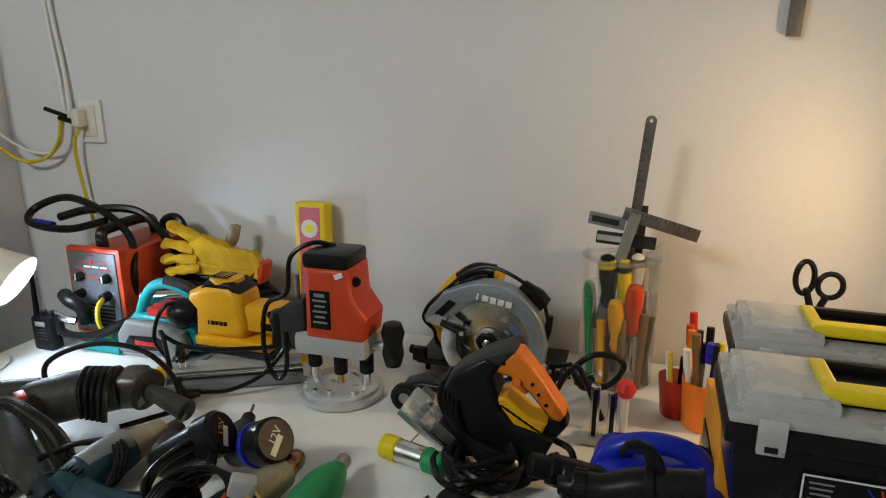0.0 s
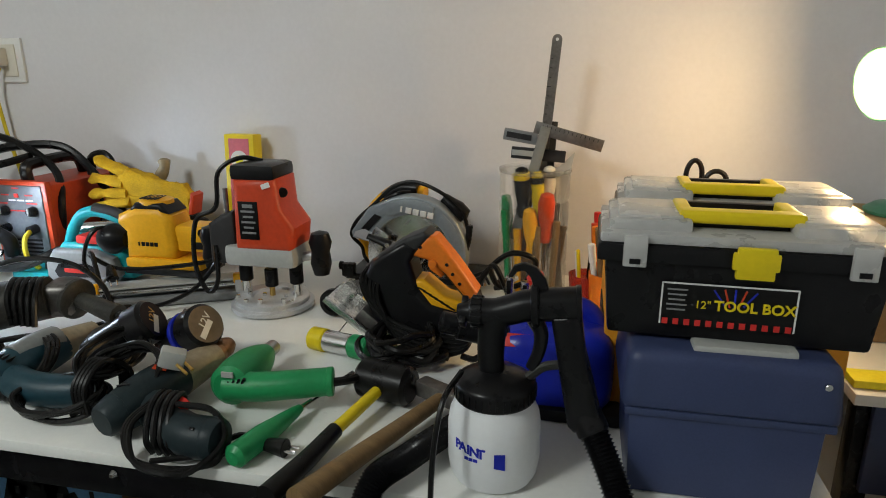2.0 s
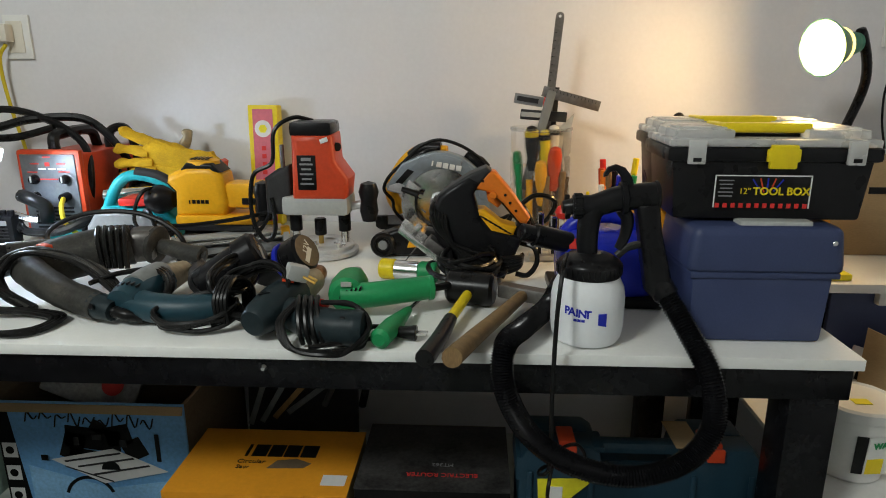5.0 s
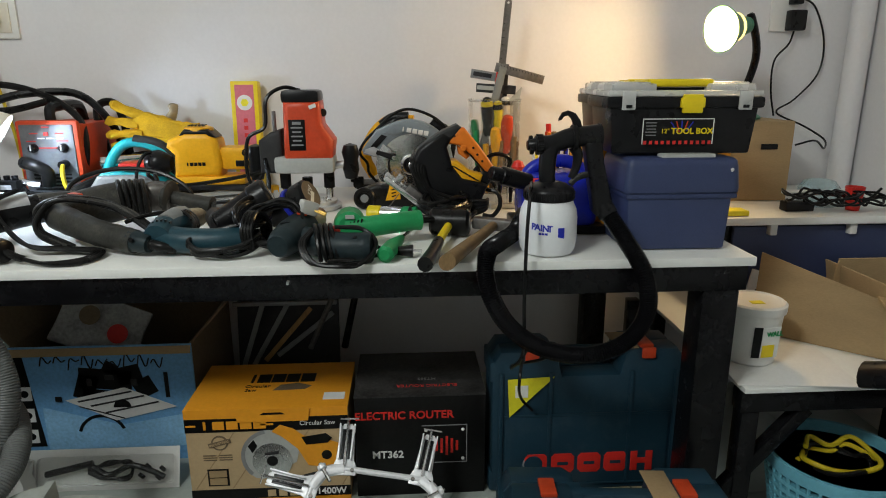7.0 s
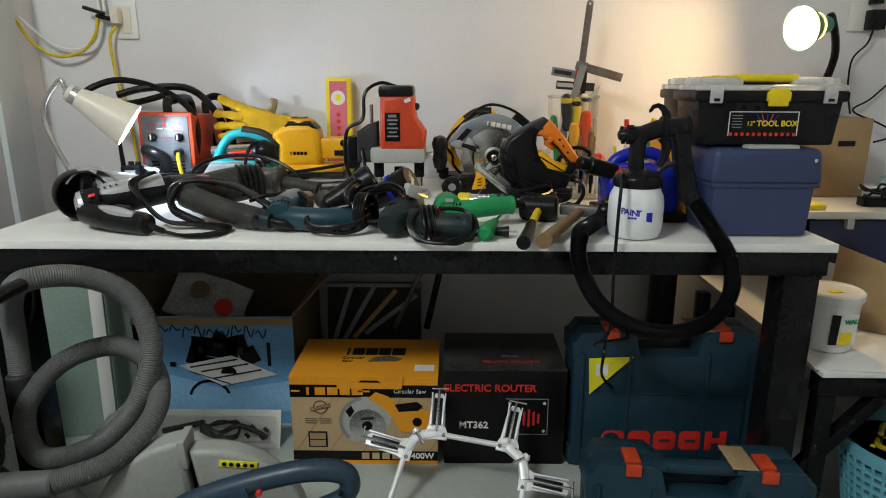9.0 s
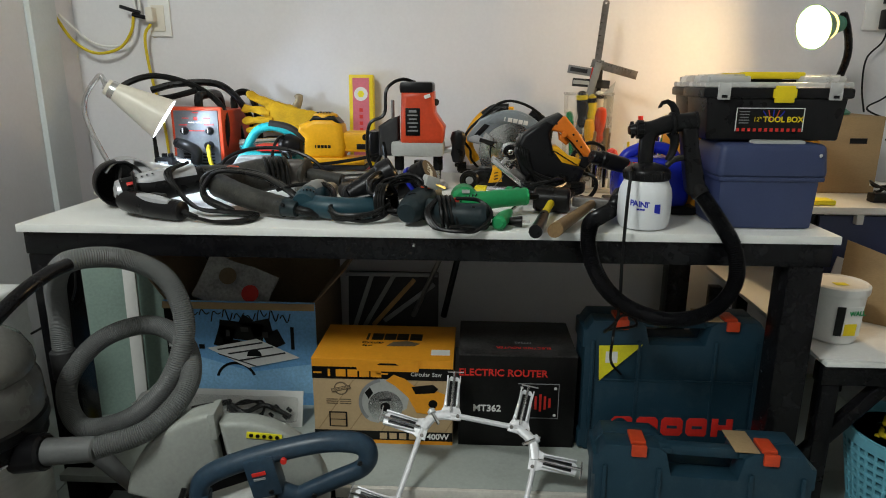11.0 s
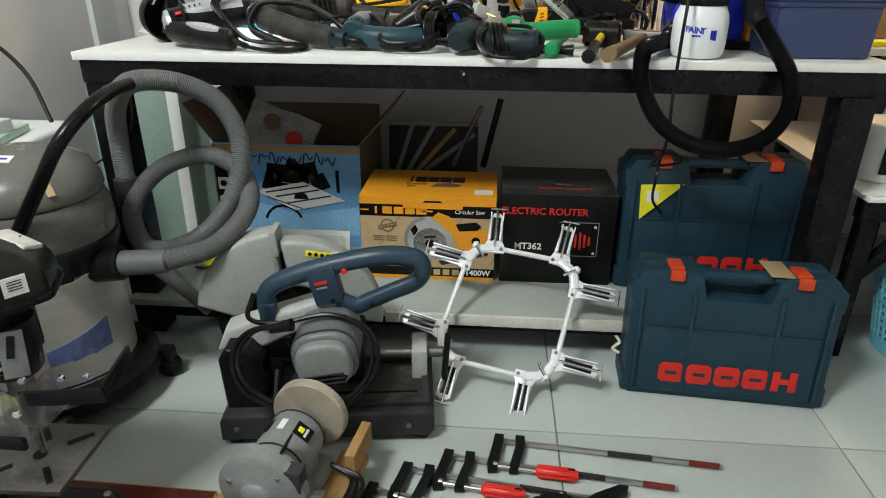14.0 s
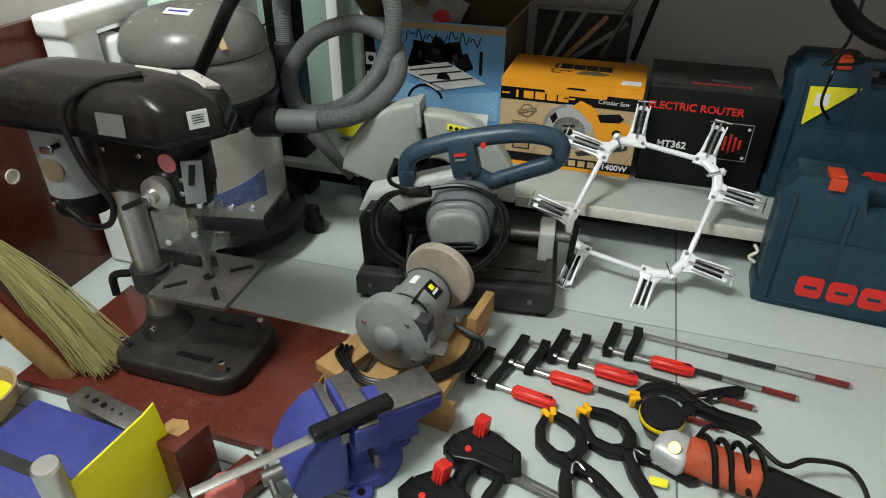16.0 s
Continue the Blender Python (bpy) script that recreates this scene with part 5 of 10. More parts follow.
for s_ in range(5):
    wpart("wound_cord", tube([(1.150 + s_ * 0.007, jy + 0.02, T + 0.166 + s_ * 0.004), (1.143 + s_ * 0.007, jy - 0.034, T + 0.150 - s_ * 0.004), (1.156 + s_ * 0.006, jy - 0.040, T + 0.112 - s_ * 0.004), (1.195 + s_ * 0.004, jy - 0.040, T + 0.078 - s_ * 0.009), (1.258, jy - 0.040, T + 0.058 - s_ * 0.010), (1.318, jy - 0.028, T + 0.052 - s_ * 0.006), (1.330, jy, T + 0.05)], 0.0046, 8), M_RUBBER, jg, "wound black lead")
wpart("cord_tail", tube([(1.325, jy, T + 0.075), (1.352, jy - 0.012, T + 0.068), (1.358, jy - 0.022, T + 0.04), (1.340, jy - 0.026, T + 0.014), (1.315, jy - 0.024, T + 0.016)], 0.0055, 8), M_RUBBER, jg)

# ---- screwdriver jar and measuring tools ----
jr = thing("tool_jar", "tall clear plastic jar full of screwdrivers and rules", "jar", pose(1.40, 0.80, T))
wpart("jar_wall", join(turn([(0.072, 0), (0.078, 0.004), (0.078, 0.055), (0.074, 0.062), (0.078, 0.07), (0.078, 0.125), (0.074, 0.132), (0.078, 0.14), (0.078, 0.20), (0.074, 0.207), (0.078, 0.215), (0.079, 0.275)], 36, (1.40, 0.80, T + 0.001))), M_GLASS, jr, "clear ribbed plastic wall")
wpart("jar_rim", turn([(0.078, 0.27), (0.081, 0.272), (0.081, 0.278), (0.077, 0.279), (0.077, 0.27)], 36, (1.40, 0.80, T + 0.001)), M_GLASS, jr, "clear rolled rim")
wpart("jar_base", turn([(0.070, 0), (0.072, 0.001), (0.072, 0.003), (0, 0.003)], 36, (1.40, 0.80, T + 0.0005)), M_LID, jr)


def screwdriver(label, foot, top, grip, material, r=0.014, stripe=None):
    a, b = Vector(foot), Vector(top)
    d = (b - a).normalized()
    ob = thing("screwdriver", label, "screwdriver", Matrix.Translation(a), "screwdrivers in the jar")
    g = b - d * grip
    wpart("blade", rod(a, g + d * 0.01, 0.0032, seg=8), M_CHROME, ob)
    hb = turn([(r * 0.7, 0), (r, grip * 0.12), (r * 0.75, grip * 0.28), (r, grip * 0.5), (r * 1.05, grip * 0.8), (r * 0.8, grip * 0.96), (r * 0.3, grip)], 10)
    wpart("grip", moved(hb, Matrix.Translation(g) @ d.to_track_quat("Z", "Y").to_matrix().to_4x4()), material, ob)
    if stripe:
        wpart("grip_band", rod(b - d * grip * 0.25, b - d * grip * 0.1, r * 1.08, seg=10), stripe, ob)
    return ob


screwdriver("screwdriver with a black and yellow grip", (1.39, 0.80, T + 0.004), (1.372, 0.765, T + 0.285), 0.115, M_BLACK, 0.017, M_LEMON)
screwdriver("screwdriver with a yellow grip", (1.42, 0.82, T + 0.004), (1.405, 0.775, T + 0.275), 0.11, M_LEMON, 0.015, M_BLACK)
screwdriver("screwdriver with a yellow grip", (1.41, 0.77, T + 0.02), (1.395, 0.735, T + 0.20), 0.12, M_YELLOW, 0.016)
screwdriver("large screwdriver with a clear red grip", (1.425, 0.78, T + 0.004), (1.432, 0.738, T + 0.235), 0.115, M_REDOR, 0.018)
screwdriver("screwdriver with a dark green grip", (1.36, 0.79, T + 0.004), (1.338, 0.785, T + 0.22), 0.10, M_GREEN, 0.012)
screwdriver("utility knife with a striped white grip", (1.43, 0.82, T + 0.004), (1.432, 0.79, T + 0.285), 0.10, M_CREAM, 0.015, M_BLACK)
screwdriver("screwdriver with a red grip", (1.40, 0.84, T + 0.004), (1.418, 0.835, T + 0.36), 0.09, M_RED, 0.011)
for k, (x, y_, h, mt) in enumerate(((1.352, 0.755, 0.19, M_GREEN), (1.375, 0.748, 0.15, M_YELLOW), (1.412, 0.742, 0.16, M_DARKWOOD), (1.448, 0.752, 0.17, M_DARKWOOD), (1.44, 0.84, 0.24, M_DGREY), (1.37, 0.84, 0.23, M_DGREY))):
    solid("file", rod((x, y_, T + 0.004), (x + 0.006 * (k - 2), y_, T + h), 0.007, 0.009, 10), mt, "slim handled tool standing in the jar", "tool", group="slim tools in the jar")
for k, (x, h, mt) in enumerate(((1.455, 0.20, M_IRON), (1.442, 0.16, M_CHROME), (1.37, 0.18, M_YELLOW), (1.385, 0.14, M_DARKWOOD), (1.46, 0.15, M_DARKWOOD), (1.35, 0.13, M_CREAM))):
    solid("chisel", join(box(0.016, 0.006, h, 0.002, (x, 0.77 + 0.012 * (k % 3), T + 0.004 + h / 2), rot=(0, 3 * (k - 2), 0))), mt, "thin flat bar tool standing in the jar", "tool", group="flat bars in the jar")


def rule(label, foot, top, w, marks=True):
    """A flat steel rule from foot to top."""
    a, b = Vector(foot), Vector(top)
    h = (b - a).length
    z = (b - a).normalized()
    y = Vector((0, -1, 0.05)).normalized()
    x = y.cross(z).normalized()
    y = z.cross(x)
    m = Matrix(((x.x, y.x, z.x, a.x), (x.y, y.y, z.y, a.y), (x.z, y.z, z.z, a.z), (0, 0, 0, 1)))
    ob = thing("steel_rule", label, "rule", m)
    part("blade", slab([(-w / 2, 0), (w / 2, 0), (w / 2, h - w / 2)] + arc(0, h - w / 2, w / 2, 0, 180, 10)[1:-1] + [(-w / 2, h - w / 2)], 0.0015), M_IRON, ob)
    if marks:
        for k in range(24):
            part("mark", box(0.004 if k % 5 else 0.008, 0.0006, 0.0012, 0, (w / 2 - 0.005, 0.0011, 0.06 + k * (h - 0.09) / 24)), M_BLACKP, ob)
        part("hole", turn([(0.0035, 0), (0.0035, 0.001)], 12, (0, 0.0016, h - w / 2), (90, 0, 0)), M_WALL, ob)
    return ob


rule("long grey steel rule with a rounded end", (1.392, 0.815, T + 0.006), (1.437, 0.80, T + 0.562), 0.021)
sq = thing("try_square", "grey metal try square standing in the jar", "square", pose(1.40, 0.78, T + 0.006))
wpart("blade", box(0.150, 0.002, 0.026, 0.0005, (1.470, 0.775, T + 0.352), rot=(0, 15, 0)), M_IRON, sq)
wpart("stock", box(0.022, 0.010, 0.26, 0.001, (1.390, 0.777, T + 0.245), rot=(0, 14, 0)), M_MGREY, sq, "grey metal stock")
for k in range(14):
    wpart("mark", box(0.001, 0.0008, 0.007, 0, (1.415 + k * 0.009, 0.7738, T + 0.374 - k * 0.0024), rot=(0, 15, 0)), M_BLACKP, sq)
cp = thing("caliper", "grey and dark metal caliper standing in the jar", "caliper", pose(1.40, 0.81, T + 0.006))
wpart("bar", box(0.075, 0.008, 0.026, 0.002, (1.365, 0.80, T + 0.348), rot=(0, 9, 0)), M_GREY, cp)
wpart("bar_inset", box(0.055, 0.002, 0.012, 0, (1.362, 0.795, T + 0.349), rot=(0, 9, 0)), M_DGREY, cp)
wpart("jaw", box(0.12, 0.008, 0.026, 0.002, (1.405, 0.806, T + 0.308), rot=(0, 4, 0)), M_DGREY, cp)
wpart("jaw_inset", box(0.05, 0.002, 0.012, 0, (1.372, 0.800, T + 0.311), rot=(0, 4, 0)), M_LGREY, cp)
wpart("post", box(0.02, 0.006, 0.38, 0.001, (1.425, 0.82, T + 0.19), rot=(0, 3, 0)), M_DGREY, cp)
wpart("blade", slab([(1.45, T + 0.20), (1.465, T + 0.20), (1.485, T + 0.315), (1.445, T + 0.275)], 0.004, 0.001, pose(0, 0.81, 0)), M_LGREY, cp)

# small metal holder with a red ball handle
hd = thing("scraper_stand", "dark holder with chrome bars and a red ball handle", "stand", pose(1.40, 0.53, T))
wpart("foot", box(0.09, 0.05, 0.012, 0.003, (1.40, 0.53, T + 0.007)), M_CREAM, hd)
for x, h in ((1.378, 0.10), (1.408, 0.092)):
    wpart("bar", box(0.016, 0.02, h, 0.003, (x, 0.525, T + 0.012 + h / 2)), M_CHROME, hd)
    wpart("bar_core", box(0.008, 0.004, h * 0.9, 0.001, (x, 0.514, T + 0.012 + h / 2)), M_BLACK, hd)
wpart("ball", turn([(0, -0.018), (0.012, -0.013), (0.018, 0), (0.012, 0.013), (0, 0.018)], 18, (1.428, 0.522, T + 0.112)), M_RED, hd, "red ball handle")
wpart("ball_stem", rod((1.428, 0.522, T + 0.012), (1.428, 0.522, T + 0.10), 0.007), M_CREAM, hd)
cord("saw_lead", [(1.29, 0.62, T + 0.02), (1.32, 0.60, T + 0.09), (1.37, 0.60, T + 0.135), (1.42, 0.61, T + 0.12), (1.40, 0.62, T + 0.07), (1.35, 0.61, T + 0.06), (1.33, 0.60, T + 0.10), (1.345, 0.58, T + 0.11), (1.37, 0.575, T + 0.06), (1.39, 0.57, T + 0.02)], 0.006, M_RUBBER, None, "black lead looped behind the jigsaw")
# pen cups
pc = thing("pen_cup", "orange cup full of pens and markers", "cup", pose(1.575, 0.62, T))
wpart("cup", turn([(0.034, 0), (0.036, 0.002), (0.042, 0.095), (0.039, 0.095), (0.033, 0.006), (0, 0.006)], 28, (1.568, 0.64, T)), M_ORANGEP, pc)
rngc = random.Random(11)
for k, mt in enumerate((M_GREEN, M_RED, M_BLACK, M_LEMON, M_ORANGEP, M_GREEN, M_BLUE, M_DARKWOOD, M_LEMON, M_REDOR, M_BLUE, M_BLACK, M_WHITE, M_YELLOW, M_BLACK, M_BLUE)):
    a = k * 2.4
    x, y = 1.568 + 0.022 * math.cos(a), 0.64 + 0.022 * math.sin(a)
    h = rngc.uniform(0.14, 0.215)
    pen = thing("marker_pen", "marker pen standing in a cup", "pen", pose(x, y, T + 0.007), "pens in the cup")
    top = Vector((x + 0.018 * math.cos(a) + rngc.uniform(-0.01, 0.01), y + 0.018 * math.sin(a), T + h))
    wpart("barrel", rod((x, y, T + 0.008), top, 0.006, seg=10), M_WHITE if k % 3 == 0 else mt, pen)
    wpart("cap", rod(top - (top - Vector((x, y, T))).normalized() * 0.035, top + Vector((0, 0, 0.004)), 0.0075, seg=10), mt, pen)
cb2 = thing("parts_cup", "red see-through plastic cup of small parts", "cup", pose(1.522, 0.67, T))
wpart("cup_wall", turn([(0.026, 0), (0.028, 0.003), (0.036, 0.080), (0.034, 0.080), (0.026, 0.006), (0, 0.006)], 24, (1.522, 0.67, T + 0.0005)), mat("red_clear_plastic", (0.60, 0.05, 0.03), 0.2, vary=0.1, bump=0, trans=0.4, alpha=0.8), cb2)
for k, mt in enumerate((M_CHROME, M_BLACK, M_WHITE, M_LEMON, M_CHROME)):
    a = k * 1.3
    wpart("small_tool", rod((1.522 + 0.012 * math.cos(a), 0.67 + 0.012 * math.sin(a), T + 0.01), (1.522 + 0.026 * math.cos(a), 0.67 + 0.026 * math.sin(a), T + 0.10 + 0.012 * k), 0.004, seg=8), mt, cb2)
solid("plastic_tub", turn([(0.035, 0), (0.045, 0.003), (0.05, 0.03), (0.047, 0.032), (0.043, 0.005), (0, 0.005)], 24), M_GLASS, "round clear plastic tub", "tub", pose(1.535, 0.50, T + 0.001))

# blue latch box, orange carton, two tool boxes on top
nb = thing("latch_box", "slate blue plastic latch box with a grey handle", "tool box", pose(1.68, 0.14, T))
wpart("body", box(0.205, 0.155, 0.112, 0.008, (1.675, 0.140, T + 0.057), taper=1.04), M_NAVY, nb)
wpart("lid", box(0.238, 0.175, 0.075, 0.016, (1.677, 0.140, T + 0.151), seg=3, taper=0.94), M_NAVY, nb, "domed slate blue lid")
wpart("lid_rim", box(0.226, 0.168, 0.010, 0.003, (1.677, 0.140, T + 0.112)), M_NAVY, nb)
wpart("handle", box(0.11, 0.03, 0.014, 0.004, (1.690, 0.085, T + 0.188)), M_LGREY, nb, "grey folding handle")
wpart("handle_well", box(0.13, 0.045, 0.006, 0.002, (1.690, 0.090, T + 0.182)), M_DGREY, nb)
wpart("rivet", rod((1.772, 0.058, T + 0.165), (1.772, 0.052, T + 0.165), 0.004, seg=10), M_CHROME, nb)
oc = thing("orange_carton", "orange printed carton under the rear tool box", "box", pose(1.70, 0.345, T))
wpart("body", box(0.32, 0.20, 0.188, 0.003, (1.705, 0.345, T + 0.095)), M_ORANGE, oc)
wpart("print_bar", box(0.002, 0.12, 0.04, 0, (1.544, 0.345, T + 0.12)), M_BLACKP, oc)


def tool_box(label, m):
    """A small black tool box with a see-through organiser lid; origin at the front left bottom."""
    ob = thing("tool_box", label, "tool box", m, "black tool boxes")
    w, d, h = 0.315, 0.160, 0.095
    part("tray", box(w - 0.035, d - 0.02, h, 0.006, (w / 2, d / 2, h / 2), taper=1.06), M_BLACK, ob, "black lower tray")
    part("rim", box(w, d, 0.022, 0.006, (w / 2, d / 2, h + 0.006)), M_BLACK, ob)
    part("lid", box(w - 0.006, d - 0.006, 0.012, 0.004, (w / 2, d / 2, h + 0.023)), M_LID, ob, "translucent lid")
    for x in (0.058, w - 0.058):
        part("lid_tray", box(0.092, d - 0.04, 0.016, 0.005, (x, d / 2, h + 0.034)), M_LID, ob, "translucent compartment lid")
        part("lid_tray_top", box(0.072, d - 0.06, 0.004, 0.0018, (x, d / 2, h + 0.043)), M_LID, ob)
    part("handle_well", box(0.116, 0.075, 0.006, 0.002, (w / 2, d / 2 + 0.008, h + 0.031)), M_BLACK, ob, "black handle well")
    part("well_rim", box(0.118, 0.012, 0.012, 0.003, (w / 2, d - 0.03, h + 0.038)), M_BLACK, ob)
    hdl = part("handle", box(0.134, 0.026, 0.015, 0.005, (w / 2, d / 2 - 0.030, h + 0.043), 3), M_LEMON, ob, "yellow handle")
    for x in (w / 2 - 0.059, w / 2 + 0.059):
        part("handle_end", box(0.017, 0.068, 0.013, 0.004, (x, d / 2 + 0.010, h + 0.042), 3), M_LEMON, hdl)
    for x in (w / 2 - 0.105, w / 2 + 0.105):
        part("lid_divider", box(0.003, d - 0.05, 0.012, 0.001, (x, d / 2, h + 0.030)), M_DGREY, ob)
    part("latch", box(0.040, 0.009, 0.036, 0.003, (w / 2 + 0.01, -0.005, h + 0.004)), M_LEMON, ob, "yellow latch")
    part("latch_bar", box(0.048, 0.008, 0.020, 0.003, (w / 2 + 0.01, -0.005, h + 0.006)), M_LEMON, ob)
    for x in (0.042, w - 0.042):
        part("clip", box(0.026, 0.007, 0.036, 0.002, (x, -0.003, h + 0.010)), M_LID, ob, "clear clip")
        part("clip_slot", box(0.012, 0.002, 0.006, 0.0005, (x, -0.007, h - 0.001)), M_BLACK, ob)
    lab = part("label", box(0.142, 0.0016, 0.050, 0.0004, (w / 2 - 0.012, 0.0030, 0.045)), M_BLACKP, ob, "printed product label")
    for x, z, ww, hh in ((w / 2 - 0.012, 0.0695, 0.142, 0.0018), (w / 2 - 0.0825, 0.045, 0.0018, 0.05), (w / 2 + 0.0585, 0.045, 0.0018, 0.05)):
        part("label_border", box(ww, 0.0008, hh, 0, (x, 0.0018, z)), M_WHITEP, lab)
    for k in range(12):
        part("label_stripe", box(0.0062, 0.0008, 0.007, 0, (w / 2 - 0.077 + k * 0.0118, 0.0018, 0.0235)), M_REDP, lab)
    for k in range(5):
        part("label_print", box(0.022 - 0.002 * (k % 3), 0.0008, 0.0018, 0, (w / 2 - 0.066, 0.0018, 0.062 - k * 0.006)), M_GREY, lab)
    for k in range(5):
        part("ray_print", box(0.002, 0.0008, 0.022, 0, (w / 2 - 0.005 + (k - 2) * 0.008, 0.0018, 0.055), rot=(0, (k - 2) * 18, 0)), M_REDOR if k % 2 else M_BLUE, lab)
    text("writing", "12\"", 0.009, M_LEMON, ob, pose(w / 2 - 0.038, 0.0010, 0.0455, 90))
    text("writing", "TOOL BOX", 0.0115, M_LEMON, ob, pose(w / 2 + 0.016, 0.0010, 0.0455, 90), bold=0.0004)
    return ob


tool_box("black tool box with yellow handle on a blue box", pose(1.522, 0.085, T + 0.193, 0, 0, -1.5))
tool_box("black tool box with yellow handle on a carton", pose(1.550, 0.275, T + 0.192, 0, 0, -2))
sc = thing("scissors", "black-handled scissors standing upright", "scissors", pose(1.74, 0.70, T))
wpart("holder", turn([(0.03, 0), (0.032, 0.16), (0.029, 0.16), (0.027, 0.004), (0, 0.004)], 24, (1.74, 0.70, T)), M_DGREY, sc, "dark cup")
for s, rx, dz in ((-1, 0.015, 0.0), (1, 0.02, -0.012)):
    c = Vector((1.74 + s * 0.021, 0.70, T + 0.288 + dz))
    lp = [(c.x + rx * math.cos(a), c.y, c.z + (0.030 if s < 0 else 0.022) * math.sin(a)) for a in [radians(q) for q in range(0, 361, 24)]]
    wpart("handle", tube(lp, 0.005, 8, 2), M_BLACK, sc, "black finger loop")
    wpart("shank", rod((c.x - s * 0.004, 0.70, c.z - 0.02), (1.74 - s * 0.004, 0.70, T + 0.20), 0.006), M_BLACK, sc)
    wpart("blade", box(0.012, 0.002, 0.14, 0, (1.74 - s * 0.004, 0.70 + s * 0.0015, T + 0.135)), M_CHROME, sc)

# ---- paint sprayer ----
ps = thing("paint_sprayer_gun", "black spray gun on a milky white paint cup", "spray gun", pose(1.42, 0.09, T))
px, py = 1.411, 0.068
wpart("cup", turn([(0.040, 0), (0.050, 0.003), (0.055, 0.012), (0.0575, 0.03), (0.0575, 0.074), (0.055, 0.090), (0.049, 0.103), (0.046, 0.112)], 44, (px, py, T + 0.0005)), M_BOTTLE, ps, "milky white plastic cup")
for k in range(5):
    a = -131 + k * 8.2
    c_, s_ = math.cos(radians(a)), math.sin(radians(a))
    wtext("writing", "PAINT"[k], 0.012, M_BLUE, ps, pose(px + 0.0572 * c_, py + 0.0572 * s_, T + 0.063 - 0.0008 * k, 90, 0, a + 90), depth=0.0005, bold=0.0006)
for k in range(3):
    a = -117 + k * 6
    wpart("print_bar", box(0.0052, 0.001, 0.004, 0, (px + 0.0575 * math.cos(radians(a)), py + 0.0575 * math.sin(radians(a)), T + 0.050), rot=(0, 0, a + 90)), M_BLUE, ps)
a = -76
wpart("print_block", slab([(-0.0065, -0.009), (0.0065, -0.012), (0.0065, 0.009), (-0.0065, 0.009)], 0.0012, 0, pose(px + 0.0577 * math.cos(radians(a)), py + 0.0577 * math.sin(radians(a)), T + 0.053, 0, 0, a + 90)), M_BLUE, ps, "blue print shape")
cap = wpart("cap", turn([(0.0485, 0), (0.050, 0.002), (0.050, 0.018), (0.047, 0.023), (0.034, 0.031), (0.020, 0.035), (0.018, 0.036)], 44, (px, py, T + 0.109)), M_BLACK, ps, "dusty black screw cap")
for k in range(36):
    a = 2 * math.pi * k / 36
    wpart("cap_rib", box(0.0022, 0.0022, 0.014, 0.0006, (px + 0.0502 * math.cos(a), py + 0.0502 * math.sin(a), T + 0.1195), rot=(0, 0, math.degrees(a))), M_BLACK, cap)
wpart("neck", tube([(px - 0.004, py, T + 0.138), (px - 0.006, py, T + 0.165), (px - 0.004, py, T + 0.20), (px + 0.004, py, T + 0.218)], 0.0165, 14, taper=lambda t: 0.95 + 0.15 * t), M_BLACK, ps)
wpart("barrel", tube([(1.394, py, T + 0.217), (1.410, py, T + 0.217), (1.428, py + 0.001, T + 0.222), (1.446, py + 0.002, T + 0.228), (1.470, py + 0.002, T + 0.231), (1.506, py + 0.002, T + 0.2345)], 0.0195, 18, taper=lambda t: 0.86 + 0.2 * t), M_BLACK, ps)
wpart("barrel_end", rod((1.503, py + 0.002, T + 0.2343), (1.509, py + 0.002, T + 0.2348), 0.0222, seg=24), M_BLACK, ps)
ring_ = wpart("nozzle_ring", rod((1.380, py, T + 0.216), (1.396, py, T + 0.217), 0.0185, seg=24), M_BLACK, ps, "ribbed nozzle ring")
for k in range(14):
    a = 2 * math.pi * k / 14
    wpart("ring_rib", box(0.013, 0.003, 0.003, 0.0008, (1.388, py + 0.0185 * math.cos(a), T + 0.2165 + 0.0185 * math.sin(a)), rot=(math.degrees(a), 0, 0)), M_BLACK, ring_)
wpart("nozzle", rod((1.364, py - 0.001, T + 0.215), (1.382, py, T + 0.216), 0.010, 0.0135), M_BLACK, ps)
for a in (45, 225):
    wpart("nozzle_ear", box(0.008, 0.010, 0.016, 0.002, (1.372, py + 0.013 * math.cos(radians(a)), T + 0.2155 + 0.013 * math.sin(radians(a))), rot=(a, 0, 0)), M_BLACK, ps)
wpart("collar", rod((1.452, py + 0.002, T + 0.2285), (1.461, py + 0.002, T + 0.2292), 0.0255, seg=28), M_BLACK, ps, "flat collar")
wpart("hook", slab([(1.474, T + 0.240), (1.467, T + 0.262), (1.456, T + 0.276), (1.442, T + 0.281), (1.430, T + 0.277), (1.424, T + 0.266), (1.424, T + 0.261), (1.430, T + 0.263), (1.434, T + 0.269), (1.442, T + 0.271), (1.449, T + 0.264), (1.453, T + 0.252), (1.454, T + 0.240)], 0.009, 0.003, pose(0, py + 0.002, 0)), M_BLACK, ps, "curved hanging hook")
wpart("trigger", tube([(1.456, py, T + 0.212), (1.464, py - 0.002, T + 0.196), (1.462, py - 0.002, T + 0.172), (1.453, py - 0.002, T + 0.150)], 0.0075, 10, flat=1.5, taper=lambda t: 1.15 - 0.5 * t), M_BLACK, ps, "black trigger")
wpart("grip", slab([(1.474, T + 0.222), (1.509, T + 0.226), (1.516, T + 0.18), (1.541, T + 0.088), (1.535, T + 0.080), (1.508, T + 0.074), (1.500, T + 0.082), (1.488, T + 0.145), (1.480, T + 0.19)], 0.040, 0.011, pose(0, py + 0.004, 0), 3), M_BLACK, ps, "black grip")
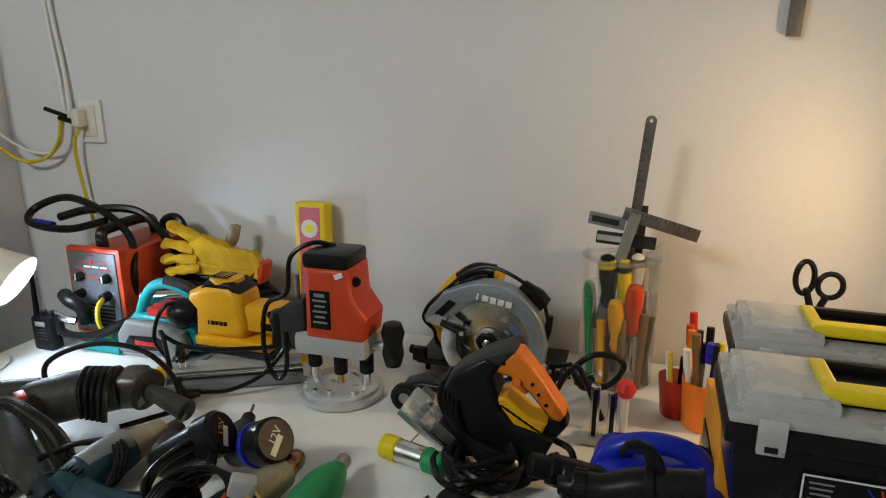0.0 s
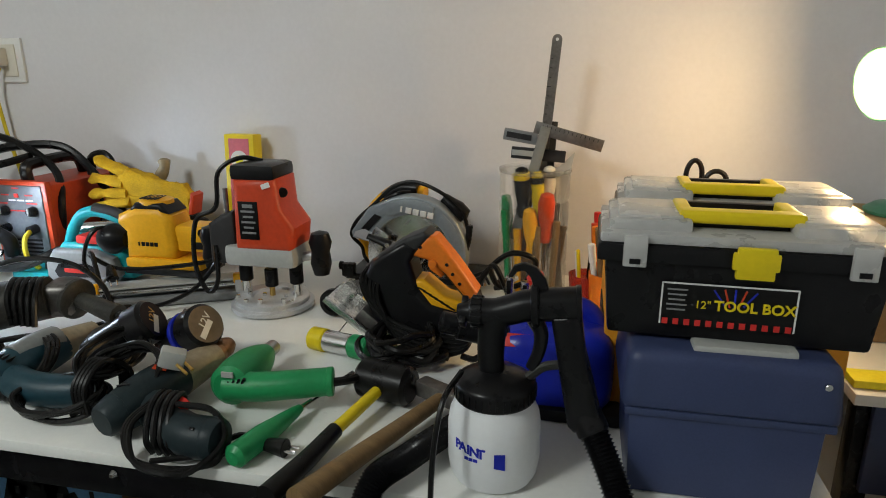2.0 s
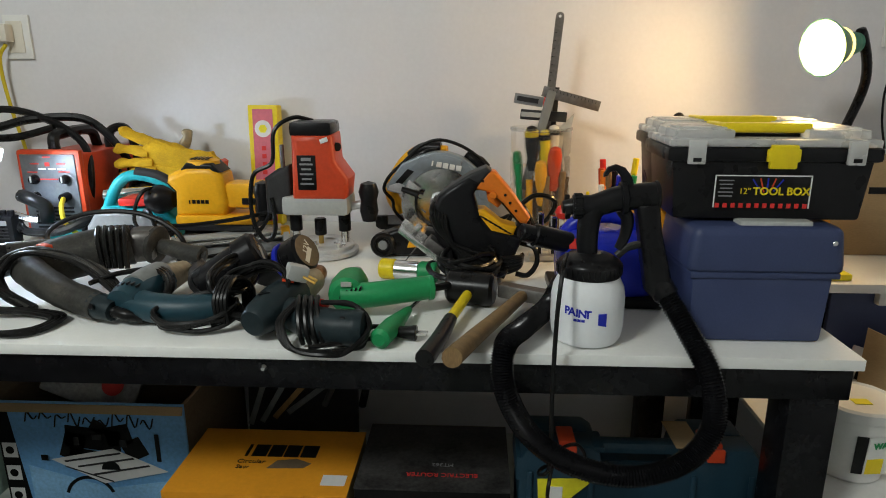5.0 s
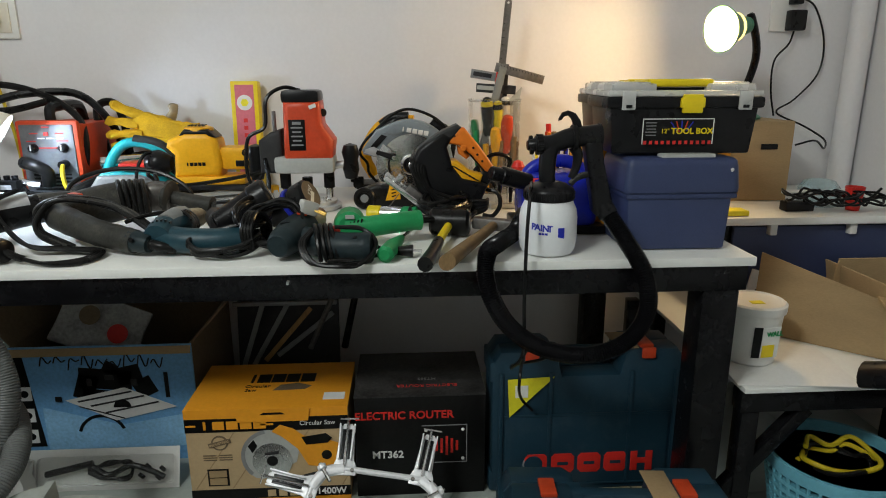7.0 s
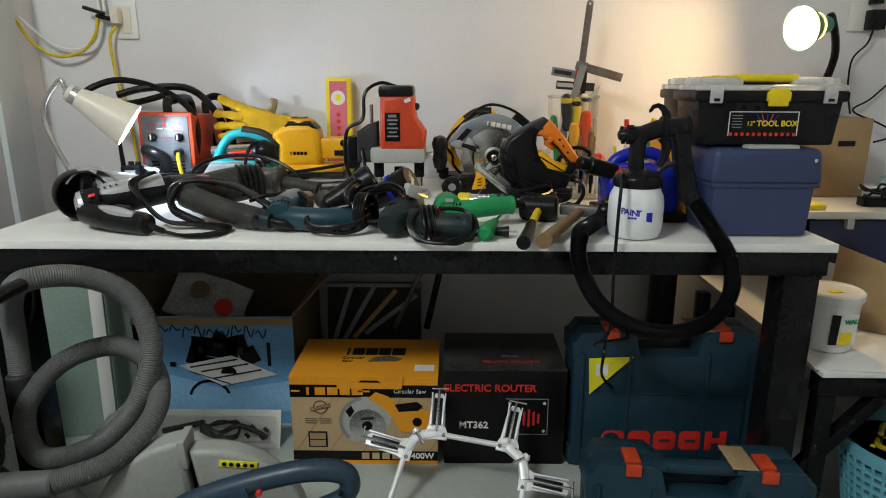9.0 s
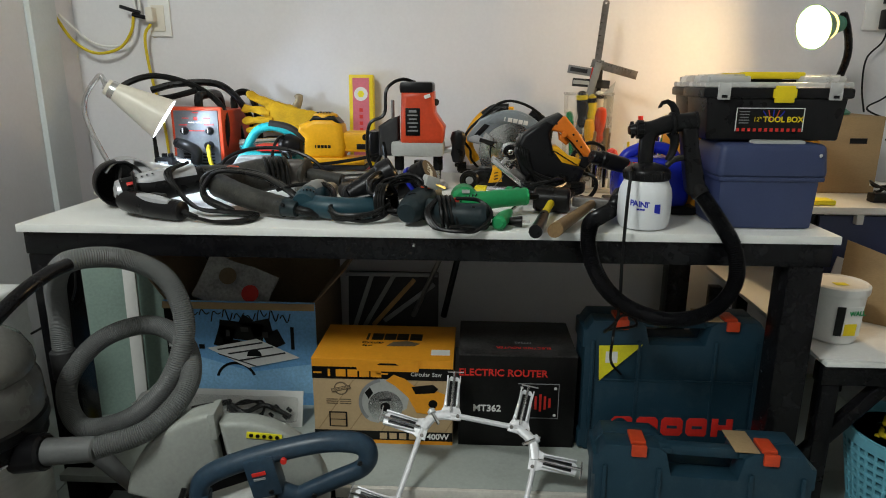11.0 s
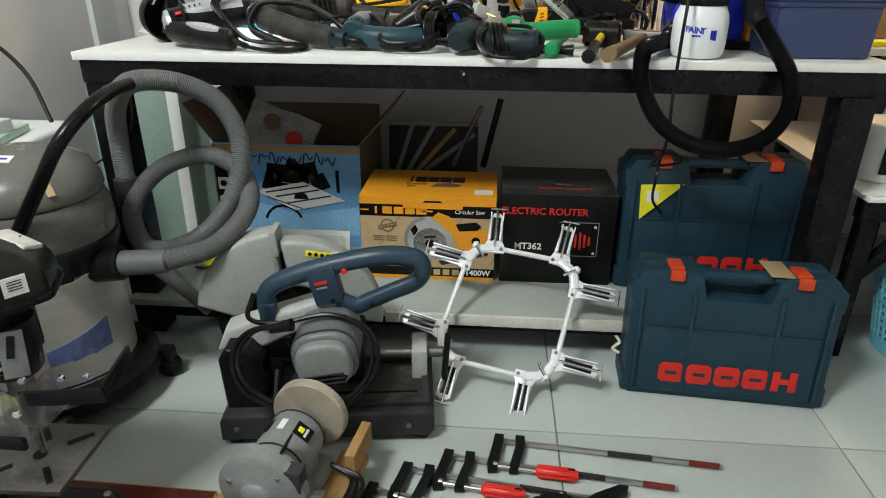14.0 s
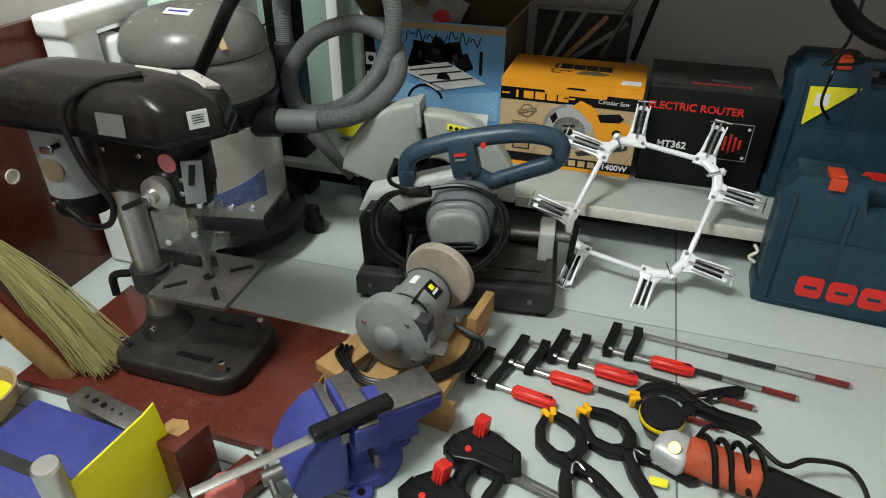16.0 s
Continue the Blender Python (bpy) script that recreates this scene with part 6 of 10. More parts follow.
wpart("trigger_guard", tube([(1.452, py, T + 0.138), (1.468, py, T + 0.152), (1.490, py + 0.002, T + 0.156), (1.500, py + 0.004, T + 0.15)], 0.0055, 10, flat=1.8), M_WORN, ps, "dusty trigger guard")
hs = thing("spray_hose", "black ribbed air hose looping over the bench edge", "hose", pose(1.42, 0.03, T))
hp_ = smooth_path([(1.522, py + 0.004, T + 0.092), (1.556, 0.026, T + 0.035), (1.582, -0.026, T - 0.025), (1.586, -0.040, T - 0.095), (1.547, -0.042, T - 0.155), (1.468, -0.042, T - 0.180), (1.380, -0.042, T - 0.160), (1.315, -0.042, T - 0.110), (1.277, -0.040, T - 0.035), (1.278, -0.020, T + 0.022), (1.310, 0.035, T + 0.030), (1.355, 0.130, T + 0.028), (1.385, 0.190, T + 0.050)],34)
wpart("hose_wall", tube(hp_, 0.0150, 16, rib=0.0030, raw=True), M_HOSE, hs)
wpart("end_collar", rod((1.518, py + 0.004, T + 0.098), (1.533, py - 0.008, T + 0.074), 0.0200), M_BLACK, hs)
wpart("end_collar", rod((1.374, 0.165, T + 0.040), (1.388, 0.195, T + 0.053), 0.0200), M_BLACK, hs)
bm_ = thing("paint_sprayer_motor", "cobalt blue sprayer motor unit with a black hose outlet", "sprayer", pose(1.47, 0.28, T))
wpart("housing", box(0.175, 0.16, 0.130, 0.045, (1.475, 0.285, T + 0.069), 4), M_BLUE, bm_)
wpart("base", box(0.20, 0.17, 0.02, 0.006, (1.475, 0.285, T + 0.011)), M_BLACK, bm_)
wpart("carry_handle", tube([(1.395, 0.28, T + 0.09), (1.415, 0.28, T + 0.138), (1.47, 0.28, T + 0.158), (1.525, 0.28, T + 0.144), (1.548, 0.28, T + 0.09)], 0.015, 12), M_BLUE, bm_, "blue carrying handle")
wpart("badge", box(0.05, 0.003, 0.02, 0.001, (1.425, 0.216, T + 0.118), rot=(-35, 0, 0)), M_RED, bm_, "red rating label")
wpart("outlet", rod((1.405, 0.235, T + 0.115), (1.335, 0.215, T + 0.135), 0.019, 0.021), M_BLACK, bm_, "black outlet collar")
wpart("outlet_ring", rod((1.340, 0.2165, T + 0.1335), (1.312, 0.208, T + 0.141), 0.0165), M_BLACK, bm_)
cord("sprayer_cord", [(1.372, 0.05, T + 0.145), (1.36, 0.0, T + 0.13), (1.352, -0.022, T + 0.06), (1.350, -0.026, T - 0.06), (1.352, -0.02, T - 0.18), (1.345, 0.06, T - 0.25), (1.36, 0.10, T - 0.262), (1.43, 0.12, T - 0.258), (1.42, 0.14, T - 0.24), (1.38, 0.10, T - 0.235), (1.36, 0.05, T - 0.28), (1.38, 0.13, T - 0.36), (1.41, 0.145, T - 0.40)], 0.0035, M_RUBBER, None, "thin black mains lead hanging down")

# ---- hand tools at the front ----
ml = thing("rubber_mallet", "black rubber mallet with a yellow and black handle", "mallet", pose(1.22, 0.2, T))
wpart("head", rod((1.182, 0.225, T + 0.033), (1.268, 0.205, T + 0.033), 0.031, seg=24, round_end=0.006), M_RUBBER, ml)
wpart("handle", rod((1.222, 0.20, T + 0.030), (1.190, 0.075, T + 0.022), 0.009), M_LEMON, ml, "yellow fibreglass handle")
wpart("grip", tube([(1.192, 0.085, T + 0.022), (1.178, 0.02, T + 0.016), (1.160, -0.055, T + 0.014)], 0.0135, 10, taper=lambda t: 0.85 + 0.25 * t), M_RUBBER, ml, "dark rubber grip")
hm = thing("hammer", "old hammer with a worn wooden handle", "hammer", pose(1.26, 0.1, T))
wpart("handle", tube([(1.318, 0.19, T + 0.028), (1.275, 0.10, T + 0.024), (1.235, 0.02, T + 0.020), (1.200, -0.060, T + 0.019)], 0.0165, 12, flat=0.85, taper=lambda t: 0.75 + 0.35 * t), M_DARKWOOD, hm, "dark worn wooden handle")
wpart("head", box(0.10, 0.026, 0.026, 0.005, (1.322, 0.195, T + 0.030), rot=(0, 0, -28)), M_IRON, hm)
gs = thing("green_screwdriver", "screwdriver with a long green grip", "screwdriver", pose(1.1, 0.08, T))
wpart("grip", moved(turn([(0.010, 0), (0.0165, 0.006), (0.0165, 0.06), (0.013, 0.09), (0.009, 0.125), (0.006, 0.14)], 16), Matrix.Translation((1.085, 0.0, T + 0.018)) @ Vector((0.24, 1, 0.0)).to_track_quat("Z", "Y").to_matrix().to_4x4()), M_GREEN, gs)
wpart("blade", rod((1.117, 0.135, T + 0.018), (1.15, 0.27, T + 0.012), 0.004, seg=8), M_CHROME, gs)
p3 = thing("mains_plug", "black two-pin mains plug lying on its side", "plug", pose(1.11, 0.06, T))
plug((1.105, 0.045, T + 0.014), (1, -0.1, 0), p3)
wpart("lead", tube([(1.105, 0.045, T + 0.014), (1.07, 0.05, T + 0.02), (1.04, 0.03, T + 0.012), (1.015, 0.045, T + 0.03)], 0.004, 7), M_RUBBER, p3)

# green heat gun
gg = thing("heat_gun", "bright green heat gun with a steel nozzle", "heat gun", pose(1.02, 0.33, T))
gdir = Vector((-0.06, 1, -0.06)).to_track_quat("Z", "Y").to_matrix().to_4x4()
wpart("body", moved(turn([(0, 0), (0.022, 0), (0.031, 0.008), (0.034, 0.035), (0.032, 0.08), (0.024, 0.115), (0.017, 0.135), (0.013, 0.137)], 20), Matrix.Translation((1.010, 0.125, T + 0.045)) @ gdir), M_GREEN, gg)
wpart("nozzle", rod((1.002, 0.258, T + 0.037), (1.000, 0.292, T + 0.035), 0.013), M_COLUMN, gg, "steel nozzle")
wpart("handle", tube([(1.002, 0.140, T + 0.040), (1.05, 0.142, T + 0.042), (1.10, 0.152, T + 0.046), (1.150, 0.168, T + 0.048)], 0.0215, 14, taper=lambda t: 1.06 - 0.08 * t), M_GREEN, gg)
wpart("tail_cap", rod((1.148, 0.167, T + 0.048), (1.158, 0.170, T + 0.048), 0.022), M_GREEN, gg)
for k in range(5):
    wpart("vent_slot", box(0.003, 0.006, 0.014, 0, (1.003 + k * 0.008, 0.126, T + 0.047 + k * 0.002), rot=(0, 20, 0)), M_BLACK, gg)
wpart("white_sticker", box(0.018, 0.003, 0.008, 0, (1.012, 0.1245, T + 0.066)), M_LGREY, gg)
wpart("cord", tube([(1.155, 0.17, T + 0.046), (1.18, 0.19, T + 0.044), (1.20, 0.24, T + 0.035), (1.215, 0.29, T + 0.03)], 0.007, 8), M_RUBBER, gg)
vt = thing("bit_tube", "clear tube with a yellow cap and green base", "tube", pose(1.09, 0.36, T))
wpart("tube", rod((1.065, 0.365, T + 0.021), (1.12, 0.352, T + 0.021), 0.0195), M_CHROME, vt)
wpart("cap", rod((1.035, 0.372, T + 0.021), (1.068, 0.364, T + 0.021), 0.0212), M_LEMON, vt, "yellow cap")
wpart("base", rod((1.118, 0.353, T + 0.021), (1.155, 0.344, T + 0.021), 0.0212), M_GREEN, vt, "green base")
cl_ = thing("cable_coil", "coil of thick black cable", "cable", pose(1.21, 0.33, T))
for s in range(3):
    wpart("loop", tube(coil(1.215, 0.335, T + 0.020 + 0.014 * s, 0.058 - 0.006 * s, 0.045, 2.3, s + 40, 0.016, tilt=0.01), 0.0058, 7), M_RUBBER, cl_)

# petrol-grey drill in front
hg = thing("corded_drill", "dusty petrol grey corded drill with an oily brown chuck", "drill", pose(0.97, 0.12, T))
wpart("motor_body", tube([(0.890, 0.040, T + 0.036), (0.900, 0.075, T + 0.040), (0.910, 0.115, T + 0.043), (0.918, 0.150, T + 0.043)], 0.034, 16, taper=lambda t: 0.86 + 0.18 * math.sin(3 * t)), M_BGREEN, hg)
wpart("end_bell", rod((0.883, 0.018, T + 0.034), (0.891, 0.046, T + 0.037), 0.024, 0.030, 20), M_BGREEN, hg, "rounded end bell")
wpart("gear_case", tube([(0.916, 0.142, T + 0.043), (0.923, 0.180, T + 0.043), (0.929, 0.222, T + 0.042)], 0.031, 16, taper=lambda t: 1.02 - 0.25 * t), M_TANALU, hg, "dusty tan gear case")
wpart("chuck", moved(turn([(0.014, 0), (0.0175, 0.004), (0.0175, 0.016), (0.0150, 0.018), (0.0165, 0.021), (0.0165, 0.036), (0.012, 0.046), (0.006, 0.047)], 20), Matrix.Translation((0.929, 0.220, T + 0.042)) @ Vector((0.10, 1, 0.10)).to_track_quat("Z", "Y").to_matrix().to_4x4()), M_COPPER, hg, "oily brown chuck")
wpart("handle", tube([(0.915, 0.082, T + 0.034), (0.955, 0.050, T + 0.032), (1.005, 0.024, T + 0.030), (1.046, 0.020, T + 0.029)], 0.026, 14, taper=lambda t: 1.0 + 0.12 * t), M_BGREEN, hg)
wpart("handle_cap", moved(turn([(0.029, 0), (0.030, 0.006), (0.026, 0.016), (0.012, 0.020)], 18), Matrix.Translation((1.044, 0.020, T + 0.030)) @ Vector((1, -0.08, 0)).to_track_quat("Z", "Y").to_matrix().to_4x4()), M_BGREEN, hg)
wpart("cap_hole", box(0.008, 0.004, 0.004, 0.001, (1.030, 0.004, T + 0.052), rot=(40, 0, -8)), M_BLACK, hg)
wpart("red_switch", box(0.026, 0.016, 0.012, 0.004, (0.985, 0.052, T + 0.056), rot=(20, 0, -30)), M_RED, hg, "red switch")
wpart("red_badge", box(0.020, 0.012, 0.002, 0.0005, (0.918, 0.105, T + 0.0775), rot=(0, 12, 14)), M_REDOR, hg, "red sticker")
wpart("print_panel", box(0.026, 0.040, 0.002, 0.0005, (0.912, 0.135, T + 0.0775), rot=(0, 10, 12)), M_WORN, hg)
for k in range(4):
    wpart("vent_slot", box(0.018, 0.003, 0.003, 0, (0.892 + k * 0.002, 0.058 + k * 0.009, T + 0.0705), rot=(0, -6, 14)), M_BLACK, hg)
for s_ in range(4):
    wpart("wound_cord", tube([(0.943 + s_ * 0.010, 0.084 - s_ * 0.003, T + 0.025), (0.947 + s_ * 0.010, 0.068, T + 0.062), (0.955 + s_ * 0.010, 0.028, T + 0.062), (0.962 + s_ * 0.011, 0.002, T + 0.030), (0.965 + s_ * 0.011, 0.008, T + 0.006)], 0.0042, 7), M_RUBBER, hg)
for s_ in range(3):
    wpart("cord", tube([(0.945 + 0.004 * s_, 0.050, T + 0.06), (0.926 + 0.004 * s_, 0.012, T + 0.04), (0.945 + 0.006 * s_, -0.012 - 0.004 * s_, T + 0.010), (0.995 + 0.006 * s_, -0.020 - 0.006 * s_, T + 0.006), (1.040, -0.012 - 0.004 * s_, T + 0.007), (1.062 + 0.004 * s_, 0.010, T + 0.012 + 0.012 * s_), (1.045, 0.035, T + 0.060), (0.99, 0.035, T + 0.066)], 0.0040, 7), M_RUBBER, hg, "looped black lead")
wpart("cord", tube([(0.98, -0.018, T + 0.012), (1.03, 0.002, T + 0.012), (1.07, 0.018, T + 0.013), (1.10, 0.030, T + 0.014)], 0.0040, 7), M_RUBBER, hg)


def cordless(label, a, b, ring):
    """A cordless driver lying with its battery end towards the room."""
    a, b = Vector(a), Vector(b)
    d = (b - a).normalized()
    ob = thing("cordless_driver", label, "driver", Matrix.Translation((a.x, a.y, T)), "cordless drivers")
    wpart("grip", rod(a, b, 0.026, 0.033, 20), M_BLACK, ob)
    wpart("battery", rod(b - d * 0.03, b + d * 0.012, 0.036, seg=24), M_BLACK, ob)
    wpart("end_label", rod(b + d * 0.012, b + d * 0.0135, 0.031, seg=24), M_BLACKP if ring is None else M_CARD_DARK, ob, "round end label")
    q = d.to_track_quat("Z", "Y").to_matrix().to_4x4()
    wtext("writing", "12V", 0.013, M_BRASS if ring is None else M_CREAM, ob, Matrix.Translation(b + d * 0.0138) @ q @ pose(0, 0.006, 0, 0, 0, 40), depth=0.0004)
    wpart("print_bar", moved(box(0.034, 0.010, 0.001, 0), Matrix.Translation(b + d * 0.0138) @ q @ pose(-0.004, -0.008, 0, 0, 0, 40)), M_CREAM, ob)
    if ring:
        wpart("ring", rod(b - d * 0.045, b - d * 0.035, 0.0365, seg=24), ring, ob, "blue ring")
    nose = Vector((-0.02, 0.055, 0.006))
    wpart("gear_head", rod(a + d * 0.01, a + nose, 0.027, 0.022), M_DGREY, ob)
    wpart("chuck", rod(a + nose, a + nose * 1.6, 0.015, 0.012), M_BLACK, ob)
    wpart("bit", rod(a + nose * 1.6, a + nose * 2.2, 0.003, seg=8), M_IRON, ob)
    return ob


cordless("black cordless driver with a gold 12 volt end label", (0.725, 0.190, T + 0.040), (0.824, 0.210, T + 0.098), None)
cordless("black cordless driver with a blue ring", (0.822, 0.255, T + 0.040), (0.911, 0.226, T + 0.092), M_BLUE)
cc = thing("cable_tangle", "two bundles of looped black tool cable", "cable", pose(0.80, 0.10, T))
rngt = random.Random(14)


def bundle(centre, u, v, ru, rv, n, r, jitter, parent):
    """Loops of lead, nearly alike, that lie across one another."""
    c, u, v = Vector(centre), Vector(u).normalized(), Vector(v).normalized()
    w = u.cross(v)
    for k in range(n):
        j = lambda: rngt.uniform(-jitter, jitter)
        a0, su, sv, off = rngt.uniform(0, 6.28), ru * (1 + 6 * j()), rv * (1 + 6 * j()), Vector((j(), j(), 0))
        pts = [c + off + u * (su * math.cos(a0 + a)) + v * (sv * math.sin(a0 + a)) + w * (j() + 0.0045 * (k - n / 2)) for a in [6.4 * q / 11 for q in range(12)]]
        wpart("loop", tube([(q.x, q.y, max(q.z, T + r)) for q in pts], r, 8, 5), M_RUBBER, parent)


bundle((0.770, 0.075, T + 0.034), (1, 0.16, 0.10), (-0.25, 1, 0.35), 0.068, 0.036, 5, 0.0042, 0.005, cc)
bundle((0.868, 0.095, T + 0.062), (1, 0.10, 0.06), (0.0, 0.75, 0.8), 0.056, 0.048, 5, 0.0042, 0.006, cc)
bundle((0.815, 0.135, T + 0.075), (0.2, 1, 0.2), (1, 0, -0.5), 0.055, 0.030, 3, 0.0042, 0.006, cc)
for k in range(4):
    wpart("cable_tie", tube([(0.812 + 0.006 * k, 0.055, T + 0.02), (0.808 + 0.006 * k, 0.060, T + 0.06), (0.815 + 0.006 * k, 0.095, T + 0.085), (0.830 + 0.006 * k, 0.125, T + 0.06), (0.833 + 0.006 * k, 0.12, T + 0.012)], 0.0042, 7), M_RUBBER, cc)
wpart("white_plug", box(0.036, 0.026, 0.028, 0.005, (0.930, 0.118, T + 0.088), rot=(0, 20, 30)), M_LGREY, cc, "pale grey mains plug")
for q in (-1, 1):
    wpart("pin", rod((0.944, 0.114 + q * 0.007, T + 0.084), (0.966, 0.104 + q * 0.007, T + 0.076), 0.0024, seg=8), M_BRASS, cc)

# blue-green drill lying under the cables
bd = thing("hammer_drill", "dusty blue-green corded drill half buried in cables", "drill", pose(0.66, 0.17, T))
wpart("motor_body", tube([(0.636, 0.085, T + 0.036), (0.640, 0.120, T + 0.040), (0.646, 0.165, T + 0.042), (0.650, 0.205, T + 0.042)], 0.033, 16, taper=lambda t: 0.85 + 0.2 * math.sin(3 * t)), M_DTEAL, bd)
wpart("top_panel", tube([(0.640, 0.125, T + 0.052), (0.646, 0.165, T + 0.056), (0.650, 0.200, T + 0.054)], 0.026, 12), M_MGREY, bd, "grey worn top panel")
wpart("gear_case", tube([(0.650, 0.200, T + 0.042), (0.655, 0.235, T + 0.042), (0.662, 0.272, T + 0.041)], 0.029, 14, taper=lambda t: 1.0 - 0.3 * t), M_TANALU, bd, "dusty tan gear case")
wpart("bit", rod((0.662, 0.270, T + 0.041), (0.672, 0.315, T + 0.043), 0.006), M_IRON, bd)
wpart("handle", tube([(0.640, 0.110, T + 0.033), (0.690, 0.092, T + 0.030), (0.745, 0.092, T + 0.028), (0.795, 0.105, T + 0.028)], 0.026, 14), M_DTEAL, bd)
for k in range(5):
    wpart("vent_slot", box(0.003, 0.020, 0.004, 0, (0.626 + k * 0.008, 0.106, T + 0.070 - 0.0012 * abs(k - 2) ** 2), rot=(-4, 0, 8)), M_BLACK, bd)

# big angle grinder wrapped in its own lead
ag = thing("angle_grinder", "large dust-worn angle grinder wrapped in its own lead", "grinder", pose(0.47, 0.24, T))
wpart("motor_body", tube([(0.385, 0.235, T + 0.056), (0.425, 0.262, T + 0.064), (0.475, 0.292, T + 0.073), (0.535, 0.322, T + 0.080)], 0.040, 16, taper=lambda t: 1.0 + 0.1 * math.sin(3.1 * t)), M_WORN, ag, "dust-worn motor housing")
wpart("gear_head", box(0.052, 0.070, 0.064, 0.016, (0.552, 0.334, T + 0.078), seg=3, rot=(0, 0, 20)), M_IRON, ag, "cast gear head")
wpart("guard", moved(turn([(0.0, 0), (0.034, 0), (0.039, 0.004), (0.039, 0.012), (0.034, 0.016), (0.015, 0.018)], 28), Matrix.Translation((0.570, 0.337, T + 0.076)) @ Vector((0.96, -0.15, -0.14)).to_track_quat("Z", "Y").to_matrix().to_4x4()), M_WORN, ag, "round flange")
sh_ = wpart("side_handle", tube([(0.585, 0.335, T + 0.074), (0.615, 0.330, T + 0.069), (0.650, 0.323, T + 0.062), (0.680, 0.317, T + 0.057)], 0.0185, 14, taper=lambda t: 0.82 + 0.26 * t), M_WORN, ag, "ribbed side handle")
wpart("handle_bore", moved(turn([(0.011, 0), (0.011, 0.001)], 16), Matrix.Translation((0.681, 0.3168, T + 0.0567)) @ Vector((0.96, -0.15, -0.14)).to_track_quat("Z", "Y").to_matrix().to_4x4()), M_BLACK, sh_)
wpart("rear_handle", tube([(0.392, 0.205, T + 0.060), (0.440, 0.172, T + 0.050), (0.505, 0.135, T + 0.038), (0.560, 0.110, T + 0.032), (0.590, 0.098, T + 0.028)], 0.0265, 16, taper=lambda t: 1.12 - 0.22 * t + 0.02 * math.sin(40 * t)), M_WORN, ag, "long worn rear handle")
wpart("handle_end", tube([(0.582, 0.101, T + 0.030), (0.606, 0.090, T + 0.028), (0.622, 0.084, T + 0.026)], 0.0235, 14, taper=lambda t: 1.0 - 0.25 * t), M_BGREEN, ag)
wpart("handle_screw", rod((0.592, 0.072, T + 0.038), (0.591, 0.069, T + 0.039), 0.005, seg=10), M_BLACK, ag)
wpart("cord_sleeve", tube([(0.618, 0.086, T + 0.026), (0.645, 0.078, T + 0.022), (0.672, 0.085, T + 0.016)], 0.010, 10, rib=0.0012, steps=9), M_RUBBER, ag)
wpart("switch_lock", box(0.030, 0.016, 0.010, 0.003, (0.432, 0.206, T + 0.104), rot=(0, 0, -30)), M_REDOR, ag, "faded red switch")
rngg = random.Random(23)
for k in range(6):
    d = 0.006 * k
    j = lambda: rngg.uniform(-0.006, 0.006)
    wpart("wound_cord", tube([(0.425 + d, 0.128 + j(), T + 0.014), (0.378 + j(), 0.150 + j(), T + 0.035 + d * 0.4), (0.366 + d, 0.178 + j(), T + 0.082 + d * 0.4), (0.420 + d, 0.192 - d * 0.6, T + 0.104 - d * 0.2), (0.490 + d, 0.182 - d, T + 0.094 + j()), (0.560 + j(), 0.168 - d, T + 0.074 + j()), (0.612 + j(), 0.140 - d, T + 0.044 + j() * 0.5), (0.628 + j(), 0.110, T + 0.012)], 0.0050, 8), M_RUBBER if k % 3 else M_WORN, ag, "wound dusty lead")
for k in range(5):
    d = 0.012 * k
    wpart("wound_band", tube([(0.470 + d, 0.330 + 0.004 * k, T + 0.030), (0.466 + d, 0.335 + 0.004 * k, T + 0.088), (0.480 + d, 0.302 + 0.003 * k, T + 0.118), (0.500 + d, 0.262 + 0.003 * k, T + 0.100), (0.512 + d, 0.250, T + 0.050)], 0.0050, 8), M_RUBBER, ag)
wpart("long_lead", tube([(0.38, 0.30, T + 0.05), (0.365, 0.32, T + 0.105), (0.43, 0.36, T + 0.135), (0.53, 0.38, T + 0.130), (0.61, 0.37, T + 0.09), (0.628, 0.36, T + 0.03), (0.59, 0.37, T + 0.010), (0.54, 0.30, T + 0.010)], 0.0052, 8), M_RUBBER, ag)
for k in range(3):
    wpart("loose_lead", tube([(0.660 + 0.008 * k, 0.090 + 0.008 * k, T + 0.016), (0.700, 0.115 + 0.012 * k, T + 0.050), (0.665, 0.165 + 0.008 * k, T + 0.072), (0.600, 0.160, T + 0.070), (0.570, 0.130 - 0.01 * k, T + 0.066)], 0.0045, 7), M_RUBBER, ag)

# silver and black drill
sdr = thing("impact_drill", "silver and black impact drill lying on its side", "drill", pose(0.28, 0.14, T))
wpart("motor_body", tube([(0.188, 0.128, T + 0.048), (0.225, 0.150, T + 0.056), (0.285, 0.188, T + 0.066), (0.350, 0.232, T + 0.074)], 0.037, 16, taper=lambda t: 1.05 - 0.2 * t), M_BLACK, sdr, "black motor housing")
wpart("silver_shell", tube([(0.212, 0.140, T + 0.064), (0.265, 0.172, T + 0.076), (0.330, 0.216, T + 0.086)], 0.031, 14, flat=0.95, taper=lambda t: 1.0 - 0.12 * t), M_SILVER, sdr, "silver painted shell")
wpart("back_cap", moved(turn([(0.036, 0), (0.038, 0.006), (0.034, 0.020), (0.018, 0.028), (0, 0.030)], 22), Matrix.Translation((0.196, 0.133, T + 0.050)) @ Vector((-0.84, -0.50, -0.16)).to_track_quat("Z", "Y").to_matrix().to_4x4()), M_SILVER, sdr, "grey end cap")
for k in range(4):
    wpart("vent_slot", box(0.022, 0.003, 0.003, 0, (0.224 + k * 0.010, 0.130 + k * 0.007, T + 0.0885 + k * 0.0022), rot=(0, 10, 110)), M_BLACK, sdr)
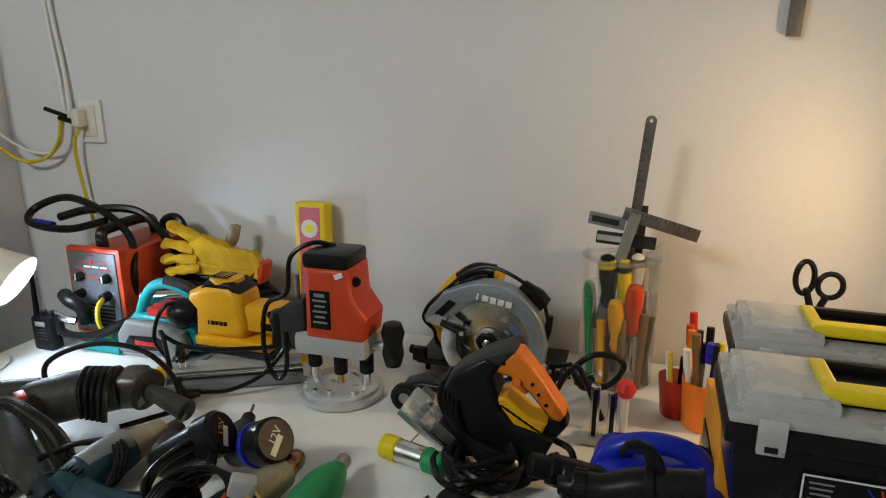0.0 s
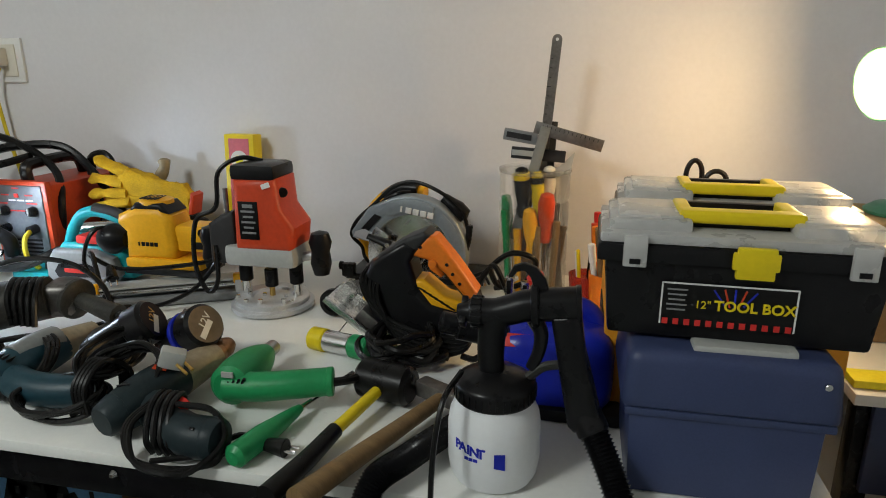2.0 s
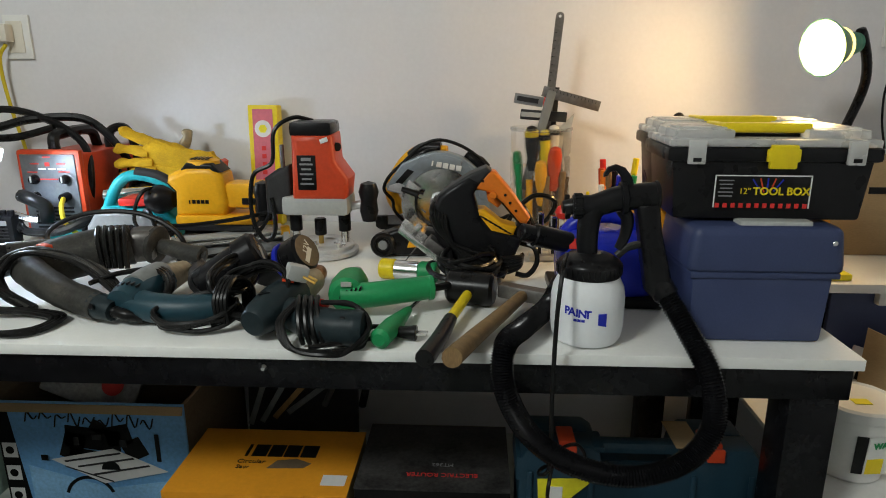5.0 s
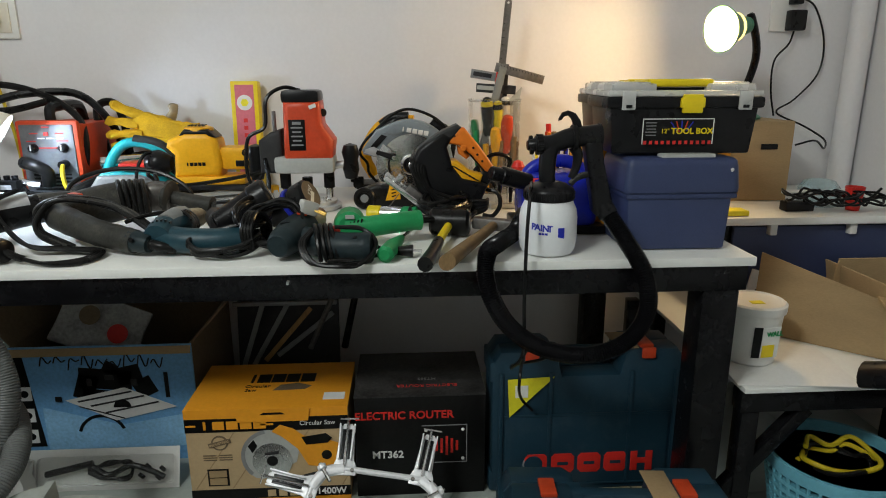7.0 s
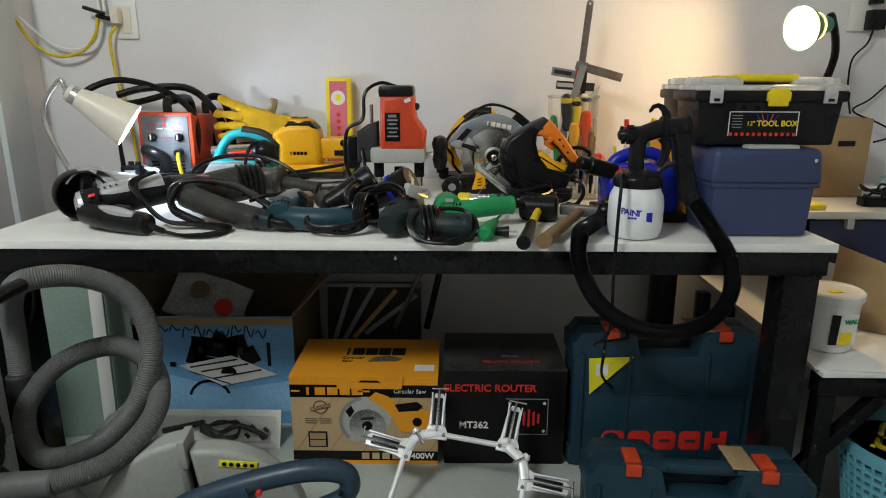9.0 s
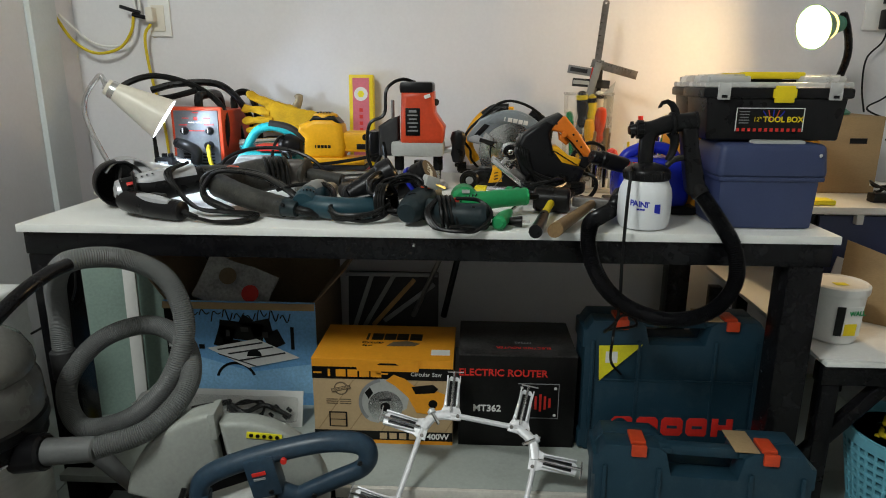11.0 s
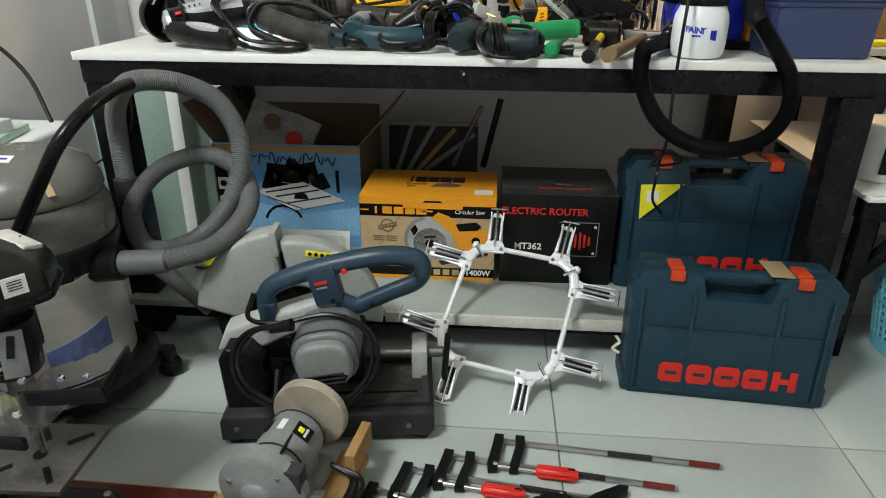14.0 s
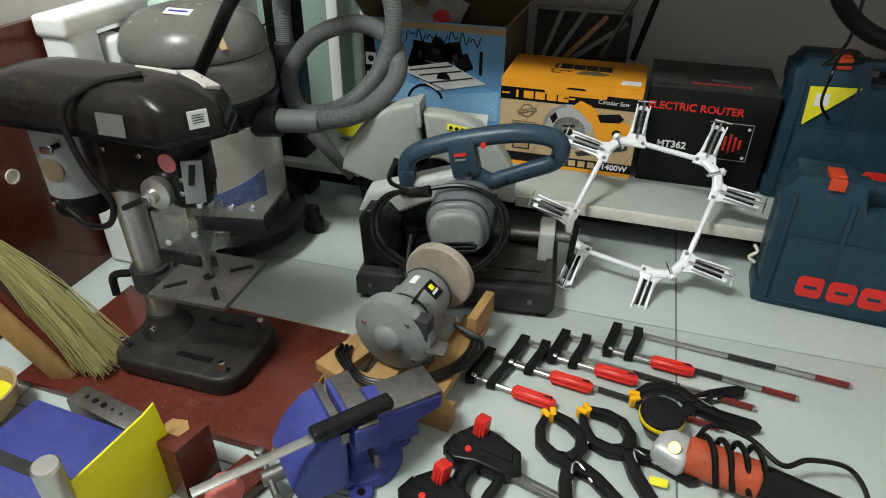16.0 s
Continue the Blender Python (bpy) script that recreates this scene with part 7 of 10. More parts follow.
wpart("gear_case", tube([(0.345, 0.228, T + 0.076), (0.375, 0.248, T + 0.080), (0.405, 0.268, T + 0.083)], 0.030, 14, taper=lambda t: 1.0 - 0.3 * t), M_WORN, sdr, "dark gear case")
wpart("chuck", rod((0.405, 0.268, T + 0.083), (0.432, 0.286, T + 0.086), 0.019, 0.015), M_IRON, sdr)
wpart("handle", tube([(0.200, 0.120, T + 0.038), (0.245, 0.092, T + 0.034), (0.305, 0.068, T + 0.029), (0.355, 0.052, T + 0.026)], 0.0265, 14, taper=lambda t: 1.1 - 0.18 * t), M_BLACK, sdr)
wpart("handle_trim", tube([(0.246, 0.086, T + 0.050), (0.29, 0.066, T + 0.047), (0.340, 0.048, T + 0.042)], 0.0120, 10, flat=1.1, taper=lambda t: 0.55 + 0.6 * math.sin(math.pi * (0.15 + 0.7 * t))), M_SILVER, sdr, "silver grip trim")
wpart("handle_end", moved(turn([(0.022, 0), (0.024, 0.004), (0.022, 0.014), (0.010, 0.018)], 18), Matrix.Translation((0.352, 0.053, T + 0.026)) @ Vector((0.94, -0.3, -0.05)).to_track_quat("Z", "Y").to_matrix().to_4x4()), M_BLACK, sdr)
wpart("trigger", box(0.046, 0.016, 0.022, 0.006, (0.285, 0.105, T + 0.046), rot=(0, 0, -25)), M_DGREY, sdr)
wpart("red_badge", box(0.022, 0.004, 0.008, 0.001, (0.222, 0.108, T + 0.078), rot=(-40, -10, 30)), M_RED, sdr, "small red badge")
wpart("cord_sleeve", tube([(0.366, 0.048, T + 0.025), (0.385, 0.042, T + 0.018), (0.402, 0.040, T + 0.012)], 0.0065, 8, rib=0.001, steps=8), M_RUBBER, sdr)
for k in range(3):
    d = 0.007 * k
    wpart("cord", tube([(0.400, 0.040, T + 0.012), (0.445 + d, 0.026 - d * 0.5, T + 0.007), (0.500 + d, 0.045 - d, T + 0.007), (0.510 + d, 0.085 + d, T + 0.010), (0.450, 0.105 + d, T + 0.012), (0.385 - d, 0.100 + d, T + 0.020), (0.330 - d, 0.120 + d, T + 0.060), (0.300 - d, 0.150, T + 0.100), (0.330, 0.185, T + 0.120)], 0.0042, 7), M_RUBBER, sdr, "looped black lead")
wpart("cord_band", tube([(0.196, 0.175, T + 0.03), (0.198, 0.165, T + 0.085), (0.215, 0.130, T + 0.098), (0.235, 0.100, T + 0.070), (0.232, 0.105, T + 0.02)], 0.0042, 7), M_RUBBER, sdr)

# round black dust hood
ds = thing("dust_hood", "round black dust hood with a silver top shell", "hood", pose(0.115, 0.24, T))
shm = Matrix.Translation((0.128, 0.220, T + 0.060)) @ Vector((0.62, -0.78, -0.02)).to_track_quat("Z", "Y").to_matrix().to_4x4()
wpart("hood", moved(turn([(0.0, -0.060), (0.042, -0.058), (0.054, -0.046), (0.0585, -0.02), (0.0590, 0.026), (0.0565, 0.030), (0.0535, 0.024), (0.050, -0.03), (0.030, -0.042), (0, -0.044)], 36), shm), M_BLACK, ds, "black cup-shaped hood")
wpart("top_shell", moved(slab(arc(0, 0, 0.0635, 8, 150, 20) + arc(0, 0, 0.0585, 150, 8, 20), 0.070, 0.002), Matrix.Translation((0.128, 0.220, T + 0.060)) @ pose(0.012, 0.022, 0, 0, 0, 38)), M_SILVER, ds, "silver half shell")
wpart("tail", tube([(0.150, 0.262, T + 0.078), (0.195, 0.278, T + 0.074), (0.235, 0.292, T + 0.070)], 0.036, 14, taper=lambda t: 1.05 - 0.3 * t), M_SILVER, ds, "silver tail shell")
wpart("vane", moved(box(0.006, 0.05, 0.08, 0.002, (0.0, 0.0, 0.0)), Matrix.Translation((0.120, 0.228, T + 0.060)) @ pose(0, 0, 0, 0, 12, 38)), M_DGREY, ds)
# red trigger plug near the planer
solid("red_connector", join(rod((0.35, 0.42, T + 0.025), (0.40, 0.44, T + 0.03), 0.018), rod((0.39, 0.435, T + 0.03), (0.42, 0.45, T + 0.032), 0.012)), M_RED, "small red cable connector", "connector")

# ---- desk lamps ----
def shade_lamp(label, base, joint, bulb, aim, shade_m, stem_m, bulb_m, mouth, length, group, fat=1.0):
    """A desk lamp with a cone shade; joint: where the stem meets the shade."""
    ob = thing("desk_lamp", label, "desk lamp", Matrix.Translation(base), group)
    d = (Vector(aim) - Vector(bulb)).normalized()
    j = Vector(bulb) - d * length * 0.86
    q = Matrix.Translation(j) @ d.to_track_quat("Z", "Y").to_matrix().to_4x4()
    wpart("shade", moved(turn([(0.0, 0.002), (0.018, 0.002), (0.022, 0.0), (0.024, 0.02), (0.030, 0.04), (mouth, length), (mouth - 0.002, length), (0.027, 0.042), (0.02, 0.024), (0.0, 0.022)], 36), q), shade_m, ob, "cone shade")
    wpart("shade_collar", moved(turn([(0.0, -0.006), (0.012, -0.006), (0.025, 0.012), (0.026, 0.03), (0.022, 0.032)], 24), q), M_CHROME if shade_m is M_CREAM else shade_m, ob)
    if fat > 1:
        wpart("liner", moved(turn([(0.026, 0.044), (mouth - 0.004, length - 0.001), (mouth - 0.0045, length - 0.001), (0.024, 0.046), (0.0, 0.045)], 36), q), M_LINER, ob, "white inner reflector")
    wpart("bulb", moved(turn([(0.012, 0), (0.014, 0.012), (0.026, 0.035), (0.026, 0.05), (0.016, 0.066), (0, 0.07)], 20), q @ pose(0, 0, length * 0.86 - 0.012) @ Matrix.Diagonal((fat, fat, 0.75, 1)) @ pose(0, 0, -0.07)), bulb_m, ob, "glowing bulb")
    wpart("neck", tube([Vector(base) + Vector((0, 0, 0.02)), Vector(base) * 0.45 + j * 0.55 + Vector(joint), j + Vector(joint) * 0.25 + Vector((0, 0, 0.012)), j], 0.007 if shade_m is M_CREAM else 0.011, 10), stem_m, ob, "bent neck")
    wpart("foot", turn([(0.07, 0), (0.072, 0.006), (0.055, 0.018), (0.02, 0.024)], 28, base), shade_m, ob, "round foot")
    return ob


shade_lamp("white cone-shaded desk lamp, lit", (0.02, 0.42, T), (-0.075, 0.0, 0.06), LEFT_LAMP, LEFT_AIM, M_CREAM, M_CHROME, M_BULB_COOL, 0.062, 0.165, "desk lamps")

# ---- the corner on the far side ----
rt = thing("side_table", "pale side table with a navy front panel", "table", pose(2.25, 0.65, 0))
RZ = 0.735
wpart("tabletop", box(0.66, 0.50, 0.020, 0.002, (2.285, 0.665, RZ - 0.010)), M_TOP, rt)
wpart("front_panel", box(0.60, 0.014, 0.17, 0.002, (2.300, 0.45, RZ - 0.115)), M_NAVY, rt, "navy blue front panel")
for x in (2.10, 2.32):
    wpart("bracket", box(0.02, 0.02, 0.03, 0.003, (x, 0.436, RZ - 0.036)), M_WHITE, rt)
for x in (2.0, 2.58):
    wpart("leg", box(0.04, 0.04, RZ - 0.02, 0.003, (x, 0.88, (RZ - 0.02) / 2)), M_STEEL_BLACK, rt)
    wpart("leg", box(0.04, 0.04, RZ - 0.02, 0.003, (x, 0.48, (RZ - 0.02) / 2)), M_STEEL_BLACK, rt)
shade_lamp("green-backed desk lamp with a warm lit bulb", (2.12, 0.74, RZ + 0.235), (0.055, 0.03, 0.03), RIGHT_LAMP, RIGHT_AIM, mat("green_enamel", (0.06, 0.22, 0.14), 0.35), M_STEEL_BLACK, M_BULB_WARM, 0.062, 0.10, "desk lamps", 1.5)
kb = thing("cardboard_box", "plain brown cardboard box with a hand hole", "box", pose(2.12, 0.72, RZ))
wpart("body", box(0.30, 0.20, 0.232, 0.004, (2.105, 0.745, RZ + 0.117)), M_CARD, kb)
wpart("hand_hole", box(0.05, 0.003, 0.016, 0.001, (2.185, 0.6445, RZ + 0.16)), M_BLACK, kb)
solid("yellow_booklet", box(0.075, 0.05, 0.014, 0.003, (1.995, 0.46, RZ + 0.008)), M_YELP, "small yellow booklet at the table edge", "booklet")
rc = thing("red_cup", "small red plastic cup", "cup", pose(2.36, 0.50, RZ))
wpart("cup", turn([(0.017, 0), (0.025, 0.065), (0.023, 0.065), (0.016, 0.004), (0, 0.004)], 20, (2.36, 0.50, RZ)), M_RED, rc)
jb = thing("blue_jar", "pale blue clear plastic jar", "jar", pose(2.31, 0.58, RZ))
wpart("jar", turn([(0.05, 0), (0.055, 0.005), (0.055, 0.05), (0.04, 0.07), (0.02, 0.075)], 28, (2.31, 0.58, RZ)), mat("pale_blue_clear_plastic", (0.45, 0.75, 0.85), 0.15, trans=0.8, alpha=0.45, bump=0), jb)
hc = thing("cable_heap", "tangle of black cables on the side table", "cables", pose(2.27, 0.48, RZ))
for s in range(5):
    wpart("loop", tube(coil(2.20 + 0.05 * s, 0.47, RZ + 0.012, 0.055, 0.035, 2.0, s + 80, 0.03), 0.0035, 6), M_RUBBER, hc)
wpart("adapter", box(0.08, 0.035, 0.026, 0.004, (2.20, 0.50, RZ + 0.014)), M_BLACK, hc)
wpart("strip", box(0.20, 0.04, 0.01, 0.002, (2.28, 0.53, RZ + 0.045)), M_WHITE, hc)
wo = thing("wall_socket", "white double wall socket with a black adapter", "socket", pose(2.365, WALL_Y, 1.27))
wpart("plate", box(0.085, 0.010, 0.12, 0.003, (2.335, WALL_Y - 0.006, 1.29)), M_WHITE, wo)
wpart("adapter", box(0.052, 0.035, 0.062, 0.006, (2.365, WALL_Y - 0.03, 1.262)), M_BLACK, wo, "black power adapter")
wpart("plug", box(0.035, 0.03, 0.03, 0.004, (2.36, WALL_Y - 0.027, 1.325)), M_BLACK, wo)
cord("adapter_lead", [(2.362, WALL_Y - 0.03, 1.23), (2.35, WALL_Y - 0.03, 1.19), (2.31, WALL_Y - 0.03, 1.14), (2.305, WALL_Y - 0.04, 1.05), (2.31, 0.86, 0.97)], 0.003, M_RUBBER, None, "thin black adapter lead")
cord("adapter_lead", [(2.375, WALL_Y - 0.03, 1.33), (2.43, WALL_Y - 0.02, 1.30), (2.475, WALL_Y - 0.015, 1.20), (2.47, WALL_Y - 0.015, 1.10), (2.40, WALL_Y - 0.02, 1.02), (2.33, 0.88, 0.98), (2.40, 0.84, 0.94), (2.45, 0.80, 0.90), (2.40, 0.72, 0.88), (2.33, 0.66, 0.91), (2.26, 0.64, 0.90)], 0.003, M_RUBBER, None, "thin black lead hanging on the wall")
solid("corner_pipe", rod((2.575, 0.885, 0.0), (2.575, 0.885, 2.7), 0.035, seg=20), M_WALL, "white painted corner pipe", "pipe")

lt = thing("low_stand", "low black stand with a white board on top", "stand", pose(2.1, 0.3, 0))
wpart("board", box(0.50, 0.80, 0.012, 0.002, (2.10, 0.44, 0.437)), M_TOP, lt, "white board")
wpart("sheet", box(0.27, 0.22, 0.003, 0.001, (1.985, 0.15, 0.4455), rot=(0, 0, -6)), M_WHITEP, lt)
wpart("front_rail", box(0.50, 0.04, 0.05, 0.003, (2.10, 0.07, 0.405)), M_STEEL_BLACK, lt)
wpart("brace", box(0.03, 0.03, 0.34, 0.003, (1.90, 0.07, 0.25), rot=(0, 40, 0)), M_STEEL_BLACK, lt, "slanting brace")
for x in (1.875, 2.33):
    for y in (0.07, 0.80):
        wpart("leg", box(0.04, 0.04, 0.38, 0.003, (x, y, 0.19)), M_STEEL_BLACK, lt)
tb = thing("filler_tub", "white plastic tub of wall filler with a label", "tub", pose(1.93, 0.19, 0.4475))
wpart("tub", turn([(0.052, 0), (0.056, 0.004), (0.066, 0.125), (0.066, 0.13)], 36, (1.932, 0.19, 0.4475)), M_WHITE, tb)
wpart("lid", turn([(0.070, 0), (0.071, 0.004), (0.071, 0.018), (0.066, 0.022), (0.062, 0.018), (0, 0.018)], 36, (1.932, 0.19, 0.572)), M_WHITE, tb, "white snap lid")
wpart("lid_mark", box(0.03, 0.02, 0.001, 0, (1.93, 0.175, 0.591)), M_YELP, tb)
wpart("label_black", box(0.018, 0.002, 0.075, 0, (1.915, 0.1285, 0.51), rot=(3, 0, -12)), M_BLACKP, tb)
wpart("label_white", box(0.045, 0.002, 0.075, 0, (1.945, 0.1275, 0.51), rot=(3, 0, 10)), M_WHITEP, tb)
wpart("label_picture", box(0.03, 0.002, 0.03, 0, (1.94, 0.1262, 0.49), rot=(3, 0, 6)), M_LEMON, tb)
wtext("writing", "WALL", 0.011, M_GREEN, tb, pose(1.952, 0.1248, 0.532, 90, 0, 12), bold=0.0005)
bd1 = thing("cardboard_sheet", "large folded brown cardboard sheet standing upright", "cardboard", pose(2.18, 0.3, 0.444))
wpart("sheet", slab([(0, 0), (0.42, 0), (0.42, 0.10), (0, 0.21)], 0.006, 0.001, pose(2.03, 0.36, 0.444, -8, 0, -42)), M_CARD, bd1)
bd2 = thing("open_carton", "open brown carton with loose flaps", "box", pose(2.35, 0.35, 0.444))
for bmx in (box(0.26, 0.005, 0.20, 0.001, (2.36, 0.36, 0.545), rot=(12, 0, 0)), box(0.005, 0.25, 0.18, 0.001, (2.26, 0.28, 0.535), rot=(0, -12, 0)), box(0.22, 0.10, 0.005, 0.001, (2.33, 0.14, 0.55), rot=(25, 12, 0))):
    wpart("flap", bmx, M_CARD, bd2)
wpart("tape_strip", box(0.16, 0.002, 0.03, 0, (2.36, 0.355, 0.62), rot=(12, 4, 0)), M_WHITE, bd2, "silvery tape")
pk2 = thing("blister_card", "white printed blister card", "pack", pose(2.1, 0.42, 0.444))
wpart("card", box(0.17, 0.006, 0.12, 0.002, (2.12, 0.42, 0.51), rot=(-10, 18, 0)), M_WHITEP, pk2)
wpart("print_block", box(0.06, 0.002, 0.02, 0, (2.09, 0.4155, 0.52), rot=(-10, 18, 0)), M_BLACKP, pk2)
bk = thing("laundry_basket", "light blue perforated plastic basket with yellow cables", "basket", pose(2.13, 0.10, 0))
bc, bh = (2.13, 0.10), 0.24
wpart("basket_rim", turn([(0.150, bh - 0.03), (0.156, bh - 0.03), (0.158, bh), (0.148, bh), (0.150, bh - 0.03)], 40, (*bc, 0)), M_BASKET, bk)
wpart("basket_bottom", turn([(0.115, 0), (0.122, 0.004), (0.124, 0.04), (0.118, 0.04), (0.116, 0.01), (0, 0.01)], 40, (*bc, 0)), M_BASKET, bk)
for k in range(40):
    a = 2 * math.pi * k / 40
    c, s = math.cos(a), math.sin(a)
    wpart("basket_rib", rod((bc[0] + 0.121 * c, bc[1] + 0.121 * s, 0.035), (bc[0] + 0.152 * c, bc[1] + 0.152 * s, bh - 0.028), 0.0042, seg=6), M_BASKET, bk)
for k in range(7):
    r_ = 0.124 + 0.0042 * k
    wpart("basket_band", turn([(r_ - 0.002, 0), (r_ + 0.002, 0), (r_ + 0.003, 0.010), (r_ - 0.001, 0.010)], 40, (*bc, 0.05 + k * 0.0225)), M_BASKET, bk)
for s in range(5):
    cord("basket_cable", coil(2.13, 0.10, 0.14 + 0.015 * s, 0.075, 0.06, 1.6, s + 100, 0.03), 0.006, M_YCABLE if s % 2 == 0 else M_RUBBER, None, "cable coiled in the basket")
oh = thing("leaf_blower", "orange and black plastic tool on the floor", "tool", pose(2.42, 0.1, 0))
wpart("housing", box(0.15, 0.16, 0.20, 0.05, (2.40, 0.12, 0.28), 4, rot=(0, 20, 0)), M_REDOR, oh)
wpart("lower", box(0.12, 0.14, 0.19, 0.03, (2.38, 0.10, 0.096), 3), M_ORANGEP, oh)
for k in range(4):
    wpart("vent", box(0.06, 0.004, 0.008, 0.001, (2.40, 0.032, 0.24 + k * 0.022), rot=(0, 20, 0)), M_BLACK, oh)
ch = thing("office_chair", "black office chair with a curved armrest", "chair", pose(2.35, -0.25, 0))
wpart("armrest", tube([(2.06, -0.02, 0.50), (2.10, -0.10, 0.53), (2.18, -0.22, 0.535), (2.26, -0.34, 0.53)], 0.032, 12, flat=0.6), M_BLACK, ch)
wpart("arm_post", tube([(2.12, -0.12, 0.51), (2.14, -0.14, 0.40), (2.22, -0.20, 0.32)], 0.02, 10), M_BLACK, ch)
wpart("seat", box(0.44, 0.44, 0.07, 0.03, (2.38, -0.32, 0.34), 3), M_RUBBER, ch)
wpart("column", rod((2.38, -0.32, 0.07), (2.38, -0.32, 0.32), 0.025), M_STEEL_BLACK, ch)
for k in range(5):
    a = 2 * math.pi * k / 5 + 0.5
    wpart("base_arm", rod((2.38, -0.32, 0.075), (2.38 + 0.24 * math.cos(a), -0.32 + 0.24 * math.sin(a), 0.055), 0.02, 0.014), M_BLACK, ch)
    wpart("castor", rod((2.38 + 0.24 * math.cos(a) - 0.01, -0.32 + 0.24 * math.sin(a), 0.026), (2.38 + 0.24 * math.cos(a) + 0.01, -0.32 + 0.24 * math.sin(a), 0.026), 0.026), M_RUBBER, ch)

# ---- the wall corner on the lamp side ----
ws = thing("wall_socket", "white wall socket with a cream plug and hanging cables", "socket", pose(-0.06, WALL_Y, 1.27))
wpart("plate", box(0.075, 0.009, 0.118, 0.003, (-0.052, WALL_Y - 0.005, 1.265)), M_WHITE, ws)
wpart("plate_inset", box(0.045, 0.004, 0.085, 0.002, (-0.056, WALL_Y - 0.011, 1.265)), M_CREAM, ws)
wpart("plug", box(0.026, 0.035, 0.048, 0.006, (-0.072, WALL_Y - 0.028, 1.275)), M_CREAM, ws, "cream mains plug")
wpart("splice", join(rod((-0.085, WALL_Y - 0.04, 1.265), (-0.13, WALL_Y - 0.04, 1.275), 0.007), rod((-0.10, WALL_Y - 0.045, 1.28), (-0.165, WALL_Y - 0.05, 1.30), 0.006)), M_BLACK, ws, "taped cable splice")
wpart("yellow_cable", tube([(-0.075, WALL_Y - 0.03, 1.245), (-0.10, WALL_Y - 0.03, 1.20), (-0.095, WALL_Y - 0.025, 1.08), (-0.07, WALL_Y - 0.02, 0.92), (-0.06, WALL_Y - 0.02, 0.76)], 0.005, 8), M_YCABLE, ws, "yellow cable")
wpart("yellow_cable", tube([(-0.125, WALL_Y - 0.04, 1.28), (-0.14, WALL_Y - 0.04, 1.22), (-0.19, WALL_Y - 0.04, 1.165), (-0.27, WALL_Y - 0.05, 1.15), (-0.33, WALL_Y - 0.07, 1.19), (-0.35, 0.80, 1.27), (-0.352, 0.70, 1.36)], 0.005, 8), M_YCABLE, ws, "yellow cable in a sagging curve")
wpart("white_cable", tube([(-0.125, WALL_Y - 0.03, 1.28), (-0.15, WALL_Y - 0.03, 1.20), (-0.21, WALL_Y - 0.03, 1.172), (-0.29, WALL_Y - 0.04, 1.19), (-0.345, 0.82, 1.27)], 0.004, 8), M_WHITE, ws)
for x, dx in ((-0.14, 0.0), (-0.125, 0.006)):
    wpart("riser_cable", tube([(x + 0.012, WALL_Y - 0.018, 1.29), (x + dx, WALL_Y - 0.012, 1.40), (x - 0.012, WALL_Y - 0.012, 1.60), (x - 0.02, WALL_Y - 0.012, 1.90), (x - 0.02, WALL_Y - 0.012, 2.7)], 0.0055, 8), M_WHITE, ws, "white riser cable")
sb = thing("wall_bracket", "grey metal strip hanging on the wall", "bracket", pose(1.68, WALL_Y, 1.5))
wpart("strip", box(0.026, 0.012, 0.34, 0.001, (1.69, WALL_Y - 0.012, 1.63), rot=(0, 1.5, 0)), M_IRON, sb)
tagged(new("corner_panel", mesh_of("corner_panel", box(0.02, 0.13, 2.7, 0.002, (-0.349, 0.735, 1.35)), M_WALL_COOL)), "pale blue painted corner strip", "trim", kind="structure")

# ---- floor: vacuum cleaner ----
vc = thing("shop_vacuum", "dark grey and steel drum vacuum cleaner on castors", "vacuum cleaner", pose(0.045, -0.265, 0))
vx, vy = 0.0, -0.268
wpart("wheel_base", turn([(0.13, 0.055), (0.19, 0.05), (0.205, 0.065), (0.20, 0.09), (0.165, 0.10), (0.155, 0.115)], 40, (vx, vy, 0)), M_BLACK, vc, "black castor base")
wpart("drum", turn([(0.150, 0.10), (0.155, 0.105), (0.155, 0.36), (0.150, 0.365)], 48, (vx, vy, 0)), mat("brushed_steel_drum", (0.70, 0.69, 0.65), 0.36, 0.75, vary=0.12, size=6, bump=0.05, stretch=(1, 1, 12)), vc, "brushed steel drum")
wpart("rim", turn([(0.158, 0.352), (0.164, 0.358), (0.164, 0.385), (0.170, 0.39), (0.170, 0.41), (0.160, 0.42)], 48, (vx, vy, 0)), M_BLACK, vc)
wpart("bright_trim", turn([(0.156, 0.350), (0.1605, 0.351), (0.1605, 0.356), (0.156, 0.357)], 48, (vx, vy, 0)), M_CHROME, vc, "bright trim ring")
wpart("bright_trim", turn([(0.156, 0.104), (0.160, 0.105), (0.160, 0.110), (0.156, 0.111)], 48, (vx, vy, 0)), M_CHROME, vc, "bright trim ring")
for a in (-40, 140):
    c, q = math.cos(radians(a)), math.sin(radians(a))
    wpart("lid_latch", box(0.036, 0.016, 0.060, 0.005, (vx + 0.170 * c, vy + 0.170 * q, 0.385), rot=(0, 0, a + 90)), M_BLACK, vc, "black lid latch")
wpart("head", turn([(0.165, 0.415), (0.168, 0.43), (0.165, 0.475), (0.155, 0.50)], 48, (vx, vy, 0)), M_VAC, vc, "dark grey motor head")
wpart("dome", turn([(0.157, 0.503), (0.160, 0.510), (0.157, 0.53), (0.142, 0.56), (0.11, 0.582), (0.07, 0.592), (0, 0.595)], 48, (vx, vy, 0)), M_VAC, vc, "glossy grey dome")
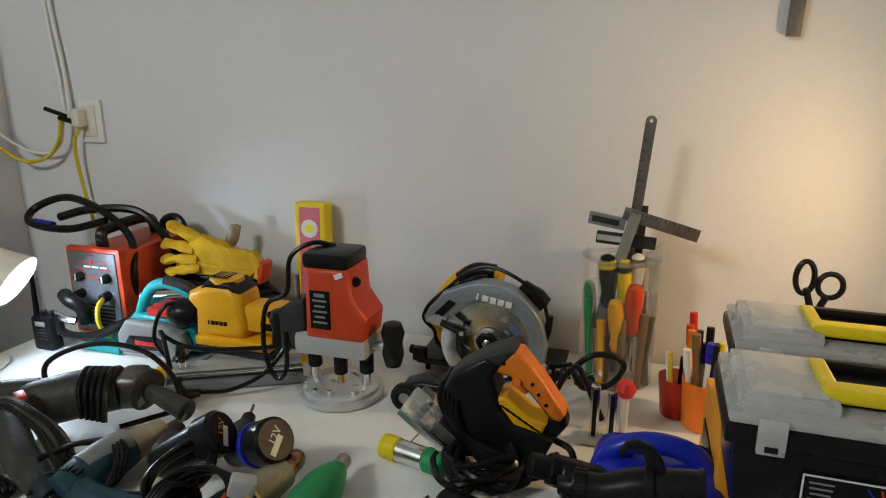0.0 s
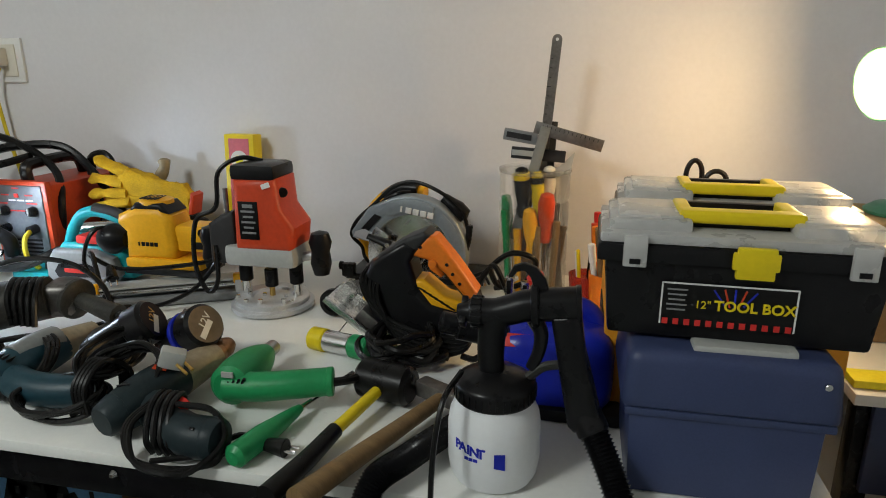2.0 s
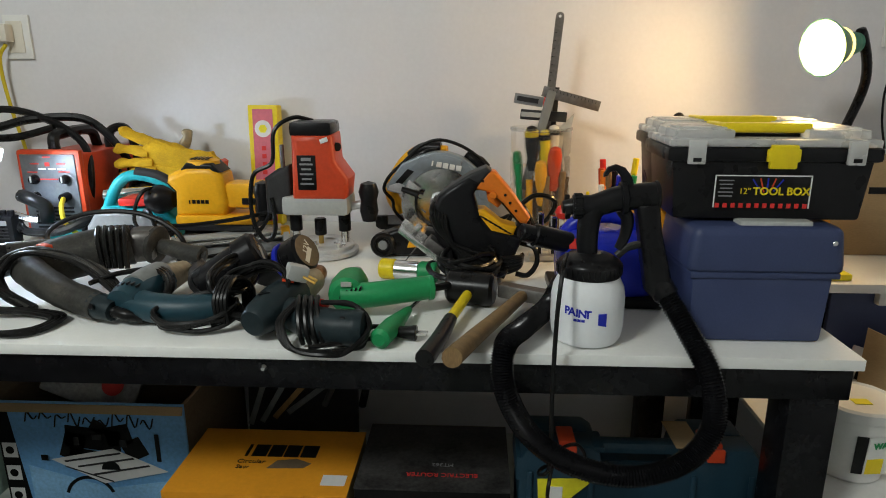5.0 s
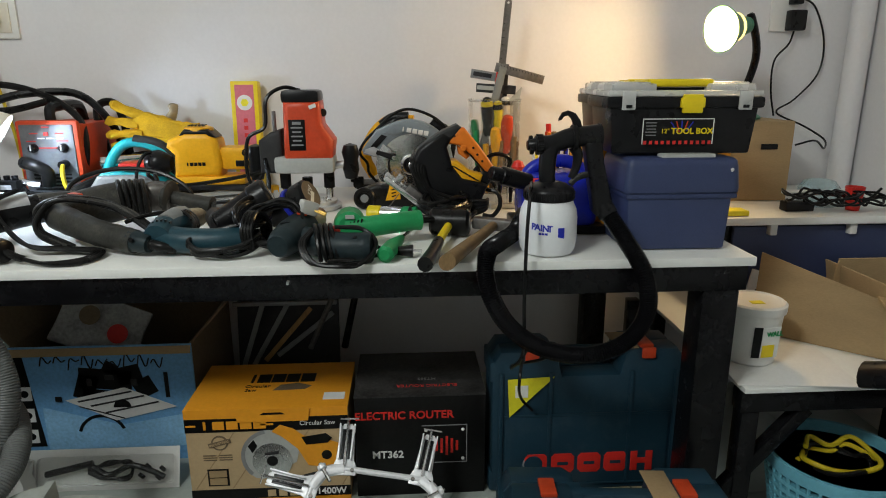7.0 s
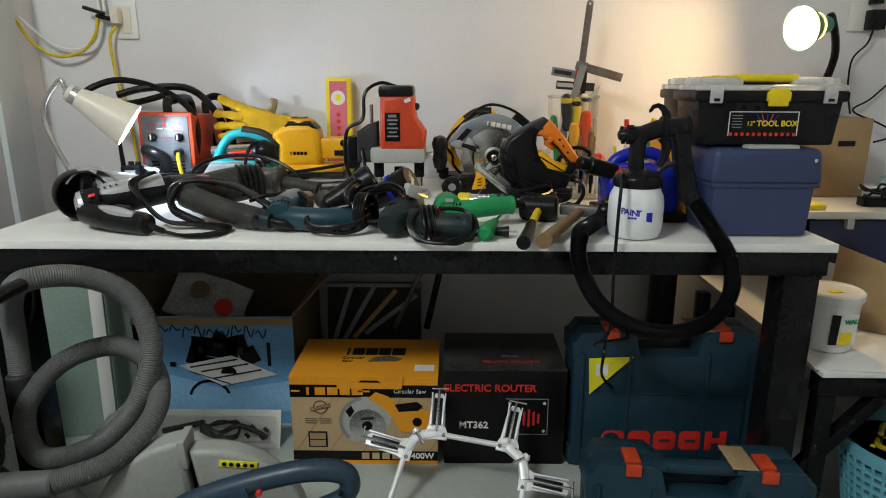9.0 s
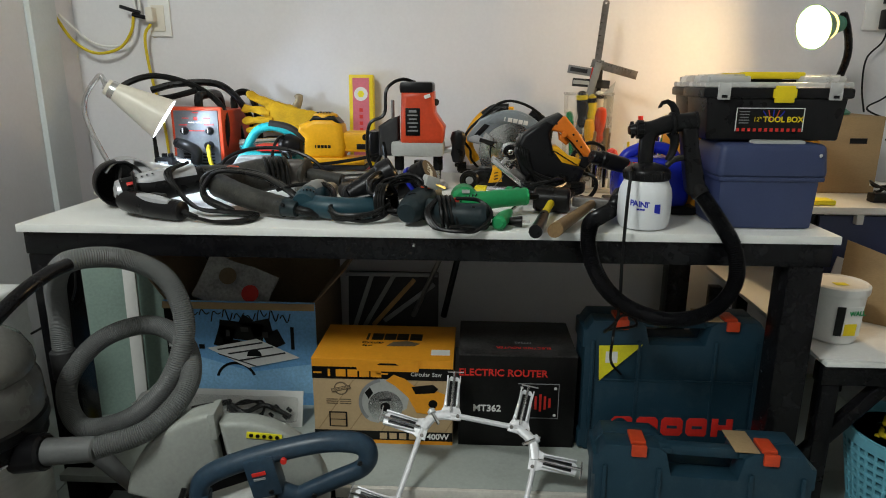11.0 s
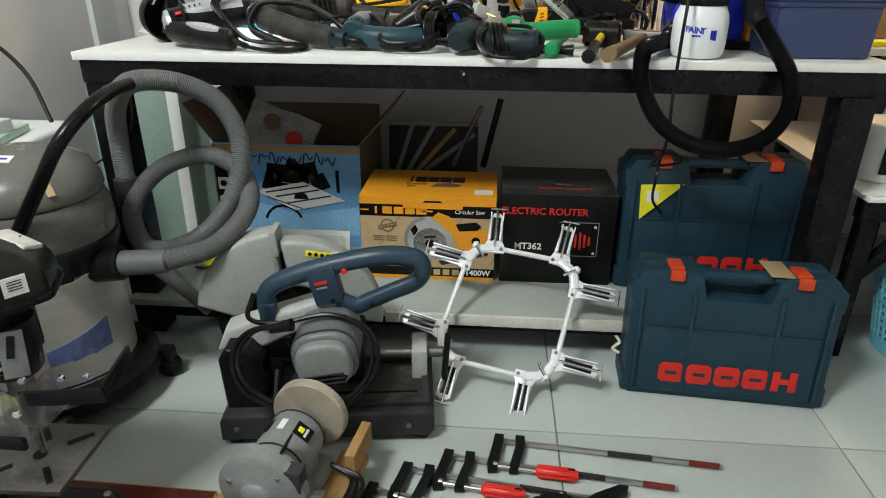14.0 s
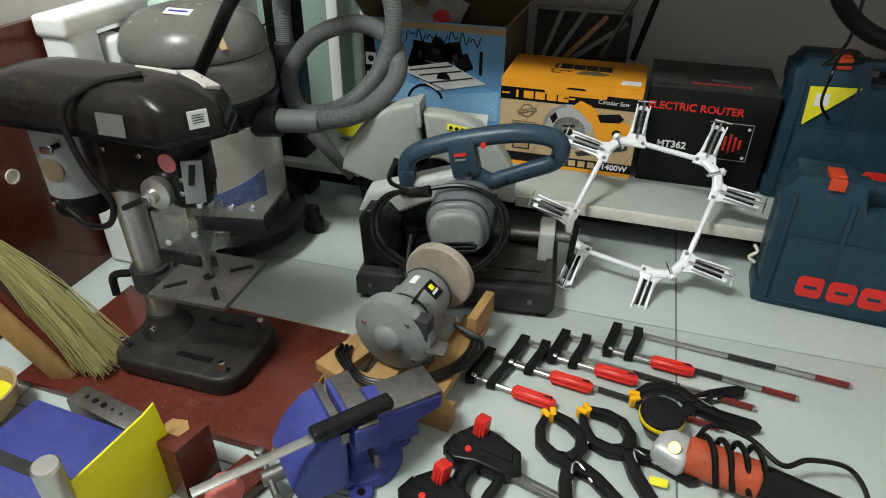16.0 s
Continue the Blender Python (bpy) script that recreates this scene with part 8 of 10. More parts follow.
wpart("dome_recess", box(0.07, 0.045, 0.02, 0.006, (vx - 0.050, vy - 0.106, 0.5585), rot=(37, 0, -25)), M_BLACK, vc)
wpart("dome_label", box(0.055, 0.03, 0.001, 0, (vx + 0.02, vy - 0.06, 0.5935), rot=(10, 4, 15)), M_WHITEP, vc, "white label with print")
wpart("dome_label_print", box(0.04, 0.006, 0.001, 0, (vx + 0.02, vy - 0.06, 0.5948), rot=(10, 4, 15)), M_BLUE, vc)
wpart("orange_sticker", box(0.014, 0.002, 0.03, 0, (vx + 0.128, vy - 0.082, 0.543), rot=(-38, 0, 57)), M_KRAFT, vc)
for k in range(6):
    a = -58 + 8.0 * k
    c_, s_ = math.cos(radians(a)), math.sin(radians(a))
    wpart("drum_print", slab([(-0.0115, -0.030 + 0.004 * (k % 2)), (0.0115, -0.026), (0.0115, 0.012 + 0.006 * k), (-0.0115, 0.006 + 0.006 * k)], 0.0016, 0, pose(vx + 0.1552 * c_, vy + 0.1552 * s_, 0.20, 0, 0, a + 90)), M_DRUMBLUE, vc, "worn blue drum print")
for a in (-60, 25, 110, 205):
    c, s = math.cos(radians(a)), math.sin(radians(a))
    wpart("castor_fork", box(0.03, 0.03, 0.04, 0.006, (vx + 0.215 * c, vy + 0.215 * s, 0.062)), M_BLACK, vc)
    wpart("castor", rod((vx + 0.215 * c - 0.012 * s, vy + 0.215 * s + 0.012 * c, 0.028), (vx + 0.215 * c + 0.012 * s, vy + 0.215 * s - 0.012 * c, 0.028), 0.028, seg=18), M_RUBBER, vc)
wpart("push_handle", tube([(0.075, -0.412, 0.45), (0.095, -0.410, 0.482), (0.150, -0.405, 0.565), (0.200, -0.390, 0.645), (0.225, -0.330, 0.692), (0.232, -0.250, 0.712), (0.237, -0.190, 0.715)], 0.0135, 12), M_STEEL_BLACK, vc, "bent black push handle")
wpart("handle_bracket", box(0.050, 0.030, 0.055, 0.008, (0.068, -0.418, 0.435), rot=(0, 20, 20)), M_BLACK, vc)
wpart("inlet", rod((vx + 0.135, vy - 0.02, 0.352), (vx + 0.205, vy - 0.02, 0.362), 0.037), M_BLACK, vc, "black inlet collar")
wpart("coupler", rod((vx + 0.20, vy - 0.02, 0.361), (vx + 0.300, vy - 0.012, 0.366), 0.027, 0.025), M_GREYHOSE, vc, "grey hose coupler")
vh = thing("vacuum_hose", "grey ribbed vacuum hose coiled in two loops", "hose", pose(0.25, -0.08, 0.3))
wpart("cuff", rod((0.098, -0.048, 0.47), (0.10, -0.05, 0.40), 0.027), M_DGREY, vh, "dark end cuff")
pth = smooth_path([(vx + 0.295, vy - 0.012, 0.366), (0.385, -0.23, 0.385), (0.43, -0.14, 0.44), (0.385, -0.05, 0.495), (0.28, 0.0, 0.515), (0.17, -0.02, 0.48), (0.12, -0.08, 0.40), (0.17, -0.13, 0.325), (0.28, -0.13, 0.345), (0.375, -0.12, 0.43), (0.41, -0.09, 0.55), (0.37, -0.07, 0.65), (0.29, -0.09, 0.70), (0.215, -0.15, 0.71), (0.13, -0.08, 0.64), (0.09, -0.03, 0.54), (0.10, -0.05, 0.42)], 52)
wpart("hose_wall", tube(pth, 0.0210, 12, rib=0.0015, raw=True), M_GREYHOSE, vh)
cn = thing("crevice_nozzle", "grey plastic crevice nozzle hanging at the drum", "nozzle", pose(0.30, -0.12, 0.2))
wpart("nozzle", rod((0.215, -0.165, 0.29), (0.31, -0.16, 0.175), 0.022, 0.012), M_GREYHOSE, cn)
fb = thing("foam_box", "white polystyrene box with a green tray on it", "box", pose(-0.19, -0.10, 0))
wpart("foam_body", box(0.20, 0.42, 0.545, 0.012, (-0.24, -0.02, 0.273), 3), M_FOAM, fb)
wpart("foam_end", box(0.075, 0.085, 0.585, 0.014, (-0.192, -0.415, 0.293), 3), M_FOAM, fb, "white foam end piece")
wpart("foam_lip", box(0.080, 0.26, 0.045, 0.012, (-0.192, -0.335, 0.575), 3), M_FOAM, fb)
wpart("foam_block", box(0.060, 0.055, 0.13, 0.014, (-0.160, -0.335, 0.47), 3), M_FOAM, fb)
# added thin sheet; its grey-brown stands for the shade on this side
wpart("shade_panel", box(0.010, 0.34, 0.53, 0.003, (-0.200, -0.20, 0.266)), mat("grey_brown_box_shade", (0.20, 0.19, 0.165), 0.6, vary=0.15, size=6, dirt=0.2), fb, "grey-brown sheet for the shaded box side")
wpart("foam_notch", box(0.06, 0.05, 0.10, 0.012, (-0.125, -0.10, 0.49), 3), M_FOAM, fb)
tr2 = thing("plastic_tray", "pale green plastic lid on a foam box", "tray", pose(-0.24, -0.05, 0.545))
wpart("tray", box(0.13, 0.22, 0.02, 0.006, (-0.24, -0.05, 0.556), rot=(0, 0, 12)), mat("pale_green_plastic", (0.5, 0.66, 0.56), 0.4), tr2)
wpart("white_block", box(0.12, 0.16, 0.03, 0.004, (-0.25, -0.08, 0.581), rot=(0, 0, -8)), M_WHITE, tr2)
cord("wall_lead", [(-0.345, 0.05, 0.70), (-0.30, 0.04, 0.755), (-0.22, 0.03, 0.77), (-0.12, 0.0, 0.70), (-0.05, -0.05, 0.60)], 0.005, M_RUBBER, None, "black lead from a wall plug")
solid("wall_plug", box(0.03, 0.05, 0.06, 0.008, (-0.342, 0.05, 0.69)), M_BLACK, "black plug in the wall", "plug")
gb = thing("glass_panel", "leaning sheets of dusty green glass", "glass", pose(-0.08, 0.42, 0))
wpart("sheet", box(0.34, 0.008, 0.60, 0.001, (-0.13, 0.52, 0.30), rot=(-5, 0, 20)), mat("dusty_green_glass", (0.28, 0.38, 0.33), 0.35, vary=0.15, size=4, coat=0.3, dirt=0.2, dirt_colour=(0.4, 0.42, 0.38)), gb)
wpart("white_trim", box(0.035, 0.03, 0.62, 0.002, (-0.02, 0.47, 0.31), rot=(-5, 0, 20)), M_WHITE, gb)
cord("thin_lead", [(0.10, 0.02, 0.70), (0.11, 0.02, 0.62), (0.08, 0.03, 0.55), (0.02, 0.05, 0.50), (-0.05, 0.06, 0.46)], 0.003, M_RUBBER, None, "thin black lead hanging under the bench")

# ---- floor: chop saw ----
def motor_outline(a, b):
    """A rounded, slightly squared outline with half widths a and b."""
    out = []
    for k in range(28):
        c, q = math.cos(2 * math.pi * k / 28), math.sin(2 * math.pi * k / 28)
        out.append((a * math.copysign(abs(c) ** 0.75, c), b * math.copysign(abs(q) ** 0.75, q)))
    return out


ca = thing("chop_saw", "heavy grey abrasive chop saw with a petrol blue handle", "chop saw", pose(0.63, -0.27, 0, 0, 0, 7))
part("base", slab([(-0.225, 0.015), (0.215, 0.015), (0.225, 0.03), (0.225, 0.065), (0.21, 0.078), (-0.21, 0.078), (-0.225, 0.06)], 0.235, 0.008, pose(0, -0.005, 0), 3), M_DGREY, ca, "dusty cast base")
part("base_deck", box(0.30, 0.135, 0.004, 0.001, (0.055, -0.010, 0.0805)), M_CAVITY, ca, "dusty recessed deck")
for y in (-0.092, 0.072):
    part("deck_rim", box(0.34, 0.016, 0.014, 0.004, (0.045, y, 0.083)), M_DGREY, ca)
for x in (-0.125, 0.207):
    part("deck_rim", box(0.016, 0.160, 0.014, 0.004, (x, -0.010, 0.083)), M_DGREY, ca)
part("groove", box(0.27, 0.006, 0.003, 0.001, (0.055, -0.055, 0.0832)), M_BLACK, ca)
for x in (-0.19, 0.17):
    part("base_bolt", rod((x, -0.118, 0.045), (x, -0.126, 0.045), 0.006, seg=8), M_IRON, ca)
for x in (-0.20, 0.20):
    for y in (-0.10, 0.09):
        part("rubber_foot", rod((x, y, 0), (x, y, 0.018), 0.014), M_RUBBER, ca)
part("pivot_post", slab([(-0.213, 0.07), (-0.128, 0.07), (-0.128, 0.19), (-0.155, 0.222), (-0.200, 0.222), (-0.218, 0.195)], 0.075, 0.010, pose(0, -0.055, 0), 3), M_BLACK, ca, "black hinge post")
part("pivot_bolt", rod((-0.18, -0.098, 0.193), (-0.18, -0.088, 0.193), 0.011), M_IRON, ca)
part("arm", slab([(-0.232, 0.19), (-0.210, 0.240), (-0.09, 0.280), (0.02, 0.315), (0.035, 0.265), (-0.08, 0.222), (-0.17, 0.175)], 0.06, 0.012, pose(0, -0.015, 0), 3), M_LGREY, ca, "grey cast arm")
gcx, gcz = -0.10, 0.205
part("fixed_guard", slab(arc(gcx, gcz, 0.205, 95, 172, 18) + [(gcx - 0.10, gcz - 0.01)] + arc(gcx, gcz, 0.085, 172, 95, 10), 0.062, 0.012, pose(0, 0.10, 0), 3), M_SAGE, ca, "pale grey fixed wheel guard")
part("moving_guard", slab(arc(gcx + 0.02, gcz - 0.01, 0.192, -5, 98, 24) + arc(gcx + 0.02, gcz - 0.01, 0.080, 98, -5, 12), 0.050, 0.012, pose(0, 0.10, 0), 3), M_SAGE, ca, "pale grey swivelling wheel guard")
part("guard_lip", slab(arc(gcx, gcz, 0.207, 93, 97, 4) + arc(gcx, gcz, 0.15, 97, 93, 4), 0.066, 0.002, pose(0, 0.10, 0)), M_SAGE, ca)
part("wheel", turn([(0, 0), (0.170, 0), (0.170, 0.004), (0, 0.004)], 48, (gcx, 0.10, gcz - 0.02), (90, 0, 0)), M_RUBBER, ca, "abrasive cutting wheel")
part("warning_strip", box(0.072, 0.002, 0.014, 0.0005, (gcx + 0.085, 0.0735, gcz + 0.150), rot=(0, 8, 0)), M_YELP, ca, "yellow warning strip")
for k in range(5):
    part("warning_mark", turn([(0.0042, 0), (0.0042, 0.001)], 12, (gcx + 0.059 + k * 0.013, 0.0722, gcz + 0.1535 - k * 0.0018), (90, 0, 0)), M_BLACKP, ca)
hl = part("handle", tube([(-0.118, -0.03, 0.255), (-0.122, -0.03, 0.300), (-0.105, -0.03, 0.335), (-0.04, -0.03, 0.364), (0.05, -0.03, 0.388), (0.125, -0.03, 0.400), (0.185, -0.03, 0.394), (0.203, -0.03, 0.372), (0.192, -0.03, 0.342), (0.14, -0.03, 0.318), (0.09, -0.03, 0.296), (0.065, -0.03, 0.286), (0.030, -0.03, 0.300)], 0.0170, 14, flat=1.2), M_SLATE, ca, "petrol blue handle")
part("switch_block", box(0.060, 0.044, 0.085, 0.010, (0.005, -0.032, 0.340), rot=(0, -12, 0)), M_SLATE, ca, "petrol blue switch block")
part("handle_foot", box(0.030, 0.040, 0.060, 0.006, (-0.118, -0.032, 0.272), rot=(0, 6, 0)), M_SLATE, ca)
part("logo_mark", box(0.026, 0.002, 0.007, 0, (-0.001, -0.0555, 0.352), rot=(0, -12, 0)), M_RED, ca, "red logo shape")
part("label_line", box(0.022, 0.002, 0.004, 0, (0.000, -0.0555, 0.341), rot=(0, -12, 0)), M_GREY, ca)
part("red_button", rod((0.046, -0.048, 0.376), (0.046, -0.056, 0.376), 0.006), M_RED, ca)
for x, z in ((0.188, 0.366), (0.02, 0.312), (-0.118, 0.262), (0.10, 0.300)):
    part("handle_screw", rod((x, -0.052, z), (x, -0.057, z), 0.005, seg=10), M_BLACK, ca)
part("motor", moved(slab(motor_outline(0.065, 0.060), 0.135, 0.016, None, 3), pose(0.010, -0.085, 0.232, 0, -8, 0)), M_STEELGREY, ca, "grey motor housing")
part("motor_cap", moved(slab(motor_outline(0.055, 0.050), 0.034, 0.014, None, 4), pose(0.010, -0.158, 0.230, 0, -8, 0)), M_MGREY, ca, "pale ribbed motor cap")
part("motor_window", moved(slab([(-0.036, -0.040), (0.034, -0.040), (0.044, -0.020), (-0.042, -0.012)], 0.004, 0.001), pose(0.010, -0.174, 0.228, 0, -8, 0)), M_BLACK, ca, "dark vent window")
for k in range(3):
    part("motor_rib", moved(box(0.076, 0.004, 0.004, 0.0015, (0.0, 0.0, -0.034 + k * 0.010)), pose(0.010, -0.176, 0.228, 0, -8, 0)), M_DGREY, ca)
part("brush_cap", rod((-0.062, -0.10, 0.245), (-0.072, -0.10, 0.245), 0.011, seg=14), M_BLACK, ca)
part("motor_seam", moved(slab(motor_outline(0.067, 0.062), 0.006, 0.002), pose(0.010, -0.138, 0.232, 0, -8, 0)), M_DGREY, ca)
part("spark_hood", box(0.11, 0.10, 0.12, 0.012, (0.02, 0.02, 0.15)), M_BLACK, ca)
part("vise_jaw", box(0.035, 0.085, 0.075, 0.006, (0.195, 0.035, 0.115)), M_LGREY, ca, "grey vise jaw")
part("vise_screw", rod((0.04, 0.035, 0.125), (0.25, 0.035, 0.125), 0.012), M_IRON, ca)
part("vise_lever", box(0.014, 0.018, 0.12, 0.005, (0.256, 0.03, 0.115), rot=(0, 4, 0)), M_BLACK, ca, "black vise lever")
part("fence", box(0.012, 0.12, 0.05, 0.003, (-0.02, 0.02, 0.105), rot=(0, 0, 12)), M_IRON, ca)
part("chain", tube([(-0.10, -0.09, 0.17), (-0.105, -0.095, 0.13), (-0.112, -0.10, 0.085)], 0.004, 6), M_IRON, ca)
for k in range(2):
    d = 0.010 * k
    part("cord", tube([(-0.07, -0.12, 0.298), (-0.13 - d, -0.12, 0.280), (-0.162 - d, -0.135, 0.235), (-0.140 - d, -0.17, 0.190 - d), (-0.06, -0.195, 0.158 - d), (0.04, -0.195, 0.165 - d), (0.098 + d, -0.165, 0.215), (0.090 + d, -0.12, 0.275), (0.02, -0.10, 0.305), (-0.08, -0.10, 0.288), (-0.14, -0.10, 0.30), (-0.13, -0.08, 0.345)], 0.0050, 8), M_RUBBER, ca, "looped black lead")
part("cord_plug", rod((-0.095, -0.125, 0.288), (-0.050, -0.130, 0.302), 0.008, 0.013), M_RUBBER, ca, "black mains plug")

# ---- floor: corner clamp frame ----
fr = thing("corner_clamp_frame", "bright metal frame of corner clamps leaning on a carton", "clamp", pose(1.03, -0.1, 0.0))
tilt_ = math.atan2(1.0, 1.1)
# local plane: x along the bench, v up the slope
PX = Matrix(((1, 0, 0, 0), (0, -math.sin(tilt_), math.cos(tilt_), -0.222), (0, math.cos(tilt_), math.sin(tilt_), 0.012), (0, 0, 0, 1)))


def on_plane(x, v, lift=0.0):
    return PX @ Vector((x, lift, v))


# each corner: first arm's base and tip, second arm's base and tip
corners = [
    ((0.983, 0.384), (0.991, 0.501), (0.915, 0.347), (0.806, 0.375)),
    ((1.150, 0.355), (1.174, 0.449), (1.186, 0.280), (1.290, 0.259)),
    ((1.138, 0.097), (1.240, 0.074), (1.066, 0.055), (1.050, -0.025)),
    ((0.896, 0.088), (0.876, 0.002), (0.861, 0.163), (0.770, 0.188)),
]
for a0_, a1_, b0_, b1_ in corners:
    mid = ((a0_[0] + b0_[0]) / 2, (a0_[1] + b0_[1]) / 2)
    out = Vector((mid[0] - 1.02, mid[1] - 0.25)).normalized()
    hub = wpart("corner_clamp", tube([on_plane(*a0_), on_plane(mid[0] + out.x * 0.014, mid[1] + out.y * 0.014), on_plane(*b0_)], 0.0125, 8, flat=0.8), M_DIECAST, fr, "bright die-cast corner clamp")
    wpart("lock_screw", rod(on_plane(mid[0] - out.x * 0.012, mid[1] - out.y * 0.012, 0.012), on_plane(mid[0] + out.x * 0.034, mid[1] + out.y * 0.034, 0.012), 0.004, seg=8), M_CHROME, hub)
    wpart("lock_ring", rod(on_plane(mid[0] + out.x * 0.020, mid[1] + out.y * 0.020, 0.010), on_plane(mid[0] + out.x * 0.030, mid[1] + out.y * 0.030, 0.010), 0.010, seg=12), M_DIECAST, hub)
    for p, q in ((a0_, a1_), (b0_, b1_)):
        ang = math.degrees(math.atan2(q[1] - p[1], q[0] - p[0]))
        m = PX @ pose(p[0], 0, p[1]) @ pose(0, 0, 0, 0, -ang, 0)
        wpart("jaw_plate", moved(slab([(-0.014, -0.026), (0.004, -0.026), (0.018, -0.020), (0.088, -0.016), (0.098, -0.009), (0.098, 0.009), (0.088, 0.016), (0.018, 0.020), (0.004, 0.026), (-0.014, 0.026)], 0.008, 0.002), m), M_DIECAST, hub)
        for s in (-1, 1):
            wpart("jaw_wall", moved(box(0.078, 0.018, 0.0035, 0.001, (0.056, 0.008, s * 0.0145), rot=(0, -s * 2, 0)), m), M_DIECAST, hub)
            wpart("jaw_slot", moved(box(0.066, 0.002, 0.0065, 0.0005, (0.052, 0.0052, s * 0.0068)), m), M_BLACK, hub)
            wpart("plate_bolt", moved(rod((-0.004, 0.003, s * 0.018), (-0.004, 0.008, s * 0.018), 0.0045, seg=8), m), M_IRON, hub)
        wpart("screw", moved(rod((0.005, 0.009, 0), (0.110, 0.009, 0), 0.0032, seg=8), m), M_CHROME, hub)
        wpart("tommy_bar", moved(rod((0.107, 0.014, -0.024), (0.107, 0.008, 0.018), 0.002, seg=8), m), M_CHROME, hub)
joints = [(corners[0][0], corners[1][0]), (corners[1][2], corners[2][0]), (corners[2][2], corners[3][0]), (corners[3][2], corners[0][2])]
for p, q in joints:
    wpart("rod", rod(on_plane(*p), on_plane(*q), 0.0066, seg=12), M_DIECAST, fr, "bright rod")
solid("wire_scrap", tube([(1.29, -0.06, 0.10), (1.30, -0.065, 0.085), (1.285, -0.07, 0.07), (1.30, -0.075, 0.06)], 0.004, 6), M_CREAM, "scrap of cream wire", "wire")

# ---- floor: bench grinder on a pallet ----
pw = thing("wooden_pallet", "small rough pine pallet", "pallet", pose(0.60, -0.60, 0))
for x, y, w_, d_, a in ((0.520, -0.640, 0.060, 0.16, -22), (0.602, -0.665, 0.050, 0.13, -12), (0.705, -0.610, 0.056, 0.26, -8)):
    wpart("board", box(w_, d_, 0.020, 0.003, (x, y, 0.056), rot=(0, 0, a)), M_WOOD, pw)
for x, y, l_, a in ((0.610, -0.705, 0.26, -7), (0.610, -0.520, 0.25, -5)):
    wpart("runner", box(l_, 0.036, 0.045, 0.003, (x, y, 0.0230), rot=(0, 0, a)), M_WOOD, pw)
wpart("rear_post", box(0.020, 0.10, 0.05, 0.003, (0.735, -0.50, 0.091), rot=(0, 0, -8)), M_WOOD, pw)
bgd = thing("bench_grinder", "grey double-wheel bench grinder with dusty wheels", "bench grinder", pose(0.625, -0.58, 0.069))
ga, gb_ = Vector((0.612, -0.672, 0.150)), Vector((0.640, -0.482, 0.152))
gd = (gb_ - ga).normalized()
gq = gd.to_track_quat("Z", "Y").to_matrix().to_4x4()
gm = Matrix.Translation(ga) @ gq
gside = gd.cross(Vector((0, 0, 1))).normalized()
wpart("motor", moved(turn([(0.030, 0.024), (0.046, 0.032), (0.050, 0.044), (0.052, 0.060), (0.052, 0.128), (0.050, 0.142), (0.044, 0.154), (0.030, 0.164)], 36), gm), M_MGREY, bgd, "grey round motor body")
for z in (0.050, 0.138):
    wpart("motor_band", moved(turn([(0.0515, z - 0.002), (0.0528, z - 0.001), (0.0528, z + 0.001), (0.0515, z + 0.002)], 36), gm), M_DGREY, bgd)
wpart("wheel_guard", moved(turn([(0, -0.022), (0.026, -0.022), (0.032, -0.017), (0.066, -0.015), (0.074, -0.010), (0.074, 0.020), (0.068, 0.025), (0.02, 0.026)], 44), gm), M_MGREY, bgd, "round grey wheel cover")
wpart("guard_dome", moved(turn([(0, -0.032), (0.014, -0.031), (0.024, -0.026), (0.028, -0.020), (0.028, -0.01)], 28), gm), M_MGREY, bgd)
wpart("grinding_wheel", moved(turn([(0.0, -0.010), (0.056, -0.010), (0.058, -0.008), (0.058, 0.010), (0, 0.011)], 40), Matrix.Translation(ga + gside * 0.021 + Vector((0, 0, 0.006))) @ gq), M_GREY, bgd, "worn grey grinding wheel")
wpart("guard_slot", moved(box(0.050, 0.042, 0.028, 0.003), Matrix.Translation(ga + gside * 0.050 + Vector((0, 0, 0.034)) + gd * 0.002) @ gq), M_DGREY, bgd, "dark opening of the wheel cover")
for dx, dz in ((0.038, 0.044), (0.050, -0.034), (-0.05, 0.02)):
    p = ga + gside * dx + Vector((0, 0, dz)) - gd * 0.014
    wpart("cover_screw", rod(p, p - gd * 0.005, 0.0045, seg=8), M_CHROME, bgd)
rm = Matrix.Translation(gb_ + gd * 0.004) @ gq
wpart("rear_guard", moved(turn([(0, -0.010), (0.050, -0.010), (0.056, -0.006), (0.056, 0.020), (0, 0.024)], 40), rm), M_MGREY, bgd, "grey rear wheel cover")
wpart("rear_wheel", moved(turn([(0, -0.016), (0.070, -0.016), (0.073, -0.013), (0.073, 0.004), (0.070, 0.007), (0, 0.008)], 44), rm @ pose(0, 0, 0.004)), M_GRIT, bgd, "dusty tan grinding wheel")
wpart("foot", box(0.12, 0.125, 0.032, 0.012, (0.628, -0.580, 0.083), rot=(0, 0, -8)), M_MGREY, bgd, "cast foot")
wpart("neck", box(0.078, 0.085, 0.050, 0.012, (0.627, -0.580, 0.112), rot=(0, 0, -8)), M_MGREY, bgd)
pm = Matrix.Translation(ga + gd * 0.098) @ gq
